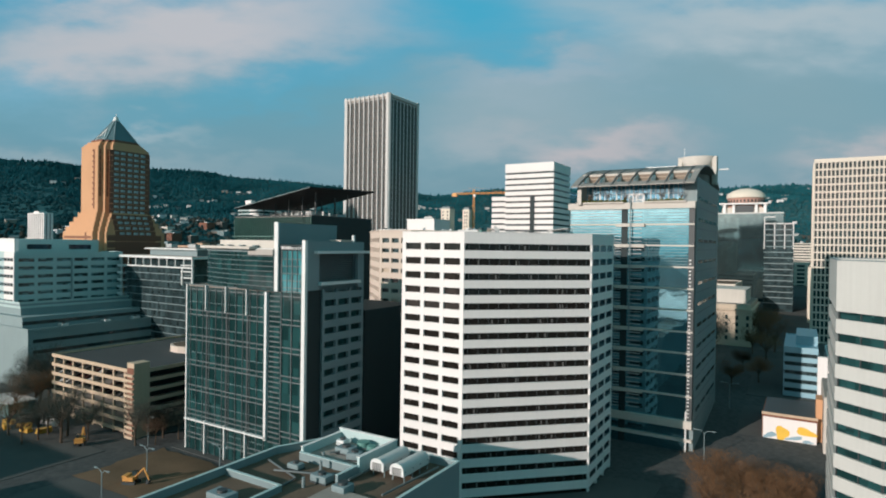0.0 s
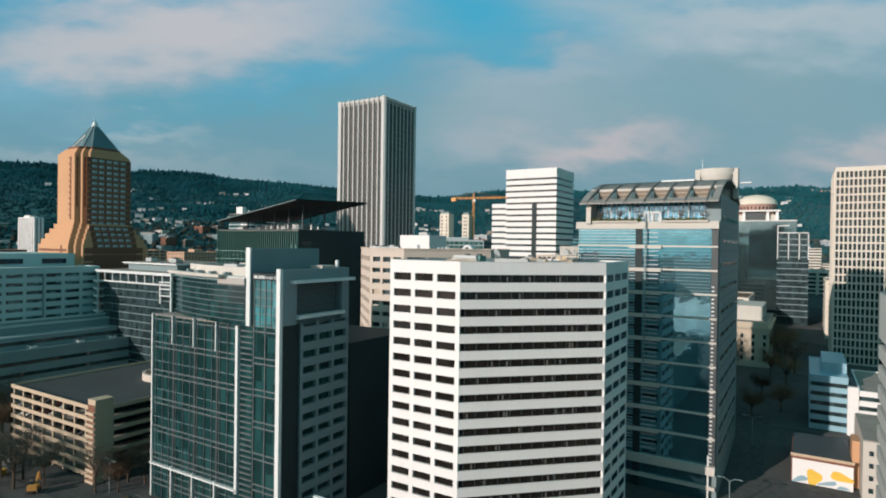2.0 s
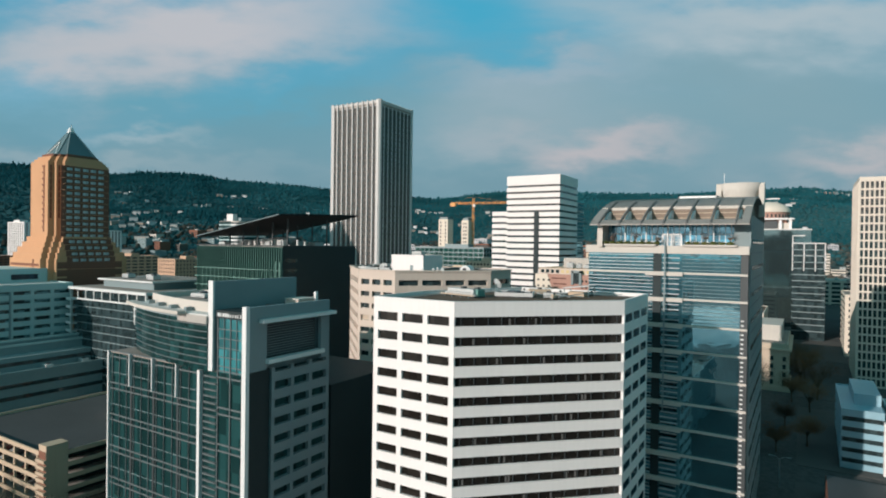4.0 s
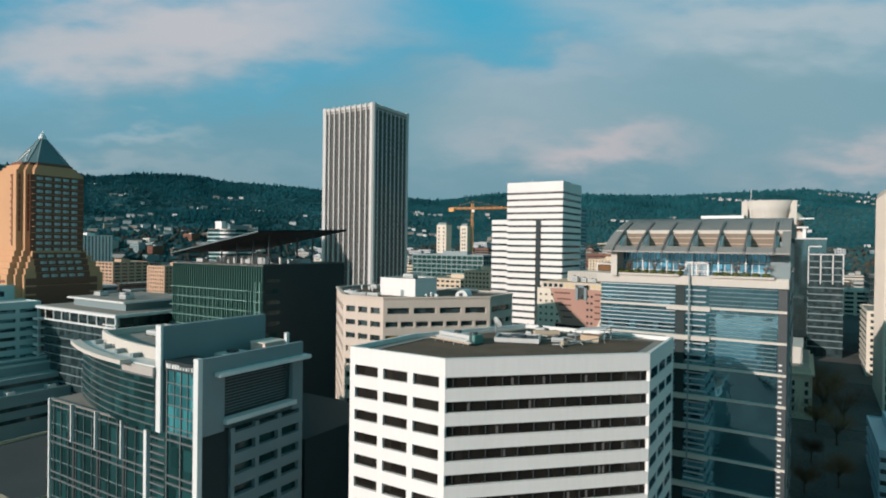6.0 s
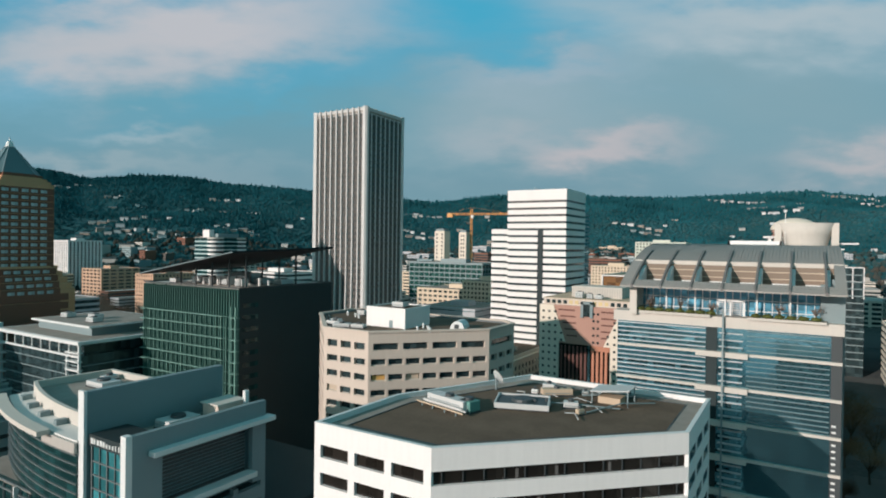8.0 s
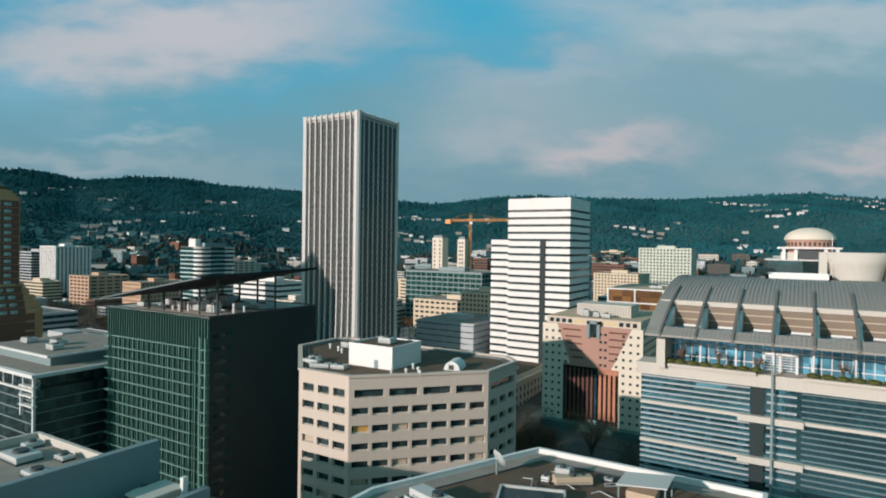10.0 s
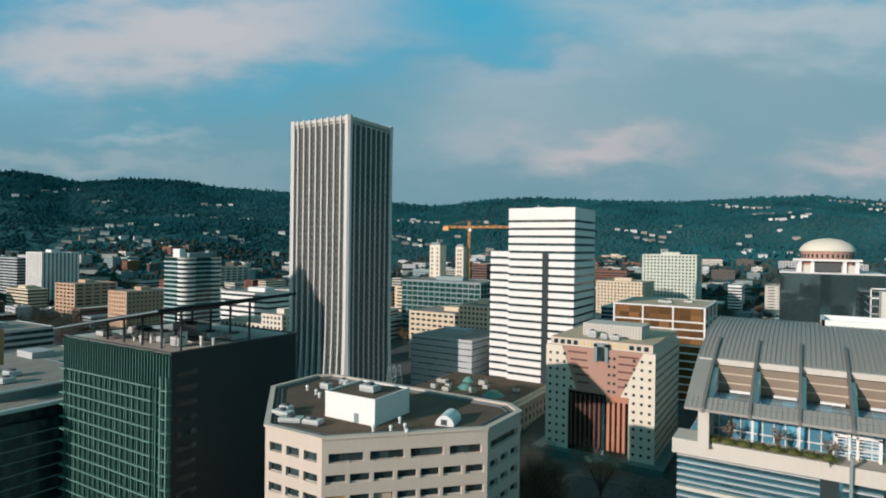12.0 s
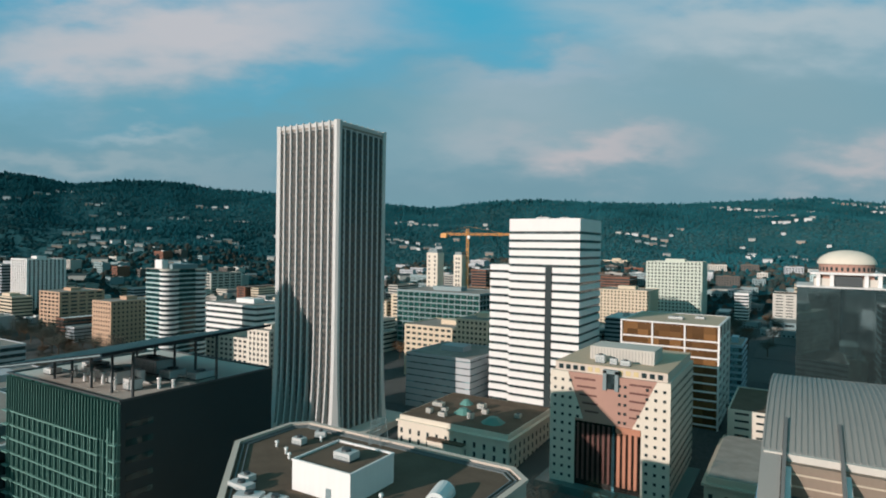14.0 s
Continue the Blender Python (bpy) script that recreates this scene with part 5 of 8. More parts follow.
# ---- brick tower with stepped sides and a pyramid roof ----
def brick_tower():
    cx, cy = -370.4, 211.6
    b = thing("brick_tower", "orange brick tower with stepped sides and steel pyramid", "building", (cx, cy, -9))

    def cross(w, s, z0, z1, mat=BRICK, names="wall"):
        # the river front is a little narrower than the sides
        for i, (a, c) in enumerate(((w - 1.2, w - 2 * s), (w - s - 1.2, w - s), (w - 2 * s - 1.2, w))):
            part(names, boxes((cx - a, cx + a, cy - c, cy + c, z0, z1 - 0.004 * i)), mat, b)

    cross(22.8, 2.6, -9, 64.5)
    cross(21.8, 2.6, 64.5, 67.4)
    cross(20.4, 2.7, 67.4, 70.4)
    cross(18.8, 2.7, 70.4, 73.2)
    cross(17.3, 2.8, 73.2, 76)
    cross(16, 2.8, 76, 116.4)
    cross(14.8, 2.6, 116.4, 117.8)
    cross(13.6, 2.6, 117.8, 119.2)
    cross(12.0, 2.4, 119.2, 120.8, BRICK_DARK)
    def shoulder(z):
        for low_, half_ in ((75.5, 16), (72.7, 17.3), (69.9, 18.8), (66.9, 20.4), (64, 21.8)):
            if z > low_:
                return half_
        return 22.8

    # windows: pale framed pairs on the broad faces, dark slots at the steps
    w = slab_mesh("window", 2.9, 0.3, 1.5, GLASS_PALE)
    # bands of dark brick over most of the +x face paint its shade
    dark = slab_mesh("window_band", 25.5, 0.24, 3.05, BRICK_DARK)
    for i in range(25):
        z = 111.6 - 3.25 * i
        half = shoulder(z)
        hang("window_band", dark, b, wall_frame((cx + half - 1.2, cy - 20), (cx + half - 1.2, cy + 20), 20.5, z - 0.65, 0.0))
    for i in range(16):
        z = 111.6 - 3.25 * i
        for q in (-8, -4, 0.4, 4.4, 8.6):
            half = shoulder(z)
            hang("window", w, b, wall_frame((cx + half - 1.2, cy - 20), (cx + half - 1.2, cy + 20), 20 + q, z, 0.05))
    notch = [slab_mesh("window_notch", w_, 0.3, h_, BRICK_DARK) for w_, h_ in ((2.3, 1.1), (1.1, 2.0))]
    for i in range(11):
        z = 112 - 3.25 * i
        for me, s_, up in ((notch[0], 24.6, 0.9), (notch[1], 25.2, -1.0)):
            hang("window_notch", me, b, wall_frame((cx - 20, cy - 16), (cx + 20, cy - 16), s_, z + up, 0.05))
    slot = slab_mesh("window_slot", 0.9, 0.3, 3.2, BRICK_DARK)
    for k_ in range(3):
        for z in [111 - 3.6 * i for i in range(8)]:
            hang("window_slot", slot, b, wall_frame((cx + 9.2 + 2.8 * k_, cy - 16 + 2.8 * k_), (cx + 9.2 + 2.8 * k_, cy - 10 + 2.8 * k_), 1.4, z, 0.04))
    # the taller strips darken the foot's +x side as if shaded
    side_shade_strip = slab_mesh("window_strip", 34, 0.3, 3.3, BRICK_DARK)
    strip = slab_mesh("window_strip", 30, 0.3, 1.3, BRICK_DARK)
    for i in range(6):
        z = 60.5 - 4.2 * i
        hang("window_strip", side_shade_strip, b, wall_frame((cx + 21.6, cy - 20), (cx + 21.6, cy + 20), 20, z - 1.2, 0.05))
        hang("window_strip", strip, b, wall_frame((cx - 20, cy - 22.8), (cx + 20, cy - 22.8), 20, z, 0.05))
    part("dark_seam", boxes((cx + 8.5, cx + 10, cy - 22.95, cy - 22.7, -5, 64)), BRICK_DARK, b)
    # roof: hipped steel pyramid with pale ribs and a white lantern
    base = octagon(cx - 10.3, cx + 10.3, cy - 10.3, cy + 10.3, 3.2)
    tip = octagon(cx - 1.2, cx + 1.2, cy - 1.2, cy + 1.2, 0.4)
    part("pyramid_roof", solid(base, 120.6, 134.6, tip), SLATE, b, "blue grey steel pyramid roof")
    for p, q in zip(base, tip):
        pipe("roof_rib", [(*p, 120.7), (*q, 134.7)], 0.28, PALE, "", parent=b)
    pipe("roof_rib", [(cx - 5, cy - 10.4, 120.7), (cx, cy - 5.6, 128.4), (cx + 5, cy - 10.4, 120.7)], 0.35, WHITE_METAL, "", parent=b)
    part("lantern", solid(octagon(cx - 1.7, cx + 1.7, cy - 1.7, cy + 1.7, 0.6), 134.2, 137.0, octagon(cx - 0.9, cx + 0.9, cy - 0.9, cy + 0.9, 0.3)), WHITE_METAL, b, "white lantern at the peak")
    part("spike", boxes((cx - 0.15, cx + 0.15, cy - 0.15, cy + 0.15, 137.0, 139.0)), WHITE_METAL, b)


GLASS_PALE = glazing("pale_window", (0.40, 0.46, 0.46), rough=0.2, spec=0.6)
brick_tower()


# ---- white banded tower with a lower wing ----
def banded_tower():
    b = thing("office_tower", "white horizontally banded office tower with lower wing", "building", (-195, 470, 15))
    up, low = rect(-213.6, -171, 450, 489.5), rect(-226, -213.2, 450.3, 489)
    for plan, z1, top in ((up, 127.2, 7.2), (low, 100.4, 3.2)):
        part("glass_core", solid(inset(plan, 0.7), 10, z1 - 1), GLASS, b)
        part("parapet", ring(plan, inset(plan, 1.0), z1 - top, z1), WHITE, b)
        part("roof_deck", solid(inset(plan, 1.02), z1 - 1.2, z1 - 0.8), WHITE_ROOF, b)
        bm = ring(plan, inset(plan, 1.4), 0, 3.15)
        me = link("spandrel", bm, WHITE)
        z = z1 - top
        while (z := z - 4.72) > 14:
            hang("spandrel", me, b, Matrix.Translation((0, 0, z)))
    # no recess is cut; a black strip on the wall paints its shade
    part("dark_notch", boxes((-190.9, -187.1, 449.6, 452, 14, 100)), BLACK_CLAD, b, "black strip painting the shade of an upright recess")
    part("podium", boxes((-232, -165, 447, 495, 9, 17)), WHITE, b)
    for x, y, w, d, h in ((-200, 470, 8, 6, 2.5), (-185, 465, 5, 4, 2)):
        vent_unit(x, y, 126.4, w, d, h)
    pipe("aerial", [(-196, 455, 126.4), (-196, 455, 129.5)], 0.12, WHITE_METAL, "thin white roof aerial", "antenna")


banded_tower()


def simple(name, label, x0, x1, y0, y1, z1, floor, band, core, skin, group="", z0=None, **more):
    z0 = ground_z(y0) - 1 if z0 is None else z0
    b = thing(name, label, "building", ((x0 + x1) / 2, (y0 + y1) / 2, z0), group)
    storeys(b, rect(x0, x1, y0, y1), z0, z1, floor, band, core, skin, **more)
    return b


WARM_WHITE = surface("warm_white_precast", (0.66, 0.60, 0.52), 0.8, streak=0.1)
simple("office_tower", "cream gridded office tower with narrow windows", 4.5, 52, 392, 436, 110.5, 4.2, 0.9, GLASS, WARM_WHITE, top=2.2, bay=2.0, pier=0.62, proud=0.35, deep=0.8)


# ---- postmodern municipal building ----
def plate(name, xz, y0, y1, material, parent, label=""):
    bm = bmesh.new()
    a = [bm.verts.new((x, y0, z)) for x, z in xz]
    c = [bm.verts.new((x, y1, z)) for x, z in xz]
    bm.faces.new(a)
    bm.faces.new(c[::-1])
    for i in range(len(xz)):
        bm.faces.new((a[i], a[(i + 1) % len(xz)], c[(i + 1) % len(xz)], c[i]))
    return part(name, bm, material, parent, label)


def municipal_building():
    b = thing("municipal_building", "cream postmodern block with small square windows", "building", (-135, 410, 6))
    x0, x1, yf, yb = -160.4, -110.4, 380, 440
    z0, zt = 5, 57.4
    part("body", boxes((x0 + 0.4, x1 - 0.4, yf + 1.2, yb, z0, zt)), CREAM, b)
    cream = CREAM_PALE
    plate("pylon", [(x0, z0), (-149.4, z0), (-149.4, 38), (-145.7, 38), (-152.6, zt), (x0, zt)], yf, yf + 1.2, cream, b, "cream pylon with square windows")
    plate("pylon", [(-121.6, z0), (x1, z0), (x1, zt), (-115.6, zt), (-125.2, 37), (-121.6, 37)], yf, yf + 1.2, cream, b, "cream pylon with square windows")
    plate("keystone", [(-145.7, 38), (-149.3, 38), (-149.3, 37), (-121.7, 37), (-125.2, 37.1), (-115.7, zt), (-152.5, zt)], yf + 0.35, yf + 1.2, PINK, b, "rose brick keystone")
    part("glass_front", boxes((-149.4, -121.6, yf + 0.9, yf + 1.2, z0, 37)), GLASS_BROWN, b)
    for i in range(7):
        x = -148.4 + i * 2.2
        part("column_rib", boxes((x, x + 0.9, yf + 0.3, yf + 0.9, 12, 36)), MAROON, b)
    part("glass_strip", boxes((-133.4, -132.2, yf + 0.2, yf + 0.9, 8, 37)), GLASS_BLUE, b)
    for i in range(4):
        x = -131.2 + i * 2.3
        part("column_rib", boxes((x, x + 1.25, yf + 0.1, yf + 0.9, 12, 34.5)), TERRACOTTA, b)
    part("capital", boxes((-131.6, -121.7, yf - 0.4, yf + 0.9, 34.5, 37)), TERRACOTTA, b)
    for i in range(5):
        z = 41 + 3.4 * i
        half = 3 + (z - 38) / 20 * 7
        part("window_band", boxes((-134 - half - 7, -134 - 4 - half * 0.3, yf + 0.25, yf + 0.5, z, z + 0.8)), MAROON, b)
        part("window_band", boxes((-126.5, -126.5 + half, yf + 0.25, yf + 0.5, z, z + 0.8)), MAROON, b)
    w = slab_mesh("window", 1.15, 0.3, 1.15, GLASS)
    for i in range(12):
        z = 53.2 - 3.75 * i
        left = 4 if 36 < z < 45 else 3
        for q in range(left):
            hang("window", w, b, wall_frame((x0, yf), (x1, yf), 2.2 + 3.4 * q, z, 0.06))
        for q in range(left):
            hang("window", w, b, wall_frame((x0, yf), (x1, yf), 47.8 - 3.4 * q, z, 0.06))
        for q in range(2):
            hang("window", w, b, wall_frame((x0, yf), (x1, yf), 32.2 - 2.3 * q, z, -0.3)) if z > 38 else None
        for q in range(15):
            hang("window", w, b, wall_frame((x1 - 0.4, yf), (x1 - 0.4, yb), 4 + 3.8 * q, z, 0.06))
    # attic storey with large openings, roof and ribbed penthouse
    part("attic", boxes((x0 + 1.5, x1 - 1.5, yf + 2.0, yb - 1, zt, 60.8)), CREAM, b)
    sq = slab_mesh("attic_window", 2.0, 0.3, 2.0, GLASS)
    warm = slab_mesh("attic_window", 2.0, 0.3, 2.0, BLIND_YELLOW)
    for i in range(14):
        if i in (6, 7):
            continue
        hang("attic_window", warm if i in (4, 5, 8, 9, 10) else sq, b, wall_frame((x0 + 1.5, yf + 2), (x1 - 1.5, yf + 2), 2.6 + 3.2 * i, zt + 0.7, 0.05))
    part("roof_deck", boxes((x0 + 1.5, x1 - 1.5, yf + 2, yb - 1, 60.8, 61.1)), TAN, b)
    part("gable_frame", boxes((-137.4, -135.9, yf - 0.5, yf + 2.2, 51.5, 59.8), (-132.4, -130.9, yf - 0.5, yf + 2.2, 51.5, 59.8), (-137.4, -130.9, yf - 0.5, yf + 2.2, 58.6, 60.0)), GREY, b, "grey portal frame at the top")
    part("portal_glass", boxes((-135.8, -132.5, yf + 0.1, yf + 0.5, 52, 58.6)), GLASS, b)
    p = thing("roof_penthouse", "cream ribbed penthouse on a tan roof", "penthouse", (-132.5, 402, 61.1))
    part("wall", boxes((-147.5, -119.8, 395, 412, 61.1, 67)), STONE, p)
    ribs = slab_mesh("wall_rib", 0.3, 0.3, 5.2, CONCRETE)
    along("wall_rib", ribs, p, (-147.5, 395), (-119.8, 395), even(27.7, 20, 1), 61.3, 0.1)
    for x, y, w_, d, h in ((-141, 389, 4, 3, 3.4), (-135, 388, 3, 2.5, 2.6), (-130, 388, 4, 3, 2.2)):
        vent_unit(x, y, 61.1, w_, d, h)
    part("base_step", boxes((x0 - 5, x1 + 5, yf - 5, yb + 3, 0, 9.5)), TEAL_TILE, b, "teal tiled base storey")


CREAM_PALE = surface("cream_stucco", (0.70, 0.63, 0.53), 0.85, streak=0.08)
MAROON = surface("maroon_stucco", (0.15, 0.075, 0.065), 0.8)
TERRACOTTA = surface("terracotta_stucco", (0.48, 0.22, 0.145), 0.85)
BLIND_YELLOW = surface("yellow_blind", (0.62, 0.50, 0.28), 0.8)
TEAL_TILE = surface("teal_tile", (0.06, 0.15, 0.15), 0.35)
municipal_building()


# ---- bronze block in a white frame ----
def framed_block():
    b = thing("office_block", "bronze panelled office block in white concrete frame", "building", (-131, 512, 14))
    x0, x1, y0, y1, z0, z1 = -157, -104, 484, 540, 12, 69.6
    part("core", boxes((x0 + 0.9, x1 - 0.9, y0 + 0.9, y1 - 0.9, z0, z1 - 0.6)), BRONZE, b, "bronze glass and panels")
    part("roof_deck", boxes((x0 + 0.5, x1 - 0.5, y0 + 0.5, y1 - 0.5, z1 - 0.596, z1 - 0.2)), TAN, b)
    sl = link("floor_edge", ring(rect(x0, x1, y0, y1), inset(rect(x0, x1, y0, y1), 1.2), 0, 0.75), WHITE)
    rows_ = [z1 - 0.75] + [60.2 - 4.6 * i for i in range(11)]
    for z in rows_:
        hang("floor_edge", sl, b, Matrix.Translation((0, 0, z)))
    col = slab_mesh("column", 0.8, 1.0, z1 - z0, WHITE)
    plan = rect(x0, x1, y0, y1)
    for i in range(4):
        along("column", col, b, plan[i], plan[(i + 1) % 4], even(span(plan[i], plan[(i + 1) % 4]), 4, 0.4), z0, -0.45)
    for x, y, w, d, h in ((-130, 505, 8, 5, 1.6), (-118, 515, 5, 4, 1.4)):
        vent_unit(x, y, z1 - 0.2, w, d, h)


BRONZE = glazing("bronze_panel", (0.13, 0.065, 0.025), rough=0.2, spec=0.5, vary=0.5, cell=(5.9, 5.9, 4.6))
framed_block()


# ---- dark glass block under a dome ----
def domed_block():
    b = thing("office_block", "black glass office block with pale domed top", "building", (-43, 580, 18))
    plan = [(-69, 557), (-47, 553), (-14, 553), (-14, 605), (-69, 605)]
    part("glass_core", solid(plan, 15, 89), GLASS_BLACK, b, "black mirror glazing")
    bar = link("floor_line", ring(inset(plan, -0.05), inset(plan, 0.2), 0, 0.12), GLASS_BLACK)
    for i in range(17):
        hang("floor_line", bar, b, Matrix.Translation((0, 0, 84 - 4.1 * i)))
    part("ledge", solid(inset(plan, -0.4), 89, 89.9), WHITE_ROOF, b, "white roof ledge")
    part("attic", boxes((-60, -27, 560, 592, 89.9, 94.5)), STONE, b)
    for x in (-59, -52, -35, -28.5):
        part("attic_pier", boxes((x, x + 2, 557.5, 560, 89.9, 98)), WHITE, b)
    # solid dark block in place of the shade between the attic piers
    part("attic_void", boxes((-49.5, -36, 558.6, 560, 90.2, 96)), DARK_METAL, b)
    part("attic_slab", boxes((-62, -25, 556, 594, 97, 98.2)), WHITE, b)
    part("upper_attic", boxes((-56, -30, 561, 590, 94.5, 97)), PINK, b)
    bm = bmesh.new()
    bmesh.ops.create_cone(bm, cap_ends=True, segments=32, radius1=14.5, radius2=14.5, depth=5.2, matrix=Matrix.Translation((-43, 575, 100.6)))
    part("drum", bm, PINK, b, "rose coloured drum")
    slot = slab_mesh("drum_window", 1.2, 0.4, 2.4, GLASS)
    for i in range(32):
        a = 2 * math.pi * i / 32
        hang("drum_window", slot, b, Matrix.Translation((-43 + 14.5 * math.cos(a), 575 + 14.5 * math.sin(a), 99)) @ Matrix.Rotation(a + math.pi / 2, 4, "Z"))
    bm = bmesh.new()
    rings = [[bm.verts.new((-43 + 15.6 * math.cos(t) * math.cos(a), 575 + 15.6 * math.cos(t) * math.sin(a), 103.2 + 8.6 * math.sin(t))) for a in np.linspace(0, 2 * math.pi, 32, endpoint=False)] for t in np.linspace(0, 1.45, 9)]
    for p, q in zip(rings, rings[1:]):
        for i in range(32):
            bm.faces.new((p[i], p[(i + 1) % 32], q[(i + 1) % 32], q[i]))
    bm.faces.new(rings[-1])
    part("dome", bm, CREAM_PALE, b, "pale dome", smooth=True)
    c = thing("office_block", "dark office block with white open top frame", "building", (-16, 515, 15))
    part("glass_core", boxes((-25, -6, 503, 535, 12, 78)), GLASS, c)
    fr = link("floor_line", ring(rect(-25.2, -5.8, 502.8, 535.2), rect(-24.8, -6.2, 503.2, 534.8), 0, 0.6), GREY)
    for i in range(14):
        hang("floor_line", fr, c, Matrix.Translation((0, 0, 74 - 4.2 * i)))
    for x in (-25.2, -18.5, -12, -6.5):
        part("frame_post", boxes((x, x + 0.55, 502.9, 503.5, 60, 84 if x < -20 else 79)), WHITE, c)
    part("frame_beam", boxes((-25.2, -17.9, 502.9, 503.5, 83.4, 84), (-25.2, -5.9, 502.9, 503.5, 78.4, 79), (-25.2, -5.9, 502.9, 503.5, 70, 70.5)), WHITE, c)


GLASS_BLACK = glazing("black_glass", (0.13, 0.20, 0.21), rough=0.05, spec=0.5, metal=0.85, wave=0.01, vary=0.12)
domed_block()
# ---- parking garage with open decks ----
def garage():
    b = thing("parking_garage", "tan concrete parking garage with open decks", "building", (-225, 140, -9))
    x0, x1, y0, y1 = -253.3, -196.5, 120, 182
    # added black block gives the open decks their shaded interior
    part("dark_core", boxes((x0 + 6, x1 - 6, y0 + 7, y1 - 3, -9, 12.5)), BLACK_CLAD, b)
    for i in range(7):
        z = 14.4 - 3.55 * i
        part("deck", boxes((x0 + 0.4, x1 - 0.4, y0 + 0.4, y1, z - 1.0, z - 0.7)), CONCRETE, b)
        part("deck_rail", ring(rect(x0, x1, y0, y1), rect(x0 + 0.35, x1 - 0.35, y0 + 0.35, y1 - 0.35), z - 1.0, z + 0.25), TAN, b)
    col = link("column", boxes((-0.35, 0.35, y0 + 0.5, y0 + 1.1, -9, 14.2)), TAN)
    for i in range(9):
        hang("column", col, b, Matrix.Translation((x0 + 1 + i * 6.85, 0, 0)))
    part("top_deck", boxes((x0 + 0.5, x1 - 0.5, y0 + 0.5, y1 - 0.5, 13.704, 13.8)), ASPHALT, b, "dark roof deck")
    part("stair_tower", boxes((-200.4, -196.3, y0 - 0.8, y0 + 5, -9, 17.2)), TAN, b)
    part("stair_glass", boxes((-200.2, -196.5, y0 - 0.95, y0 - 0.8, -8, 15.5)), BRICK_DARK, b)
    st = link("stair_landing", boxes((-200.6, -196.0, y0 - 1.6, y0 - 0.95, 0, 0.9)), TAN)
    for i in range(14):
        hang("stair_landing", st, b, Matrix.Translation((0, 0, 12.5 - 1.78 * i)))
    part("ramp_ring", solid([(-220 + 9 * math.cos(a), 158 + 7 * math.sin(a)) for a in np.linspace(0, 2 * math.pi, 18, endpoint=False)], 13.8, 16.4), CREAM, b)
    part("ramp_void", solid([(-220 + 8 * math.cos(a), 158 + 6 * math.sin(a)) for a in np.linspace(0, 2 * math.pi, 18, endpoint=False)], 16.41, 16.5), BROWN_ROOF, b)
    rng = random.Random(3)
    paint = [surface("car_paint_" + n_, c, 0.3, vary=0.05) for n_, c in (("white", (0.55, 0.54, 0.52)), ("silver", (0.33, 0.33, 0.32)), ("black", (0.02, 0.02, 0.022)), ("grey", (0.12, 0.12, 0.12)), ("maroon", (0.08, 0.03, 0.025)))]
    for i in range(3):
        for q in range(13):
            if rng.random() < 0.6:
                car(x0 + 3.5 + q * 3.6, y0 + 3.2, 13.7 - 3.55 * (i + 1), 90 + rng.choice((0, 180)), rng.choice(paint), "parked car on a garage deck")
    return paint


def car_parts():
    prof = [(-2.2, 0.35), (-2.25, 0.8), (-1.5, 0.95), (-0.9, 1.42), (0.6, 1.45), (1.3, 0.98), (2.1, 0.85), (2.2, 0.4)]
    body = bmesh.new()
    a = [body.verts.new((x, -0.85, z)) for x, z in prof]
    c = [body.verts.new((x, 0.85, z)) for x, z in prof]
    body.faces.new(a)
    body.faces.new(c[::-1])
    for i in range(8):
        body.faces.new((a[i], a[(i + 1) % 8], c[(i + 1) % 8], c[i]))
    wheel = bmesh.new()
    bmesh.ops.create_cone(wheel, cap_ends=True, segments=10, radius1=0.33, radius2=0.33, depth=0.22, matrix=Matrix.Rotation(math.pi / 2, 4, "X"))
    glass = boxes((-1.0, 0.9, -0.87, 0.87, 0.98, 1.34))
    return link("body", body, WHITE_METAL), link("wheel", wheel, DARK_METAL), link("window", glass, GLASS)


CAR = {}
CAR_BODY, CAR_WHEEL, CAR_GLASS = car_parts()


def car(x, y, z, turn, paint, label):
    if paint.name not in CAR:
        CAR[paint.name] = CAR_BODY.copy()
        CAR[paint.name].materials[0] = paint
    t = thing("car", label, "car", (x, y, z), "parked cars")
    m = pose(x, y, z, 0, 0, turn)
    body = hang("body", CAR[paint.name], t, m)
    hang("window", CAR_GLASS, body, m)
    for dx in (-1.4, 1.4):
        for dy in (-0.78, 0.78):
            hang("wheel", CAR_WHEEL, t, m @ Matrix.Translation((dx, dy, 0.33)))


PAINTS = garage()


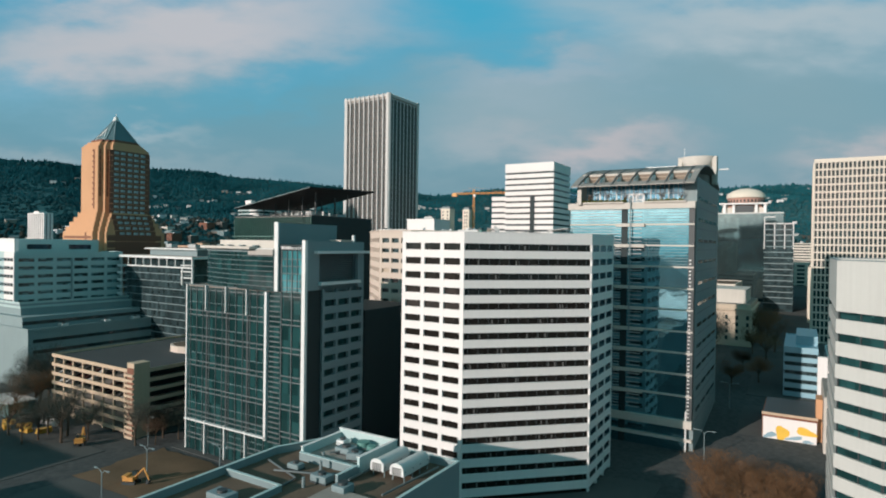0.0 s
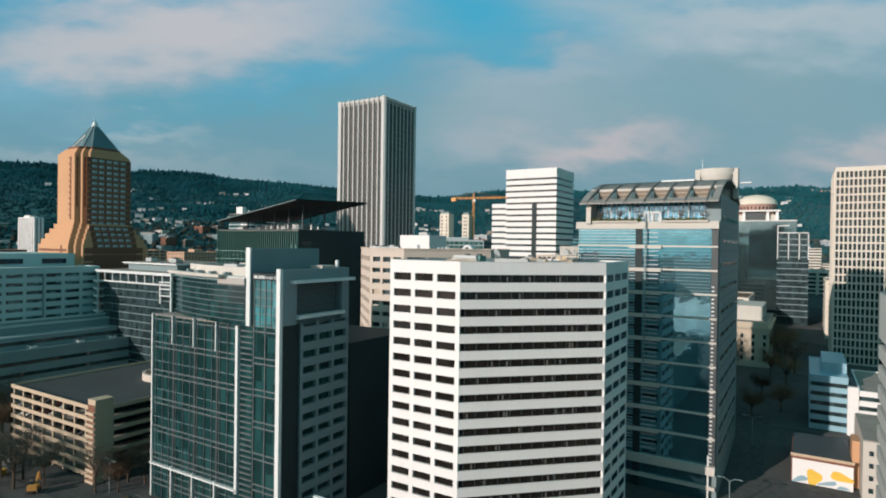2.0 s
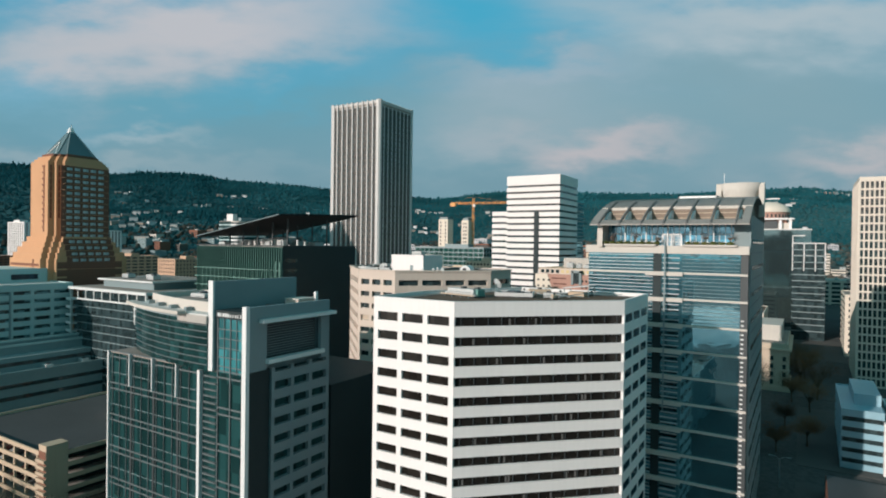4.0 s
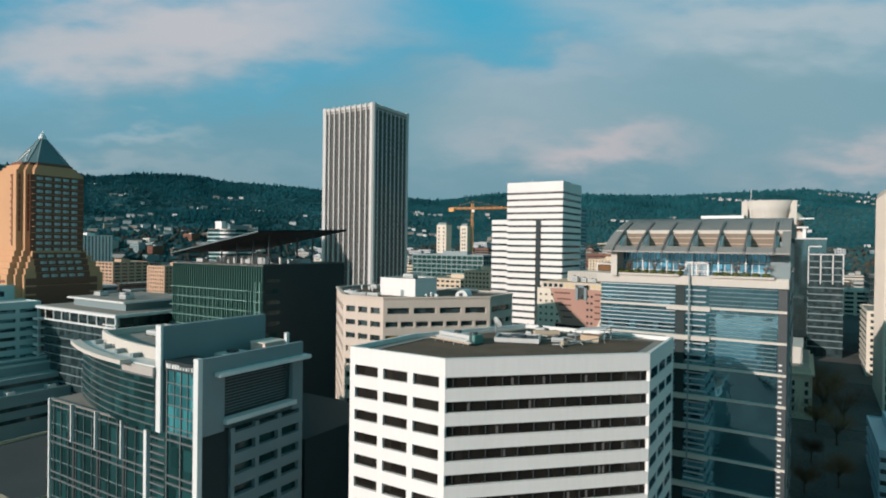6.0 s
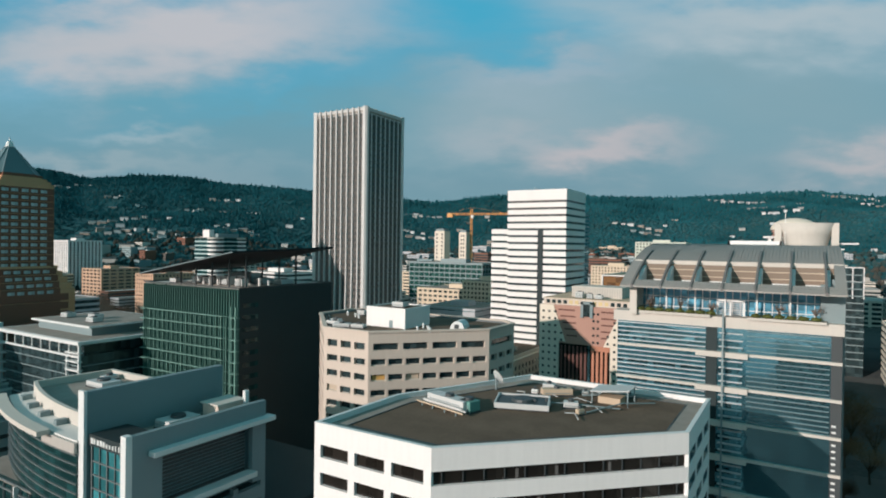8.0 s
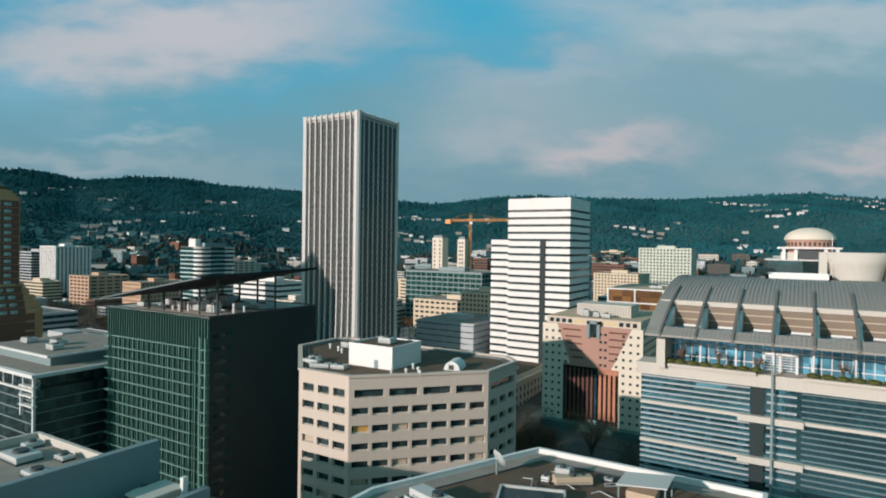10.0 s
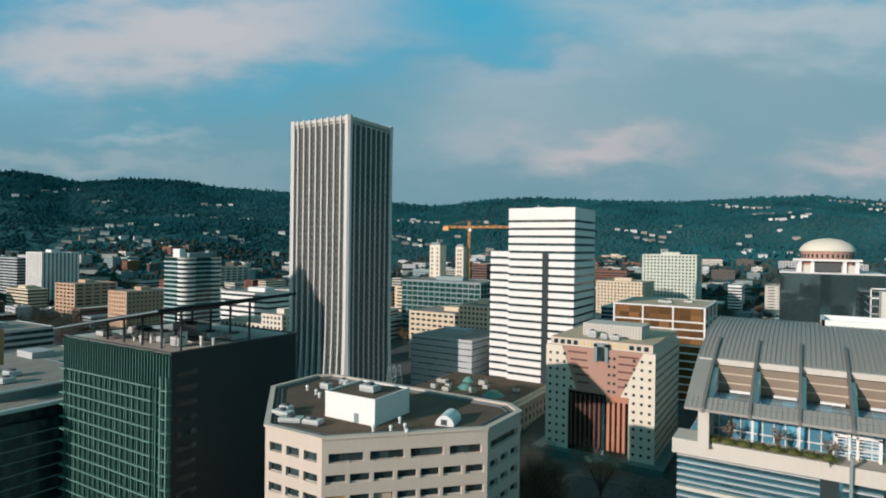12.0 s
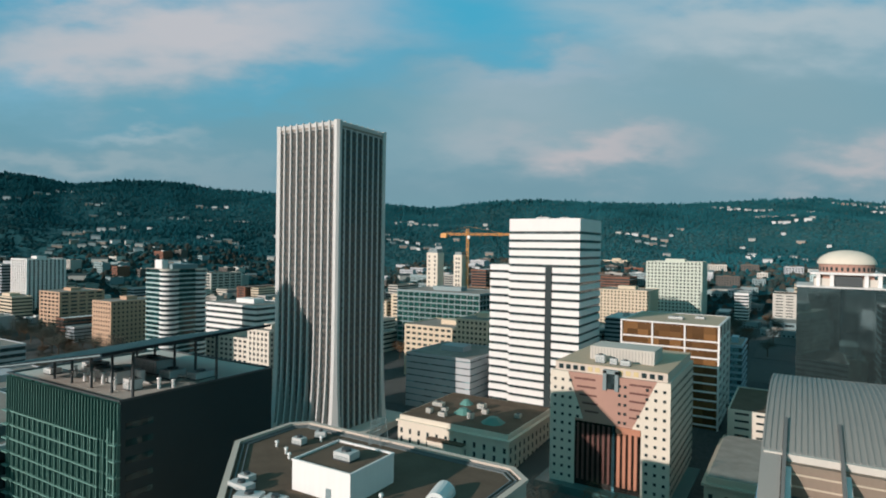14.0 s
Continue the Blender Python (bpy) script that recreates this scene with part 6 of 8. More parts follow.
# ---- shaded white office block on a podium, and its dark neighbour ----
def podium_block():
    b = thing("office_block", "white banded office block on stepped podium", "building", (-375, 165, -9))
    storeys(b, rect(-420, -330, 139.3, 193), -9, 53.2, 4.1, 2.4, GLASS_GREY, PALE_STONE, deep=0.6, top=3.2, roof=WHITE_ROOF, bay=9.0, pier=1.5, walls=(1,))
    part("penthouse", boxes((-392, -352, 150, 192, 52.7, 59.6)), PALE_STONE, b)
    panel = slab_mesh("penthouse_window", 12, 0.3, 2.6, GLASS_NAVY)
    along("penthouse_window", panel, b, (-352, 150), (-352, 192), [10, 31], 54.2, 0.05)
    # sunlit ends get plain white, the walls in shade a teal copy
    part("penthouse_end", boxes((-393, -351.7, 148, 150, 52.7, 59.8)), WHITE, b)
    part("corner_face", boxes((-340, -329.7, 138.6, 139.25, 0, 53)), WHITE, b)
    win = slab_mesh("window", 2.1, 0.4, 1.5, GLASS)
    for i in range(12):
        for s in (1.9, 5.0, 8.2):
            hang("window", win, b, wall_frame((-340, 138.6), (-329.7, 138.6), s, 48.6 - 4.1 * i, 0.02))
    part("podium", boxes((-420, -300, 132, 196, -9, 17)), PODIUM, b)
    part("podium_rail", ring(rect(-420.3, -299.7, 131.7, 196.3), rect(-419.6, -300.4, 132.4, 195.6), 17, 18.6), PODIUM, b)
    part("podium_step", boxes((-420, -310, 134, 195, 17, 23)), PODIUM, b)
    for z0_, z1_, out in ((23, 26.4, 4.0), (26.4, 28.2, 7.0)):
        part("podium_terrace", boxes((-420, -314 - out, 135.5 + out * 0.3, 194, z0_, z1_)), PODIUM, b)
        part("terrace_rail", boxes((-420, -313.7 - out, 135.2 + out * 0.3, 135.5 + out * 0.3, z1_, z1_ + 1.0), (-314.0 - out, -313.7 - out, 135.5 + out * 0.3, 194, z1_, z1_ + 1.0)), PALE_STONE, b)
    part("wall_break", boxes((-329.98, -329.6, 165.2, 165.9, 18, 50)), PODIUM, b)
    strip = slab_mesh("window_strip", 60, 0.3, 1.6, GLASS)
    for z in (19.3, 12, 7):
        hang("window_strip", strip, b, wall_frame((-310 if z > 17 else -300, 132), (-310 if z > 17 else -300, 196), 32, z, 0.03))
    for x, y in ((-306, 150), (-305, 170), (-306, 186)):
        vent_unit(x, y, 17, 4, 3, 2)


# white precast with the teal of open shade put into its colour
PALE_STONE = surface("shade_tinted_precast", (0.44, 0.57, 0.57), 0.75, streak=0.12)
PODIUM = surface("grey_green_precast", (0.24, 0.315, 0.325), 0.8, streak=0.15)
GLASS_GREY = glazing("grey_glass", (0.085, 0.145, 0.155), rough=0.15, spec=0.4, vary=1.3, cell=(2.6, 2.6, 4.1))
podium_block()


def frame_top_block():
    b = thing("office_block", "dark glass office block with white roof frame", "building", (-295, 215, -9))
    x0, x1, y0, y1 = -327, -263.5, 190, 238
    part("glass_core", boxes((x0 + 1.4, x1 - 1.4, y0 + 1.4, y1 - 1.4, -9, 46)), GLASS, b)
    line = link("floor_line", ring(rect(x0 + 1.2, x1 - 1.2, y0 + 1.2, y1 - 1.2), rect(x0 + 1.7, x1 - 1.7, y0 + 1.7, y1 - 1.7), 0, 0.35), GREY)
    for i in range(13):
        hang("floor_line", line, b, Matrix.Translation((0, 0, 42 - 3.9 * i)))
    part("roof_slab", boxes((x0 - 0.6, x1 + 0.6, y0 - 0.6, y1 + 0.6, 50.4, 51.6)), WHITE_METAL, b, "white projecting roof slab")
    part("set_back", boxes((x0 + 4, x1 - 4, y0 + 4, y1 - 4, 46, 50.4)), GLASS, b)
    part("upper_roof", boxes((x0 + 12, x1 - 10, y0 + 10, y1 - 6, 51.6, 55)), PALE, b)
    part("cap_roof", boxes((x0 + 10, x1 - 8, y0 + 8, y1 - 4, 55, 55.7)), WHITE_METAL, b)
    part("slab_deck", ring(rect(x0 + 1, x1 - 1, y0 + 1, y1 - 1), rect(x0 + 12.1, x1 - 10.1, y0 + 10.1, y1 - 6.1), 51.604, 51.7), GREY_ROOF, b)
    part("cap_deck", boxes((x0 + 10.8, x1 - 8.8, y0 + 8.8, y1 - 4.8, 55.704, 55.8)), GREY_ROOF, b)
    for vx, vy in ((x0 + 20, y0 + 18), (x0 + 34, y0 + 22), (x0 + 44, y0 + 16)):
        vent_unit(vx, vy, 55.8, 5, 4, 2)
    post = slab_mesh("frame_post", 0.8, 0.8, 59.4, WHITE_METAL)
    for x, y in ((x0 + 0.5, y0 + 0.5), (x1 - 0.5, y0 + 0.5), (x1 - 0.5, y1 - 0.5)):
        hang("frame_post", post, b, Matrix.Translation((x, y, -9)))
    thin = slab_mesh("frame_post", 0.4, 0.4, 5.0, WHITE_METAL)
    for i in range(9):
        hang("frame_post", thin, b, Matrix.Translation((x0 + 7 + 7 * i, y0 + 0.4, 45.6)))
    bal = link("balcony", boxes((x0 - 0.8, x0 + 4, y0 - 1.4, y0 + 1.4, 0, 0.5), (x0 - 0.8, x0 + 4, y0 - 1.4, y0 - 1.2, 0.5, 1.3)), WHITE_METAL)
    bal2 = link("balcony", boxes((x1 - 9, x1, y0 - 0.4, y0 + 1.4, 0, 0.5)), WHITE_METAL)
    for i in range(12):
        hang("balcony", bal, b, Matrix.Translation((0, 0, 45 - 3.9 * i)))
        if i < 3:
            hang("balcony", bal2, b, Matrix.Translation((0, 0, 47 - 3.2 * i)))
    part("frame_beam", boxes((x0, x1, y0, y0 + 0.7, 45.6, 46.3)), WHITE_METAL, b)
    part("frame_beam", boxes((x1 - 9, x1 - 8.4, y0, y0 + 0.7, 37, 46)), WHITE_METAL, b)


frame_top_block()


# ---- white banded block with a turned corner ----
def corner_block():
    b = thing("office_block", "white banded office block with blank top storeys", "building", (30, 160, -9))
    plan = [(6, 146), (13.5, 139.6), (60, 139.6), (60, 186), (6, 186)]
    z1 = 57.8
    part("glass_core", solid(inset(plan, 0.6), -9, z1 - 2), GLASS_TEAL, b)
    part("blank_top", ring(plan, inset(plan, 0.8), 47.4, z1), CORNER_WHITE, b)
    part("roof_deck", solid(inset(plan, 0.82), z1 - 1.6, z1 - 1.0), BROWN_ROOF, b)
    part("coping", ring(inset(plan, -0.1), inset(plan, 0.9), z1, z1 + 0.2), GREY, b)
    me = link("spandrel", ring(plan, inset(plan, 1.0), 0, 2.9), CORNER_WHITE)
    for i in range(13):
        hang("spandrel", me, b, Matrix.Translation((0, 0, 42.9 - 4.6 * i)))
    mul = slab_mesh("mullion", 0.2, 0.3, 1.75, DARK_METAL)
    for i in range(12):
        for a, c in ((plan[0], plan[1]), (plan[1], plan[2])):
            along("mullion", mul, b, a, c, even(span(a, c), max(3, int(span(a, c) / 5)), 0.3), 45.8 - 4.6 * i, -0.5)
    for x, y in ((25, 150), (34, 155)):
        vent_unit(x, y, z1 - 1.0, 4, 3, 1.8)


corner_block()


# ---- low workshop roof in the foreground ----
def workshop():
    b = thing("workshop", "low building with brown roof and shade coloured blue grey parapets", "building", (-80, 70, -9))
    plan = [(-98, 20), (-60, 20), (-60, 106.5), (-91.5, 106.5), (-98, 92)]
    # blue grey on walls and parapets stands in for the shade they lie in
    part("wall", solid(plan, -9, 13.2), PALE, b)
    part("parapet", ring(plan, inset(plan, 0.5), 13.2, 15.1), PALE, b)
    part("coping", ring(inset(plan, -0.06), inset(plan, 0.56), 15.1, 15.22), PALE_STONE, b, "pale metal coping")
    part("roof_deck", solid(inset(plan, 0.52), 13.204, 13.6), BROWN_ROOF, b)
    walls = ((-91, -75, 92, 92.6, 15.2), (-75.6, -75, 86, 92, 15.6), (-97, -82, 78, 78.5, 14.8), (-82.5, -82, 60, 78, 14.8))
    for x0, x1, y0, y1, z in walls:
        part("inner_wall", boxes((x0, x1, y0, y1, 13.6, z)), PALE, b)
        part("inner_coping", boxes((x0 - 0.05, x1 + 0.05, y0 - 0.05, y1 + 0.05, z, z + 0.1)), PALE_STONE, b)
    part("raised_roof", boxes((-91, -76, 93, 105.5, 13.6, 14.4)), GREY_ROOF, b)
    part("step_roof", boxes((-75, -61, 44, 84, 13.6, 14.3)), GREY_ROOF, b)
    for x, y, w, d, h, turn in ((-84, 99, 4, 3, 1.4, 0), (-80, 97, 3, 2.4, 1.6, 20), (-87.5, 102, 2.2, 2.2, 1.5, 0), (-88, 88, 3, 2, 1.2, 0), (-79, 86, 4, 2.5, 1.5, 0), (-72, 84, 3, 3, 1.8, 0), (-88, 70, 5, 3, 1.6, 0)):
        vent_unit(x, y, 13.6 if not -91 < x < -76 or y < 93 else 14.4, w, d, h, turn, WHITE_METAL if w < 3 else PALE)
    for x, y, r in ((-82.2, 102.6, 1.5), (-79, 101.4, 1.1)):
        bm = bmesh.new()
        bmesh.ops.create_cone(bm, cap_ends=True, segments=18, radius1=r, radius2=r * 0.92, depth=1.9, matrix=Matrix.Translation((x, y, 15.3)))
        lone("cooling_drum", bm, COPPER, "round blue green cooling drum in roof court", "roof unit", group="roof plant")
    # two boxed coolers with curved hoods on steel frames
    for x in (-71.6, -66.8):
        t = thing("roof_cooler", "long white hooded cooler on a steel frame", "roof unit", (x, 98, 13.6), "roof plant")
        hood = [(x + 1.5 * math.cos(a), 15.9 + 1.2 * math.sin(a)) for a in np.linspace(0, math.pi, 9)] + [(x - 1.5, 14.7), (x + 1.5, 14.7)]
        plate("hood", hood, 94.0, 103.0, UNIT, t)
        plate("hood_rim", [(u + (0.12 if u > x else -0.12), v + 0.1) for u, v in hood], 93.7, 94.0, WHITE_METAL, t)
        for y in (94.4, 97.2, 99.8, 102.6):
            part("leg", boxes((x - 1.45, x - 1.25, y - 0.1, y + 0.1, 13.6, 14.7)), GREY, t)
            part("leg", boxes((x + 1.25, x + 1.45, y - 0.1, y + 0.1, 13.6, 14.7)), GREY, t)
            part("strap", boxes((x - 1.62, x + 1.62, y - 0.12, y + 0.12, 15.5, 15.75)), GREY, t)
        part("grille", boxes(*[(x - 1.1, x + 1.1, 93.55, 93.7, 14.9 + 0.32 * q, 15.05 + 0.32 * q) for q in range(5)]), DARK_METAL, t)
    court = ((-91.2, -75.2, 105.0, 105.6, 17.0), (-75.8, -75.2, 92.7, 105.0, 17.0), (-91.2, -90.6, 92.7, 105.0, 16.2))
    for x0, x1, y0, y1, z in court:
        part("court_wall", boxes((x0, x1, y0, y1, 13.6, z)), PALE_STONE, b)
        part("court_coping", boxes((x0 - 0.08, x1 + 0.08, y0 - 0.08, y1 + 0.08, z, z + 0.12)), WHITE, b, "white coping round the roof court")
    for pts in (((-90, 84, 14.2), (-82, 86, 14.6), (-77, 90, 14.2)), ((-74, 88, 14.4), (-73.8, 104, 14.6)), ((-64.4, 86, 14.4), (-63, 103, 14.4)), ((-86, 96, 15), (-79, 104, 15)), ((-96, 88, 13.9), (-84, 84, 13.9), (-83.4, 79, 13.9))):
        pipe("roof_pipe", list(pts), 0.22, DULL_METAL, "dull metal duct along a low roof")
    for x, y in ((-86, 94), (-83, 90), (-78, 100), (-80, 82)):
        bm = bmesh.new()
        bmesh.ops.create_cone(bm, cap_ends=True, segments=10, radius1=0.3, radius2=0.3, depth=2.0, matrix=Matrix.Translation((x, y, 14.6)))
        lone("vent_pipe", bm, GREY, "upright grey vent pipe on low roof", "vent", group="roof plant")


workshop()


# ---- mural wall and small blocks along the side street ----
def mural_building():
    b = thing("shop_building", "low brick building with painted mural wall", "building", (-3, 245, -9))
    part("wall", boxes((-11.3, 5, 235, 262, -11, 2.4)), BRICK_DARK, b)
    part("roof_deck", boxes((-11, 4.7, 235.3, 261.7, 2.404, 2.7)), DARK_METAL, b)
    part("parapet", boxes((-11.5, 5.2, 234.8, 235.3, 2.4, 3.2)), TAN, b)
    part("mural_ground", boxes((-11, 4.9, 234.9, 235, -8, 1.6)), WHITE, b, "white painted mural ground")
    yellow, blue = surface("mural_yellow", (0.75, 0.48, 0.08), 0.8, vary=0.3), surface("mural_blue", (0.25, 0.38, 0.45), 0.8, vary=0.3)

    def blob(cx, cz, rx, rz, mat, turn=0.0):
        pts = []
        for a in np.linspace(0, 2 * math.pi, 18, endpoint=False):
            r = 1 + 0.18 * math.sin(3 * a + cx)
            u, v = rx * r * math.cos(a), rz * r * math.sin(a)
            pts.append((cx + u * math.cos(turn) - v * math.sin(turn), cz + u * math.sin(turn) + v * math.cos(turn)))
        plate("mural_shape", pts, 234.86, 234.895, mat, b)

    blob(-5.2, -3.4, 2.0, 2.4, yellow)
    blob(1.8, -2.0, 3.0, 1.3, yellow, -0.2)
    blob(-8.8, -4.6, 2.2, 0.8, blue, 0.4)
    blob(-1.5, -4.6, 2.6, 0.6, blue, 0.25)
    blob(2.4, -5.2, 1.6, 0.5, blue)
    c = thing("office_block", "grey low office block with small windows", "building", (12, 245, -9))
    part("wall", boxes((6.6, 22, 228, 262, -10, 12)), STONE, c)
    part("roof_deck", boxes((6.8, 21.8, 228.2, 261.8, 12, 12.3)), GREY_ROOF, c)
    w = slab_mesh("window", 1.1, 0.2, 1.4, GLASS)
    for i in range(5):
        for s in (2, 4.5, 8, 11):
            hang("window", w, c, wall_frame((6.6, 228), (22, 228), s, 8 - 3.6 * i, 0.03))
    part("brick_pier", boxes((4.6, 6.5, 238, 246, -9, 9)), BRICK, c)


mural_building()


def blue_block():
    b = thing("office_block", "pale blue low office block with ribbon windows", "building", (5, 300, 0))
    storeys(b, rect(-6.3, 6, 285, 330), -4, 19.5, 3.6, 2.0, GLASS, BLUE_PANEL, deep=0.4, top=2.5, roof=BLUE_PANEL)
    part("roof_shed", boxes((-2, 6, 296, 325, 19, 23)), BLUE_PANEL, b)
    part("white_fin", boxes((5.8, 9.2, 283.5, 286, -4, 16.5)), WHITE, b)
    c = thing("office_block", "white low office block with dark bands", "building", (18, 300, 0))
    storeys(c, rect(9.3, 40, 284, 330), -4, 15.5, 3.6, 2.0, GLASS, WHITE, deep=0.4, top=2.0, roof=GREY_ROOF)


BLUE_PANEL = surface("blue_panel", (0.26, 0.44, 0.52), 0.45, vary=0.1)
blue_block()


# ---- classical stone courthouse ----
def classical(name, label, x0, x1, y0, y1, z0, z1, wallmat, roofmat, cols, rows_n):
    b = thing(name, label, "building", ((x0 + x1) / 2, (y0 + y1) / 2, z0))
    part("wall", boxes((x0, x1, y0, y1, z0, z1 - 3.2)), wallmat, b)
    part("cornice", boxes((x0 - 0.9, x1 + 0.9, y0 - 0.9, y1 + 0.9, z1 - 3.2, z1 - 2.3)), wallmat, b)
    part("attic", boxes((x0 + 0.6, x1 - 0.6, y0 + 0.6, y1 - 0.6, z1 - 2.3, z1)), wallmat, b)
    part("roof_deck", boxes((x0 + 1.2, x1 - 1.2, y0 + 1.2, y1 - 1.2, z1, z1 + 0.2)), roofmat, b)
    part("plinth", boxes((x0 - 0.4, x1 + 0.4, y0 - 0.4, y1 + 0.4, z0, z0 + 4)), wallmat, b)
    h = (z1 - 4.4 - z0 - 5) / rows_n
    win = slab_mesh("window", 1.4, 0.3, h * 0.58, GLASS)
    for a, c in (((x0, y0), (x1, y0)), ((x1, y0), (x1, y1))):
        n_ = max(3, round(span(a, c) / 5.2)) if cols is None else cols
        for r in range(rows_n):
            for s in even(span(a, c), n_, 2.2):
                hang("window", win, b, wall_frame(a, c, s, z0 + 5 + h * r, -0.1))
    return b


classical("county_courthouse", "pale stone classical courthouse with heavy cornice", -96, -23.4, 366, 424, 4, 28.6, BEIGE_WALL, GREY_ROOF, None, 4)
lone("roof_penthouse", boxes((-64, -27, 376, 410, 28.8, 36.5)), STONE, "pale stone penthouse on courthouse roof", "penthouse")
hall = classical("city_hall", "sandstone city hall with green copper roof lights", -242, -180, 380, 436, 2, 24.5, CREAM_PALE, BROWN_ROOF, None, 3)
part("portico", boxes((-222, -203, 376.5, 380, 2, 16)), CREAM_PALE, hall)
part("portico_roof", boxes((-222.5, -202.5, 376, 380.5, 16, 16.8)), BROWN_ROOF, hall)
for cx, cy, r in ((-215, 400, 4.5), (-195, 394, 5.5), (-222, 416, 3.5)):
    part("roof_lantern", solid(octagon(cx - r, cx + r, cy - r, cy + r, r * 0.5), 24.7, 27.3, octagon(cx - r * 0.4, cx + r * 0.4, cy - r * 0.4, cy + r * 0.4, r * 0.2)), COPPER, hall, "green copper roof lantern")
for cx, cy, w, d, h in ((-230, 391, 3, 3, 2.4), (-221, 389, 4, 3, 2.2), (-207, 393, 3, 2.4, 3), (-205, 405, 3, 3, 2.4), (-233, 405, 6, 4, 2), (-211, 413, 4, 4, 2.6), (-188, 408, 3, 3, 2), (-225, 398, 3, 3, 1.8)):
    vent_unit(cx, cy, 24.7, w, d, h, 0, STONE)


# ---- round-cornered banded tower ----
def round_tower():
    b = thing("apartment_tower", "white banded tower with rounded corner bays", "building", (-447, 394, 8))
    part("glass_core", boxes((-459, -434.5, 380, 409, 6, 92)), GLASS_TEAL, b)
    band = link("balcony_band", ring(*[[(r * math.cos(a), r * math.sin(a)) for a in np.linspace(0, 2 * math.pi, 20, endpoint=False)] for r in (6.2, 5.2)], 0, 1.5), WHITE)
    glass = link("bay_glass", solid([(5.6 * math.cos(a), 5.6 * math.sin(a)) for a in np.linspace(0, 2 * math.pi, 20, endpoint=False)], 6, 91), GLASS)
    cap = link("bay_cap", solid([(6.3 * math.cos(a), 6.3 * math.sin(a)) for a in np.linspace(0, 2 * math.pi, 20, endpoint=False)], 91, 92.3), STONE)
    line = link("floor_line", ring(rect(-459.3, -434.2, 379.7, 409.3), rect(-458.8, -434.8, 380.3, 408.8), 0, 0.9), PALE_STONE)
    for cx, cy in ((-438.5, 384), (-438.5, 406)):
        hang("bay_glass", glass, b, Matrix.Translation((cx, cy, 0)))
        hang("bay_cap", cap, b, Matrix.Translation((cx, cy, 0)))
        for i in range(25):
            hang("balcony_band", band, b, Matrix.Translation((cx, cy, 88.2 - 3.3 * i)))
    for i in range(25):
        hang("floor_line", line, b, Matrix.Translation((0, 0, 88.6 - 3.3 * i)))
    part("roof_deck", boxes((-459.2, -434.3, 379.8, 409.2, 92, 92.4)), GREY_ROOF, b)
    part("cap", boxes((-455, -437, 385, 405, 92.4, 95.5)), PALE, b)
    part("lift_head", boxes((-450, -442, 380.5, 385, 92.4, 98.5)), WHITE, b)


round_tower()

# ---- building crane and the two cores it serves ----
def tower_crane():
    t = thing("tower_crane", "orange tower crane over building site", "crane", (-344.6, 637.5, 20))

    def lattice(p, q, w, n_, name):
        p, q = Vector(p), Vector(q)
        d = (q - p).normalized()
        u = d.orthogonal().normalized()
        v = d.cross(u)
        chords = [u * sx * w + v * sy * w for sx, sy in ((-1, -1), (1, -1), (1, 1), (-1, 1))]
        for c in chords:
            pipe(name + "_chord", [p + c, q + c], 0.22, CRANE, "", parent=t)
        bm = bmesh.new()
        for i in range(n_):
            a, e = p.lerp(q, i / n_), p.lerp(q, (i + 1) / n_)
            for k_ in range(4):
                limb(bm, a + chords[k_], e + chords[(k_ + 1) % 4], 0.12, 0.12, 4)
        part(name + "_lacing", bm, CRANE, t)

    lattice((-344.6, 637.5, 20), (-344.6, 637.5, 128), 0.9, 14, "mast")
    lattice((-372, 634, 122.5), (-288, 646, 122.5), 0.7, 12, "jib")
    part("counterweight", boxes((-372.5, -366, 632.6, 635.4, 119, 123)), CRANE, t)
    part("cab", boxes((-344, -341.5, 635.5, 637, 118, 121)), WHITE_METAL, t)
    pipe("tie", [(-344.6, 637.5, 130), (-308, 643, 123.4)], 0.08, CRANE, "", parent=t)
    pipe("tie", [(-344.6, 637.5, 130), (-369, 634.5, 123.4)], 0.08, CRANE, "", parent=t)


tower_crane()
for x0, x1, zt in ((-386.5, -374, 104), (-355.5, -346.6, 102.5)):
    b = thing("building_core", "bare concrete lift core under construction", "building", ((x0 + x1) / 2, 634, 18), "lift cores")
    part("wall", boxes((x0, x1, 630, 642, 15, zt)), CREAM_PALE, b)
    w = slab_mesh("opening", 1.6, 0.3, 2.2, DARK_METAL)
    for i in range(18):
        for s in (3, (x1 - x0) - 3):
            hang("opening", w, b, wall_frame((x0, 630), (x1, 630), s, zt - 5 - 4.2 * i, 0.03))
    part("formwork", boxes((x0 + 1, x1 - 1, 631, 641, zt, zt + 2.5)), GREY, b)
# ---- the rest of downtown: named neighbours, then the fill ----
LILAC = surface("cool_grey_precast", (0.44, 0.46, 0.48), 0.8, streak=0.1)
SALMON = surface("salmon_brick", (0.50, 0.335, 0.235), 0.9, grain=6, streak=0.1)
SAND = surface("sand_precast", (0.64, 0.53, 0.40), 0.85, streak=0.1)
MINT = surface("mint_panel", (0.56, 0.60, 0.52), 0.8, streak=0.1)

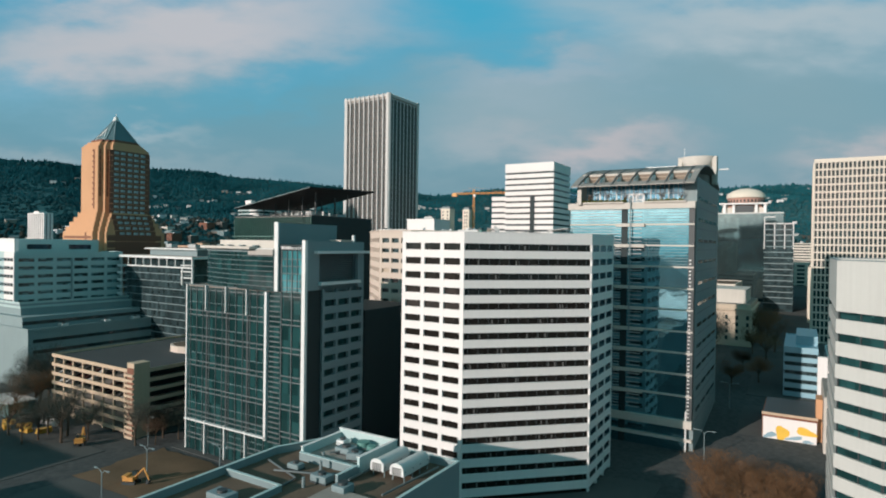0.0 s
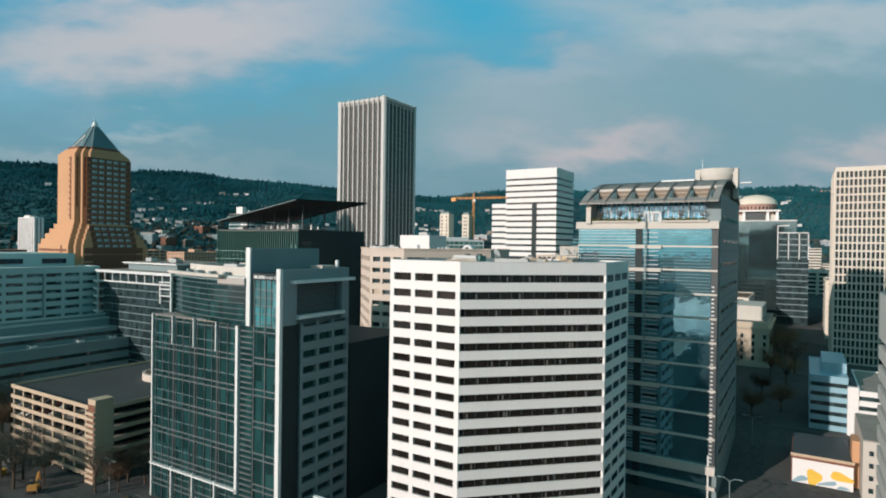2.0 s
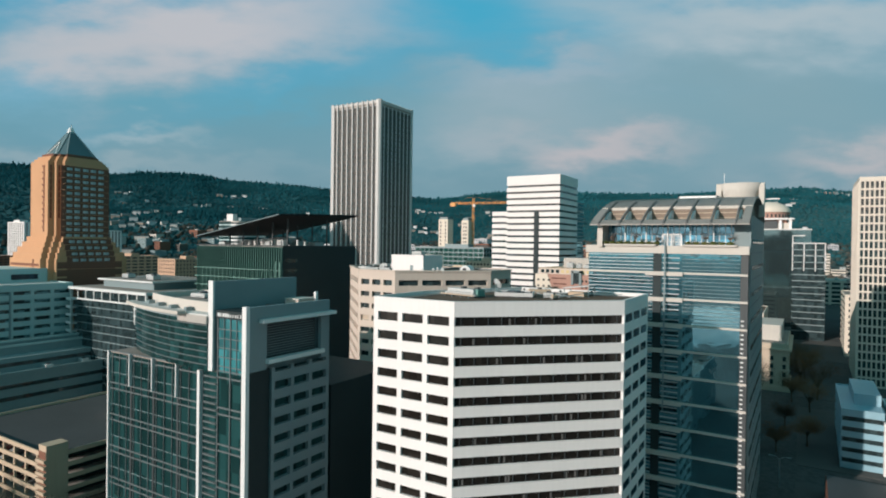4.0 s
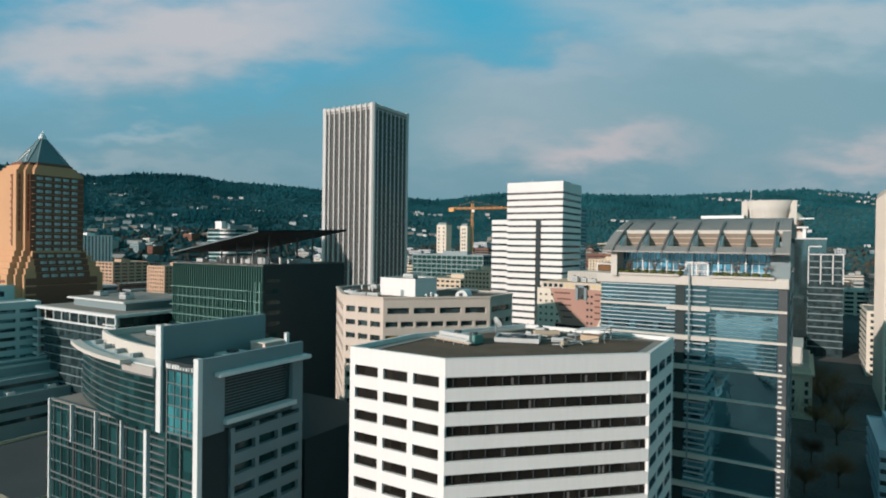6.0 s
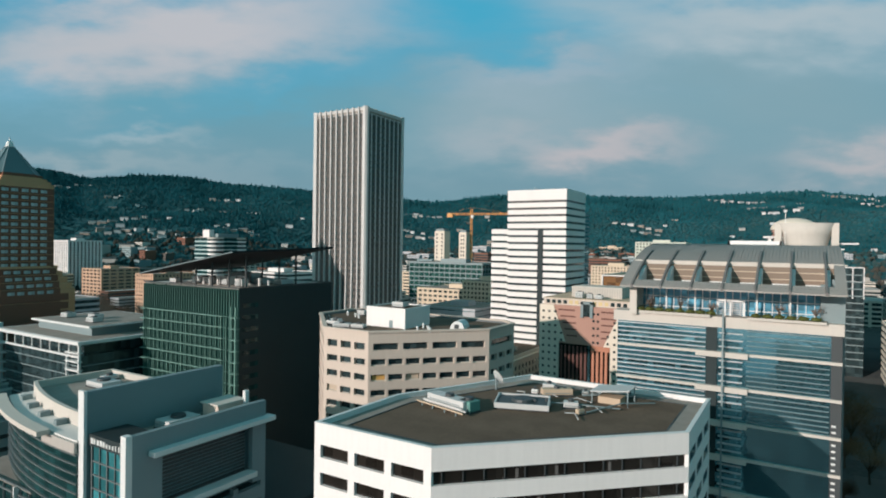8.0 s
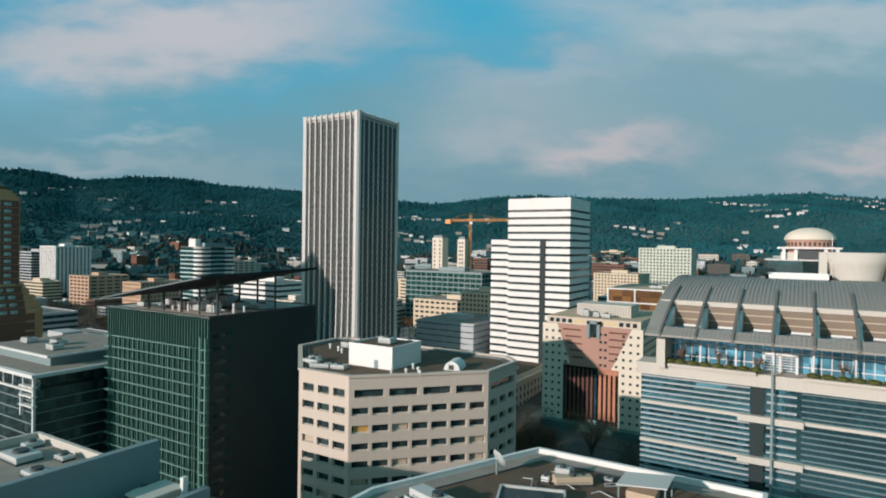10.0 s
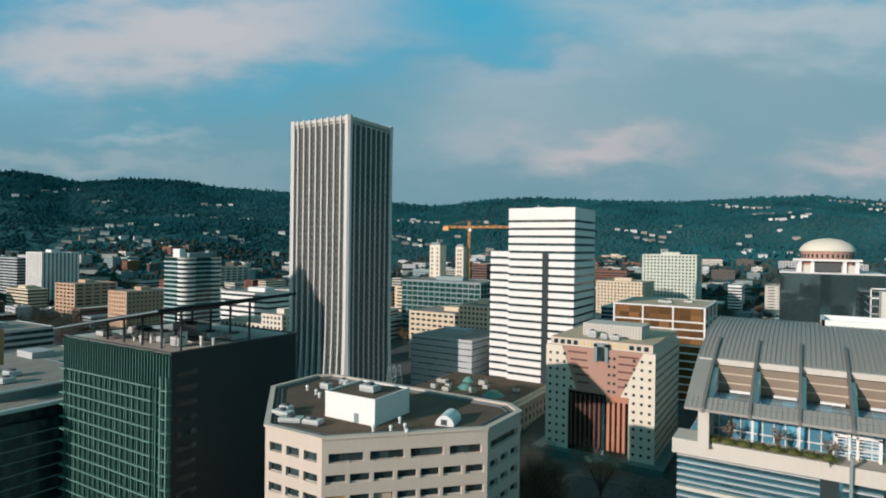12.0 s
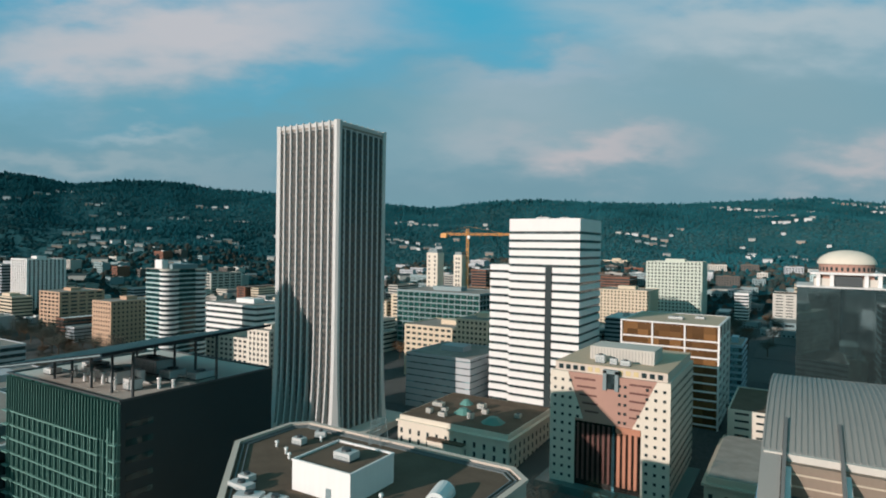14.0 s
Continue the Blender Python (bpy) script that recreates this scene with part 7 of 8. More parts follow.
NEAR = [
    # label, x0, x1, y0, y1, z1, floor, band, core, skin, bay, pier
    ("grey office slab with ribbon windows in shade", -279, -233, 440, 490, 44, 4, 3.3, GLASS_GREY, LILAC, 0, 0),
    ("sand coloured office block with stepped front", -322, -250, 500, 545, 52, 4, 2.2, GLASS, SAND, 5, 1.6),
    ("sand coloured hotel block with narrow windows", -275, -250, 496, 540, 60, 3.6, 1.8, GLASS, SAND, 3.4, 1.5),
    ("green glass office building with white top slab", -372, -290, 560, 610, 72, 4.4, 1.0, GLASS_GREEN, PALE, 6, 0.4),
    ("white banded office building beside a tall tower", -487, -427, 450, 492, 62, 4.6, 2.6, GLASS, WHITE, 0, 0),
    ("cream apartment block with square windows", -376, -356, 398, 425, 55, 3.4, 1.6, GLASS, WARM_WHITE, 4, 1.8),
    ("cream apartment block with ribbon windows", -449, -402, 421, 440, 43, 3.6, 1.8, GLASS, WARM_WHITE, 5, 2.0),
    ("salmon office block with square windows", -652, -620, 447, 500, 54, 4.2, 2.2, GLASS, SALMON, 4.6, 2.4),
    ("salmon office block with ribbon windows", -806, -762, 471, 520, 54, 4.2, 2.2, GLASS, SALMON, 9, 2.5),
    ("white apartment tower with upright fins", -908, -868, 485, 530, 88, 3.4, 0.6, GLASS, WHITE, 5, 2.4),
    ("white apartment slab with upright fins near the hills", -1038, -988, 455, 468, 99, 3.6, 0.7, GLASS, WHITE, 6, 3.0),
    ("teal shaded office block near the hills", -985, -920, 480, 530, 80, 3.8, 1.6, GLASS, LILAC, 0, 0),
    ("low cream wing in front of a tower", -905, -850, 462, 484, 44, 4, 2.2, GLASS, SAND, 0, 0),
    ("pale mint apartment tower with square windows", -230, -166, 886, 930, 96, 4.0, 1.9, GLASS, MINT, 4.2, 2.0),
    ("sand apartment block with square windows", -259, -204, 787, 830, 66, 3.6, 1.8, GLASS, SAND, 4, 2),
    ("beige slab tower near the hills", -400, -352, 1288, 1330, 88, 3.8, 1.8, GLASS, SAND, 4, 1.6),
    ("pale blue rooftop tower behind banded tower", -250, -228, 640, 680, 122, 4, 1.6, GLASS_BLUE, PALE, 0, 0),
    ("pale blue office block beside framed block", -108, -97, 540, 580, 52, 4, 1.4, GLASS_BLUE, BLUE_PANEL, 0, 0),
    ("white banded office block in shade", -345, -330, 255, 300, 34, 4, 2, GLASS, PALE_STONE, 0, 0),
    ("grey banded office block in shade", -440, -392, 250, 300, 40, 4, 1.8, GLASS, LILAC, 0, 0),
    ("teal shaded office block with ledges", -520, -470, 260, 310, 48, 4, 1.8, GLASS, LILAC, 0, 0),
    ("cream office block with dark top", 62, 120, 560, 610, 80, 4, 1.6, GLASS, STONE, 4, 1),
    ("black glass office block", 8, 60, 515, 560, 66, 4, 0.5, GLASS_BLACK, DARK_METAL, 0, 0),
    ("cream hotel block with square windows", 3, 56, 461, 508, 48, 3.5, 1.8, GLASS, CREAM_PALE, 4, 1.8),
]
taken = [(-100, -47, 135, 190), (-178, -118, 120, 186), (-76, -26, 200, 272), (-180, -110, 198, 270), (-268, -195, 203, 262), (-332, -260, 362, 422), (-396, -346, 186, 236), (-234, -163, 445, 497), (2, 54, 388, 438), (-166, -104, 374, 445), (-159, -102, 480, 542), (-71, -4, 500, 608), (-256, -194, 118, 184), (-422, -298, 130, 198), (-329, -261, 188, 240), (4, 62, 138, 188), (-100, -58, 18, 108), (-13, 24, 226, 264), (-8, 42, 282, 332), (-98, -20, 364, 426), (-245, -178, 374, 438), (-464, -430, 375, 416), (-390, -285, 625, 650)]
for label, x0, x1, y0, y1, z1, floor, band, core, skin, bay, pier in NEAR:
    low = land_z((x0 + x1) / 2, y0) - 2
    b = simple("apartment_building" if "apartment" in label else "office_building", label, x0, x1, y0, y1, z1, floor, band, core, skin, z0=low, top=1.6, bay=bay, pier=pier, walls=(0, 1) if bay else None)
    taken.append((x0 - 2, x1 + 2, y0 - 2, y1 + 2))
    cx, cy = (x0 + x1) / 2, (y0 + y1) / 2
    part("plant_room", boxes((cx - (x1 - x0) * 0.2, cx + (x1 - x0) * 0.15, cy - 5, cy + 6, z1 - 0.5, z1 + 3)), skin, b)

rng = random.Random(21)
SKINS = [(SAND, 3), (SALMON, 2), (STONE, 3), (LILAC, 3), (WARM_WHITE, 3), (BRICK_DARK, 2), (PALE, 2), (WHITE, 2), (CONCRETE, 2)]
ROOFS = [GREY_ROOF, WHITE_ROOF, BROWN_ROOF, GREY_ROOF, CONCRETE]
WORDS = {"sand_precast": "sand coloured", "salmon_brick": "salmon brick", "pale_stone": "pale stone", "cool_grey_precast": "cool grey", "warm_white_precast": "cream", "brown_brick": "brown brick", "pale_metal_panel": "pale panelled", "white_precast": "white", "concrete": "bare concrete"}


def free_spot(x0, x1, y0, y1):
    return all(x1 < a or x0 > b or y1 < c or y0 > d for a, b, c, d in taken)


taken += [(-22, 3, 436, 500), (-22, 3, 335, 385), (-725, -475, 330, 440), (-152, -84, 690, 800)]
PARKS = [(i, 2) for i in (0, 1)]
for j in range(0, 13):
    for i in range(-3, 15):
        bx0, bx1, by0, by1 = block(i, j)
        if (i, j) in PARKS or j < 2 and i < 3:
            continue
        turn = math.degrees(math.atan2(-(bx0 + bx1) / 2 - 40, by0 - 40))
        if not -16 < turn < 78:
            continue
        dist = math.hypot((bx0 + bx1) / 2 + 40, by0)
        split = rng.choice((1, 2, 2, 3)) if dist > 500 else rng.choice((1, 1, 2))
        for s in range(split):
            if rng.random() < (0.08 if dist < 700 else 0.14):
                continue
            x0 = bx0 + (bx1 - bx0) * s / split + rng.uniform(0, 3)
            x1 = bx0 + (bx1 - bx0) * (s + 1) / split - rng.uniform(0.5, 4)
            y0 = by0 + rng.uniform(0, 14)
            y1 = by1 - rng.uniform(0, 16)
            if not free_spot(x0, x1, y0, y1) or math.hypot(x0, y0) > 1080:
                continue
            tall = rng.choice((8, 11, 12, 15, 16, 20, 24)) if dist < 600 else rng.choice((7, 9, 10, 12, 14, 18, 22, 30))
            if 100 < y0 < 280:
                tall = min(tall, 14)
            g = land_z((x0 + x1) / 2, (y0 + y1) / 2)
            skin = rng.choices([a for a, _ in SKINS], [w for _, w in SKINS])[0]
            label = WORDS[skin.name] + rng.choice((" city block with flat roof", " commercial block with flat roof", " office block with flat roof"))
            taken.append((x0, x1, y0, y1))
            simple("city_block", label, x0, x1, y0, y1, g + tall, rng.choice((3.4, 3.7, 4.0)), rng.choice((1.6, 2.0, 2.3)), GLASS, skin, "downtown blocks", z0=g - 3, top=rng.choice((1.2, 2.0, 2.6)), roof=rng.choice(ROOFS), bay=rng.choice((0, 0, 7, 9) if dist < 700 else (0, 0, 0, 12)), pier=rng.choice((1.8, 2.4, 3.0)), walls=(0, 1))
            if rng.random() < (0.7 if dist < 700 else 0.25):
                vent_unit((x0 + x1) / 2 + rng.uniform(-4, 4), (y0 + y1) / 2 + rng.uniform(-6, 6), g + tall - 0.45, rng.uniform(3, 7), rng.uniform(3, 6), rng.uniform(1.5, 3.5))

# ---- small buildings and houses climbing the hills ----
HOUSE_SKINS = [surface("house_" + n_, c, 0.85, vary=0.1) for n_, c in (("white", (0.58, 0.60, 0.60)), ("cream", (0.48, 0.48, 0.45)), ("grey", (0.24, 0.31, 0.32)), ("tan", (0.30, 0.26, 0.22)))]
HOUSE_ROOF = surface("house_shingle", (0.05, 0.075, 0.08), 0.9, vary=0.3)
HOUSE_PALE = surface("house_pale_shingle", (0.20, 0.25, 0.26), 0.85, vary=0.3)


def house_meshes(w, d, h, wallmat, roofmat):
    wall = boxes((-w / 2, w / 2, -d / 2, d / 2, -6, h))
    roof = bmesh.new()
    v = [roof.verts.new(c) for c in ((-w / 2 - 0.5, -d / 2 - 0.5, h), (w / 2 + 0.5, -d / 2 - 0.5, h), (w / 2 + 0.5, d / 2 + 0.5, h), (-w / 2 - 0.5, d / 2 + 0.5, h), (-w / 2 - 0.5, 0, h + d * 0.3), (w / 2 + 0.5, 0, h + d * 0.3))]
    for f in ((0, 1, 5, 4), (2, 3, 4, 5), (0, 4, 3), (1, 2, 5), (3, 2, 1, 0)):
        roof.faces.new([v[q] for q in f])
    glass = boxes(*[(x, x + w * 0.16, -d / 2 - 0.05, -d / 2 + 0.1, z, z + 1.5) for z in ((0.9, 3.7) if h > 5 else (0.9,)) for x in (-w * 0.42, -w * 0.1, w * 0.24)])
    return link("wall", wall, wallmat), link("roof", roof, roofmat), link("window", glass, GLASS)


KINDS = [house_meshes(w, d, h, m, r) for (w, d, h), m, r in zip(((9, 6, 3), (13, 7, 3), (12, 6, 2.8), (17, 7, 3), (15, 7, 3.6), (24, 11, 7)), HOUSE_SKINS + HOUSE_SKINS[:2], (HOUSE_ROOF, HOUSE_PALE, HOUSE_ROOF, HOUSE_PALE, HOUSE_PALE, HOUSE_ROOF))]
# bearing and distance of each hamlet, and its number of houses
HAMLETS = ((64.5, 1910, 2), (62.8, 2010, 2), (61.5, 2100, 3), (59.3, 1930, 3), (57.3, 1810, 2), (53.2, 1770, 3), (51.2, 1910, 3), (50.2, 1940, 3), (49.5, 1760, 5), (48.1, 1760, 2), (58.6, 1480, 6), (59.9, 1390, 5), (57.8, 1360, 5), (56.2, 1340, 5), (55.1, 1290, 3), (50.8, 1430, 2), (49.2, 1390, 3), (34.6, 1880, 4), (32.8, 1850, 5), (34.7, 1590, 5), (33.2, 1510, 5), (7.7, 2140, 3), (6.5, 2090, 3), (4.9, 2080, 4), (4.1, 1910, 6), (3.0, 1800, 6), (1.3, 2030, 3), (-0.9, 2250, 4), (-2.4, 2230, 6), (-3.2, 2140, 4), (14.6, 1640, 5), (13.6, 1560, 4), (3.5, 1460, 5))


def rooted(name, me, m, label, category, group):
    """A thing whose own mesh is its body; further parts hang under it."""
    ob = new(name, me)
    ob.matrix_basis = m
    home[ob.name] = m.copy()
    return tagged(ob, label, category, group)


def hill_house(az, r, rng):
    x, y = -r * math.sin(radians(az)), r * math.cos(radians(az))
    z = land_z(x, y)
    w, f, _ = rng.choice(KINDS[:5] if r > 1250 else KINDS)
    m = pose(x, y, z + (2.4 if r > 1300 else 0.8), 0, 0, az + rng.uniform(-25, 25)) @ Matrix.Diagonal((1, 1, rng.uniform(0.8, 1.15), 1))
    t = rooted("house", w, m, rng.choice(("pale gabled house among hillside trees", "light house with pitched roof on wooded hill")), "house", "hillside houses")
    hang("roof", f, t, m)



rng = random.Random(33)
for az, r, count in HAMLETS:
    for q in range(count):
        hill_house(az + (q - count / 2 + rng.uniform(-0.3, 0.3)) * 1100 / r * 0.95, r + rng.uniform(-18, 18), rng)
for _ in range(110):
    hill_house(rng.uniform(-9, 68), rng.triangular(960, 1900, 1200), rng)


# small buildings crowded at the foot of the hills
def small_building(x, y, w, d, h, turn, wallmat, roofmat, words):
    """Walls with a parapet round a sunk flat roof, and a row of windows on each storey."""
    m = pose(x, y, land_z(x, y) - 1, 0, 0, turn)
    plan = rect(-w / 2, w / 2, -d / 2, d / 2)
    bm = ring(plan, inset(plan, 0.5), h, h + 0.9)
    box(bm, -w / 2, w / 2, -d / 2, d / 2, -4, h)
    t = rooted("small_building", link("small_building", bm, wallmat), m, words, "building", "foothill buildings")
    hang("roof", link("roof", boxes((-w / 2 + 0.5, w / 2 - 0.5, -d / 2 + 0.5, d / 2 - 0.5, h, h + 0.3), (-w * 0.2, w * 0.1, -2, 2, h + 0.3, h + 2.2)), roofmat), t, m)
    rows_ = []
    for z in [1.6 + 3.5 * i for i in range(max(1, int((h - 1) / 3.5)))]:
        n_ = max(2, int(w / 3.6))
        rows_ += [(-w / 2 + w * (i + 0.25) / n_, -w / 2 + w * (i + 0.75) / n_, -d / 2 - 0.06, -d / 2 + 0.1, z, z + 1.6) for i in range(n_)]
    tagged(hang("window", link("window", boxes(*rows_), GLASS), t, m), kind="stuff")


rng = random.Random(64)
# cool, dull skins chosen to put distance haze into the wall colours
PLAIN = [(LILAC, "cool grey"), (STONE, "pale stone"), (PALE, "blue grey"), (PALE_STONE, "cool white"), (BRICK_DARK, "brown brick"), (CONCRETE, "bare concrete"), (LILAC, "cool grey"), (PODIUM, "grey green"), (TAUPE, "taupe")]
placed = 0
while placed < 150:
    az, r = rng.uniform(-6, 66), rng.triangular(640, 1330, 980)
    x, y = -r * math.sin(radians(az)), r * math.cos(radians(az))
    if not free_spot(x - 16, x + 16, y - 12, y + 12):
        continue
    skin, words = rng.choice(PLAIN)
    small_building(x, y, rng.uniform(14, 34), rng.uniform(10, 20), rng.choice((5, 7, 8, 10, 12, 15)), rng.uniform(-12, 12), skin, rng.choice(ROOFS), words + " low building among trees")
    taken.append((x - 17, x + 17, y - 10, y + 10))
    placed += 1

# ---- unseen river-side blocks added behind the viewpoint; their long shadows cover the near streets ----
for x0, x1, y0, y1, z1, words in ((-420, -330, -60, 0, 20, "unseen low brick block added to shade the streets"), (-310, -230, -50, 12, 17, "unseen low block added to shade the near streets"), (-215, -120, -62, 8, 14, "unseen low block added for its long shadow"), (-52, 10, -150, -90, 22, "unseen cream block added for its long shadow"), (30, 95, -130, -70, 26, "unseen block added behind the viewpoint for its shadow")):
    simple("shadow_block", words, x0, x1, y0, y1, z1, 4.5, 2.6, GLASS, (BRICK_DARK, STONE, CONCRETE, CREAM, LILAC)[x0 % 5], top=1.5)
# ---- woods on the hills ----
def conifer(bm, x, y, z, h, r, rng):
    tip = bm.verts.new((x + rng.uniform(-0.4, 0.4), y + rng.uniform(-0.4, 0.4), z + h))
    last = None
    for k_, (f, s) in enumerate(((0.0, 1.0), (0.36, 0.74), (0.66, 0.44))):
        ring_ = []
        for i in range(6):
            a = 2 * math.pi * (i + 0.5 * k_) / 6 + rng.uniform(-0.25, 0.25)
            q = r * s * rng.uniform(0.7, 1.2)
            ring_.append(bm.verts.new((x + q * math.cos(a), y + q * math.sin(a), z + h * f + rng.uniform(-0.05, 0.05) * h)))
        top = tip if k_ == 2 else bm.verts.new((x, y, z + h * (f + 0.48)))
        for i in range(6):
            bm.faces.new((ring_[i], ring_[(i + 1) % 6], top))


def lump(bm, x, y, z, r, h, rng):
    ring0 = [bm.verts.new((x + r * rng.uniform(0.8, 1.25) * math.cos(a), y + r * rng.uniform(0.8, 1.25) * math.sin(a), z - rng.uniform(0.2, 1.2))) for a in np.linspace(0, 2 * math.pi, 6, endpoint=False)]
    ring1 = [bm.verts.new((x + 0.62 * r * rng.uniform(0.7, 1.3) * math.cos(a + 0.5), y + 0.62 * r * rng.uniform(0.7, 1.3) * math.sin(a + 0.5), z + h * rng.uniform(0.65, 0.92))) for a in np.linspace(0, 2 * math.pi, 6, endpoint=False)]
    top = bm.verts.new((x, y, z + h))
    low = bm.verts.new((x, y, z - 1))
    for i in range(6):
        j = (i + 1) % 6
        bm.faces.new((ring0[i], ring0[j], ring1[j]))
        bm.faces.new((ring0[i], ring1[j], ring1[i]))
        bm.faces.new((ring1[i], ring1[j], top))
        bm.faces.new((ring0[j], ring0[i], low))


def island_leaf(name, a, b, c):
    m = bpy.data.materials.new(name)
    m.use_nodes = True
    k = Nodes(m.node_tree)
    each = k.add("ShaderNodeNewGeometry").outputs["Random Per Island"]
    where = k.add("ShaderNodeTexCoord").outputs["Object"]
    grain = k.add("ShaderNodeTexNoise", {"Vector": where, "Scale": 0.45, "Detail": 6.0, "Roughness": 0.7})
    tint = k.ramp(each, [(0.0, a), (0.6, b), (1.0, c)])
    broad = k.add("ShaderNodeTexNoise", {"Vector": where, "Scale": 0.005, "Detail": 5.0, "Roughness": 0.65})
    value = k.math("MULTIPLY", k.math("MULTIPLY_ADD", grain.outputs[0], 0.3, 0.85), k.math("MULTIPLY_ADD", broad.outputs[0], 1.9, 0.05))
    tint = k.mix(1.0, tint, k.add("ShaderNodeCombineColor", {0: value, 1: value, 2: value}), "MULTIPLY")
    # crown normals bent up and sunward, flattening their shade as haze does
    lean = k.add("ShaderNodeVectorMath", {0: k.add("ShaderNodeNewGeometry").outputs["Normal"], 1: (0.45, 0.45, 0.45)}, operation="MULTIPLY")
    lean = k.add("ShaderNodeVectorMath", {0: lean.outputs[0], 1: (0.0, -0.25, 0.6)}, operation="ADD")
    lean = k.add("ShaderNodeVectorMath", {0: lean.outputs[0]}, operation="NORMALIZE")
    matt = k.add("ShaderNodeBsdfDiffuse", {"Color": tint, "Roughness": 1.0, "Normal": lean.outputs[0]})
    thin = k.add("ShaderNodeBsdfTranslucent", {"Color": tint, "Normal": lean.outputs[0]})
    k.add("ShaderNodeOutputMaterial", {0: k.add("ShaderNodeMixShader", {0: 0.5, 1: matt, 2: thin})})
    return m


# leaf colours lifted towards teal to carry the haze over the hills
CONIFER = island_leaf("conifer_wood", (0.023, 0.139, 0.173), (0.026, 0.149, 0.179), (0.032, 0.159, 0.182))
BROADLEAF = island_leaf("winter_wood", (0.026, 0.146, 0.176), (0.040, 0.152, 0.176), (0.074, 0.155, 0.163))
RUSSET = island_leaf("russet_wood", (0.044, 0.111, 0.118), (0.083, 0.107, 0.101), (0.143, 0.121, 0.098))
rng = random.Random(77)
firs, oaks, browns = bmesh.new(), bmesh.new(), bmesh.new()
for _ in range(56000):
    az, r = rng.uniform(-12, 76), math.sqrt(rng.uniform(930**2, 2480**2))
    x, y = -r * math.sin(radians(az)), r * math.cos(radians(az))
    z = land_z(x, y)
    fir = noise.noise(Vector((x / 260, y / 260, 5))) + (r - 1700) / 900 > rng.uniform(-0.35, 0.75)
    if fir:
        conifer(firs, x, y, z - 1, rng.uniform(5, 11), rng.uniform(3.2, 5.4), rng)
    elif r < 1330 and rng.random() < 0.55:
        lump(browns, x, y, z - 1, rng.uniform(3, 6), rng.uniform(4, 8), rng)
    elif r > 1150 or rng.random() < 0.5:
        lump(oaks, x, y, z - 1, rng.uniform(3, 6.5), rng.uniform(2.5, 4.5), rng)
for az10 in range(-120, 760, 2):
    az = az10 / 10
    for _ in range(3):
        r = 2300 + rng.uniform(-90, 60)
        a = radians(az + rng.uniform(-0.2, 0.2))
        x, y = -r * math.sin(a), r * math.cos(a)
        if rng.random() < 0.8:
            conifer(firs, x, y, land_z(x, y) - 2, rng.uniform(9, 19) * rng.uniform(0.7, 1.1), rng.uniform(4.5, 8), rng)
        else:
            lump(oaks, x, y, land_z(x, y) - 2, rng.uniform(6, 12), rng.uniform(9, 15), rng)
lone("conifer_wood", firs, CONIFER, "conifer woods covering the hills with haze in their colour", "woods", "stuff", smooth=True)
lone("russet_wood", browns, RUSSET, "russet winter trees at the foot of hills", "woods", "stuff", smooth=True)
lone("winter_wood", oaks, BROADLEAF, "winter trees on hills with haze in their colour", "woods", "stuff", smooth=True)

# ---- street and park trees: a few shapes, set many times ----
# darker twig copy, shade painted in for trees that stand in shadow
DUSK = surface("shaded_twig", (0.075, 0.082, 0.070), 0.95, vary=0.4, spec=0.1)
rng = random.Random(55)
SHAPES = []
for q in range(6):
    h = 11 + 1.5 * q
    trunk, crown = tree_meshes(h, h * 0.40, rng, 3000, 0.17)
    me = bpy.data.meshes.new("crown")
    crown.to_mesh(me)
    crown.free()
    me.materials.append((TWIG, RUST, DUSK)[q % 3])
    SHAPES.append((link("trunk", trunk, BARK), me))


def plant(x, y, label="bare winter street tree with brown twigs", z=None, size=1.0, rust=False, dusk=False):
    z = land_z(x, y) if z is None else z
    t = thing("tree", label, "tree", (x, y, z), "street trees")
    trunk, crown = SHAPES[rng.choice((1, 4))] if rust else SHAPES[rng.choice((2, 5, 2, 5, 0))] if dusk else rng.choice(SHAPES)
    m = pose(x, y, z, 0, 0, rng.uniform(0, 360)) @ Matrix.Diagonal((size, size, size * rng.uniform(0.85, 1.15), 1))
    hang("trunk", trunk, t, m)
    hang("crown", crown, t, m)


for i, j in PARKS:
    x0, x1, y0, y1 = block(i, j)
    for _ in range(32):
        plant(rng.uniform(x0, x1), rng.uniform(y0, y1), "tall bare park tree with brown twigs", size=rng.uniform(1.0, 1.5))
for _ in range(150):
    i, j = rng.randrange(-2, 11), rng.randrange(1, 10)
    x0, x1, y0, y1 = block(i, j)
    if rng.random() < 0.5:
        x, y = rng.uniform(x0, x1), rng.choice((y0 - 1, y1 + 1))
    else:
        x, y = rng.choice((x0 - 1, x1 + 1)), rng.uniform(y0, y1)
    if free_spot(x - 3, x + 3, y - 3, y + 3):
        plant(x, y, size=rng.uniform(0.8, 1.2))
for x, y, s in ((-222, 96, 0.8), (-236, 98, 0.9), (-248, 96, 0.9), (-258, 118, 0.9), (-262, 125, 1.0), (-268, 116, 1.0), (-275, 126, 1.2), (-283, 128, 1.2), (-246, 115, 0.7), (-190, 116, 0.8), (-184, 128, 0.9), (-24, 318, 1.0), (-21, 408, 1.0)):
    plant(x, y, "bare dark winter tree beside the street", size=s)
for x, y, s in ((-26, 290, 1.0), (-22, 352, 1.2), (-19, 372, 1.2), (-17, 395, 1.1), (-15, 340, 1.0), (-16, 300, 1.0), (-12, 360, 1.1)):
    plant(x, y, "russet winter street tree beside the kerb", size=s, rust=True)
rng3 = random.Random(12)
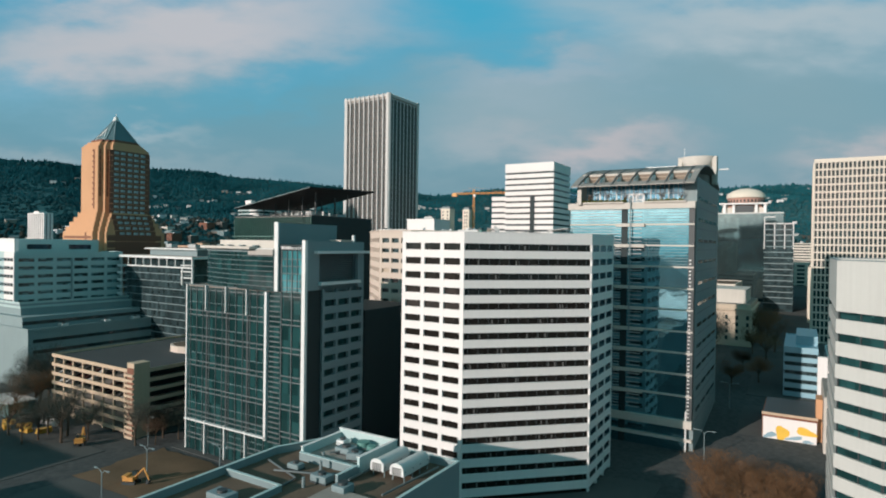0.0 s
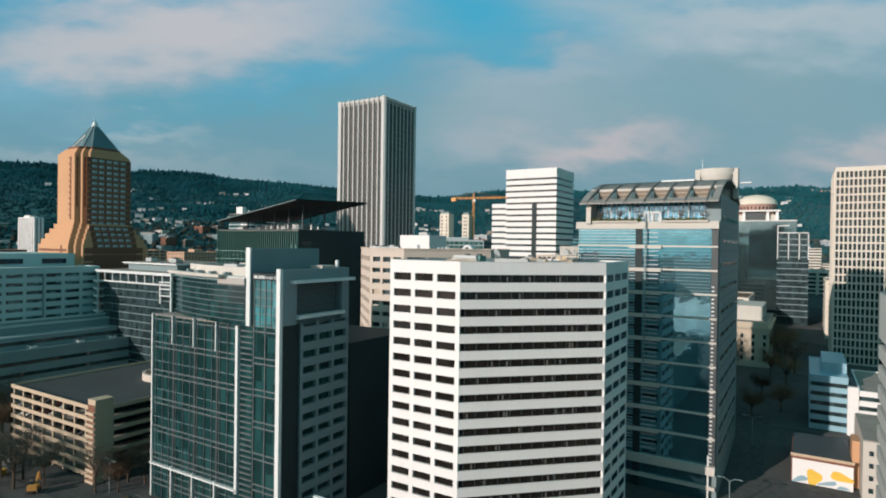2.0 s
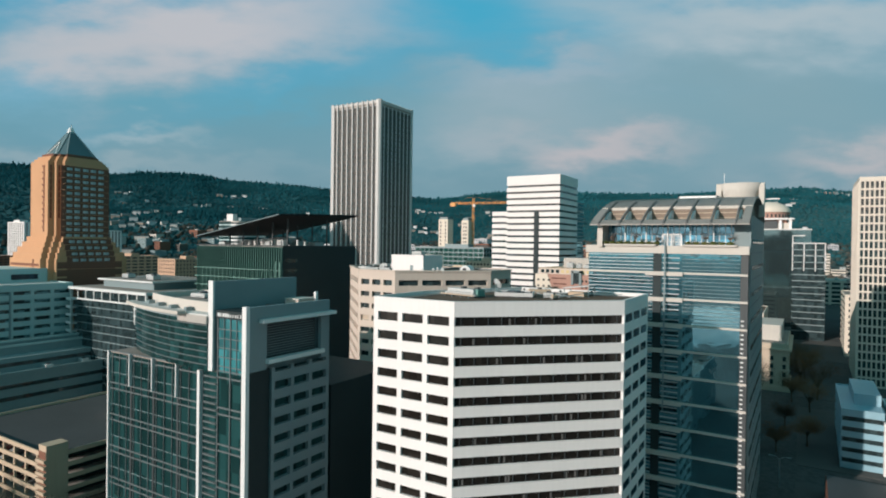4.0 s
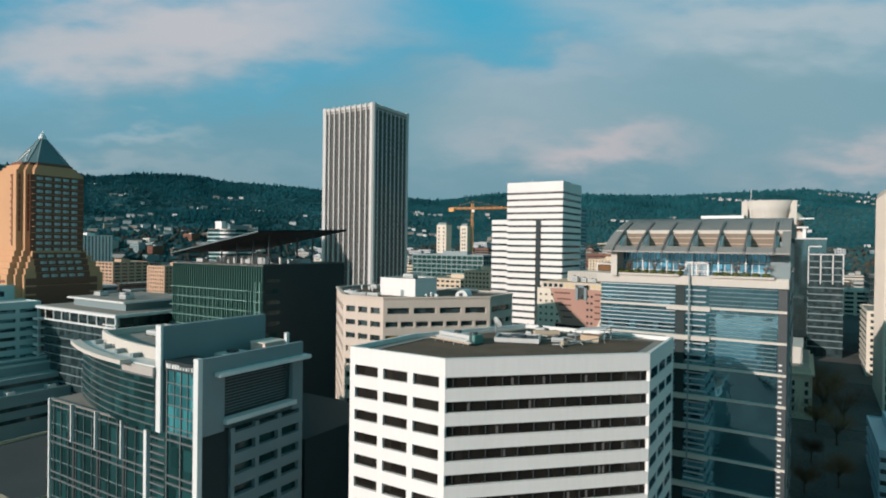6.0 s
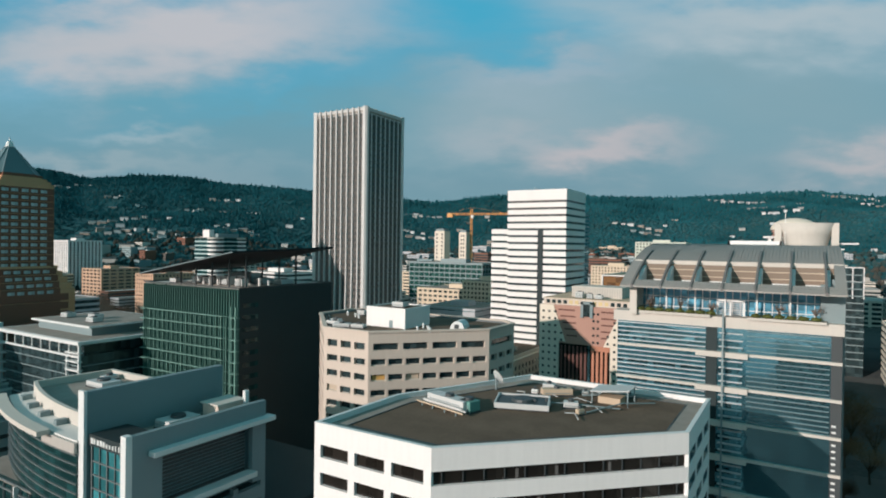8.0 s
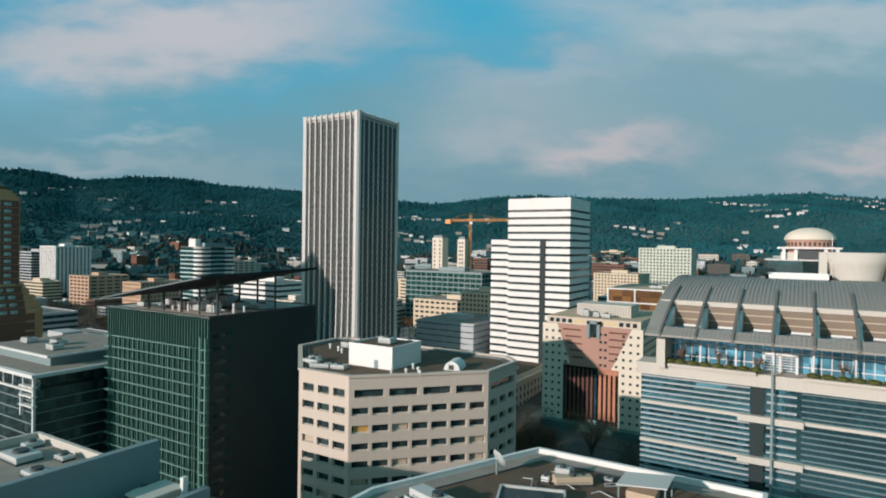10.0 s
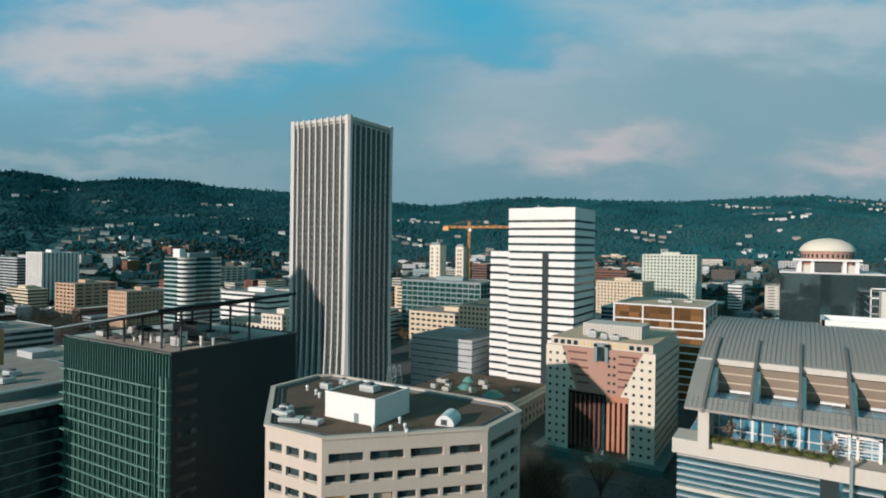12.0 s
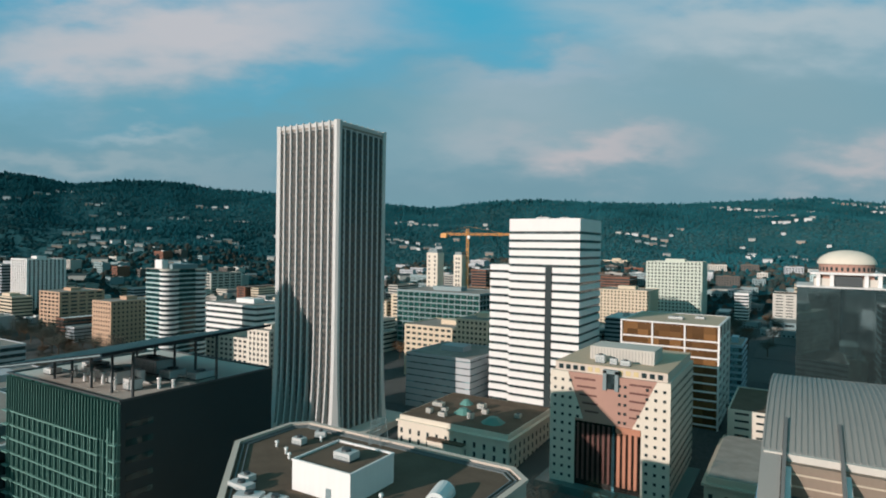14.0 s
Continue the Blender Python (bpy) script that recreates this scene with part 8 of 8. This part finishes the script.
for _ in range(60):
    plant(rng3.uniform(-720, -480), rng3.uniform(335, 440), "dark bare park tree in a grove", size=rng3.uniform(0.9, 1.4), dusk=True)
for _ in range(18):
    plant(rng3.uniform(-150, -86), rng3.uniform(690, 800), "dark bare park tree in a grove", size=rng3.uniform(1.0, 1.5), dusk=True)
for x, y, z_ in ((-232, 111, 0.8), (-226, 106, 1.0), (-219, 109, 1.0), (-213, 104, 1.1), (-208, 110, 0.9), (-222, 101, 0.9), (-190, 126, 1.1), (-186, 136, 1.2), (-189, 146, 1.1), (-185, 120, 0.9), (-264, 119, 1.2), (-270, 127, 1.3), (-277, 120, 1.2), (-259, 110, 0.9)):
    plant(x, y, "dense dark winter tree beside a parking garage", size=z_, dusk=True)
for k_ in range(24):
    plant(-21 + 4.4 * (k_ % 6) + rng3.uniform(-1, 1), 164 + 5.5 * (k_ // 6) + rng3.uniform(-1.5, 1.5), "russet plaza tree with dense dry twigs", size=rng3.uniform(0.62, 0.8), rust=True)
rng2 = random.Random(6)
for _ in range(36):
    i, j = rng2.randrange(-2, 8), rng2.randrange(0, 7)
    x0, x1, y0, y1 = block(i, j)
    along_x = rng2.random() < 0.5
    x, y = (rng2.uniform(x0, x1), y0 - 4.2) if along_x else (x0 - 4.2, rng2.uniform(y0, y1))
    car(x, y, ground_z(y) + 0.02, (0 if along_x else 90) + rng2.choice((0, 180)), rng2.choice(PAINTS), "parked car beside the kerb")

# ---- twin-arm street lamps ----
def street_lamp(x, y):
    z = ground_z(y)
    t = thing("street_lamp", "grey twin-arm street lamp beside the road", "street lamp", (x, y, z), "street lamps")
    pipe("pole", [(x, y, z), (x, y, z + 9.5)], 0.14, PALE, "", parent=t)
    for s in (-1, 1):
        pipe("arm", [(x, y, z + 9.3), (x + s * 1.2, y, z + 10.2), (x + s * 2.8, y, z + 10.3)], 0.09, PALE, "", parent=t)
        part("lamp_head", boxes((x + s * 2.8 - 0.5, x + s * 2.8 + 0.5, y - 0.2, y + 0.2, z + 10.15, z + 10.4)), PALE, t)


for x, y in ((-152, 84), (-158, 100), (-142, 112), (-186, 118), (-26, 205), (-24, 260)):
    street_lamp(x, y)


# ---- building site by the road: shed, tanks, shuttering, digger, bare soil ----
SOIL = surface("bare_soil", (0.14, 0.095, 0.06), 0.95, vary=0.5, grain=1.5)
bm = bmesh.new()
rng = random.Random(3)
grid = [[bm.verts.new((-180 + 4 * i + rng.uniform(-1, 1), 91 + 3.5 * j + rng.uniform(-1, 1), -8.72 + rng.uniform(0, 0.5) * (0 < i < 8) * (0 < j < 8))) for i in range(9)] for j in range(9)]
for j in range(8):
    for i in range(8):
        bm.faces.new((grid[j][i], grid[j][i + 1], grid[j + 1][i + 1], grid[j + 1][i]))
lone("soil", bm, SOIL, "rutted bare brown soil of a building site", "ground", "structure", smooth=True)
shed = thing("site_shed", "teal site shed with pale flat roof", "shed", (-268, 112, -8.8))
part("wall", boxes((-276, -258, 107, 116, -8.9, -3.6)), TEAL_TILE, shed)
part("roof", boxes((-276.5, -257.5, 106.5, 116.5, -3.6, -3.2)), WHITE_ROOF, shed)
part("window", boxes((-274, -271, 106.9, 107, -7, -5.4), (-269, -266, 106.9, 107, -7, -5.4)), GLASS, shed)
part("door", boxes((-263, -261.8, 106.9, 107, -8.8, -6.7)), PALE, shed)
for x, y, h in ((-238, 110, 5.5), (-234.6, 110.4, 4.6), (-231.6, 111, 5.0)):
    t = thing("silo", "white upright site silo on legs", "silo", (x, y, -8.8), "site silos")
    bm = bmesh.new()
    bmesh.ops.create_cone(bm, cap_ends=True, segments=16, radius1=1.1, radius2=1.1, depth=h - 1.4, matrix=Matrix.Translation((x, y, -8.8 + 1.4 + (h - 1.4) / 2)))
    bmesh.ops.create_cone(bm, cap_ends=True, segments=16, radius1=0.3, radius2=1.1, depth=1.0, matrix=Matrix.Translation((x, y, -7.9)))
    part("tank", bm, WHITE, t)
    for a in (45, 135, 225, 315):
        cx, cy = x + math.cos(radians(a)), y + math.sin(radians(a))
        part("leg", boxes((cx - 0.07, cx + 0.07, cy - 0.07, cy + 0.07, -8.9, -7.2)), GREY, t)
YELLOW = surface("yellow_paint", (0.62, 0.36, 0.06), 0.6, vary=0.2)
for x, y, turn in ((-250, 104, 10), (-245, 101, -15), (-241, 105, 30), (-254, 99, 70), (-235, 103, 5), (-229, 106, 80)):
    t = thing("shuttering_stack", "stack of yellow shuttering panels on site", "stack", (x, y, -8.8), "shuttering stacks")
    m = pose(x, y, -8.9, 0, 0, turn)
    for q in range(4):
        hang("panel", link("panel", boxes((-2.4 + 0.1 * q, 2.4, -1.0, 1.0 - 0.07 * q, 0.2 + 0.42 * q, 0.5 + 0.42 * q)), YELLOW), t, m)
    hang("bearer", link("bearer", boxes((-2, -1.7, -1.1, 1.1, 0, 0.2), (1.7, 2, -1.1, 1.1, 0, 0.2)), BARK), t, m)
for x, y, turn in ((-160.5, 97, 25), (-205, 106, 140)):
    t = thing("excavator", "orange excavator standing on bare soil", "excavator", (x, y, -8.6), "excavators")
    m = pose(x, y, -8.5, 0, 0, turn)
    for s in (-1, 1):
        hang("track", link("track", boxes((-1.9, 1.9, s * 1.25 - 0.3, s * 1.25 + 0.3, 0, 0.8)), DARK_METAL), t, m)
    hang("body", link("body", boxes((-1.9, 1.2, -1.3, 1.3, 0.9, 2.0), (-2.1, -0.6, -1.3, 1.3, 2.0, 2.4)), CRANE), t, m)
    hang("cab", link("cab", boxes((0.0, 1.4, 0.25, 1.25, 2.0, 3.2)), GLASS), t, m)
    hang("boom", link("boom", solid([(1.0, -0.5), (1.4, -0.5), (1.4, 0.1), (1.0, 0.1)], 1.8, 4.6, [(3.6, -0.45), (4.1, -0.45), (4.1, 0.05), (3.6, 0.05)]), CRANE), t, m)
    hang("arm", link("arm", solid([(5.2, -0.4), (5.6, -0.4), (5.6, 0.0), (5.2, 0.0)], 1.4, 4.7, [(3.6, -0.4), (4.0, -0.4), (4.0, 0.0), (3.6, 0.0)]), CRANE), t, m)
    hang("bucket", link("bucket", solid([(4.7, -0.8), (5.4, -0.8), (5.4, 0.4), (4.7, 0.4)], 0.3, 1.4, [(4.9, -0.8), (5.8, -0.8), (5.8, 0.4), (4.9, 0.4)]), DARK_METAL), t, m)
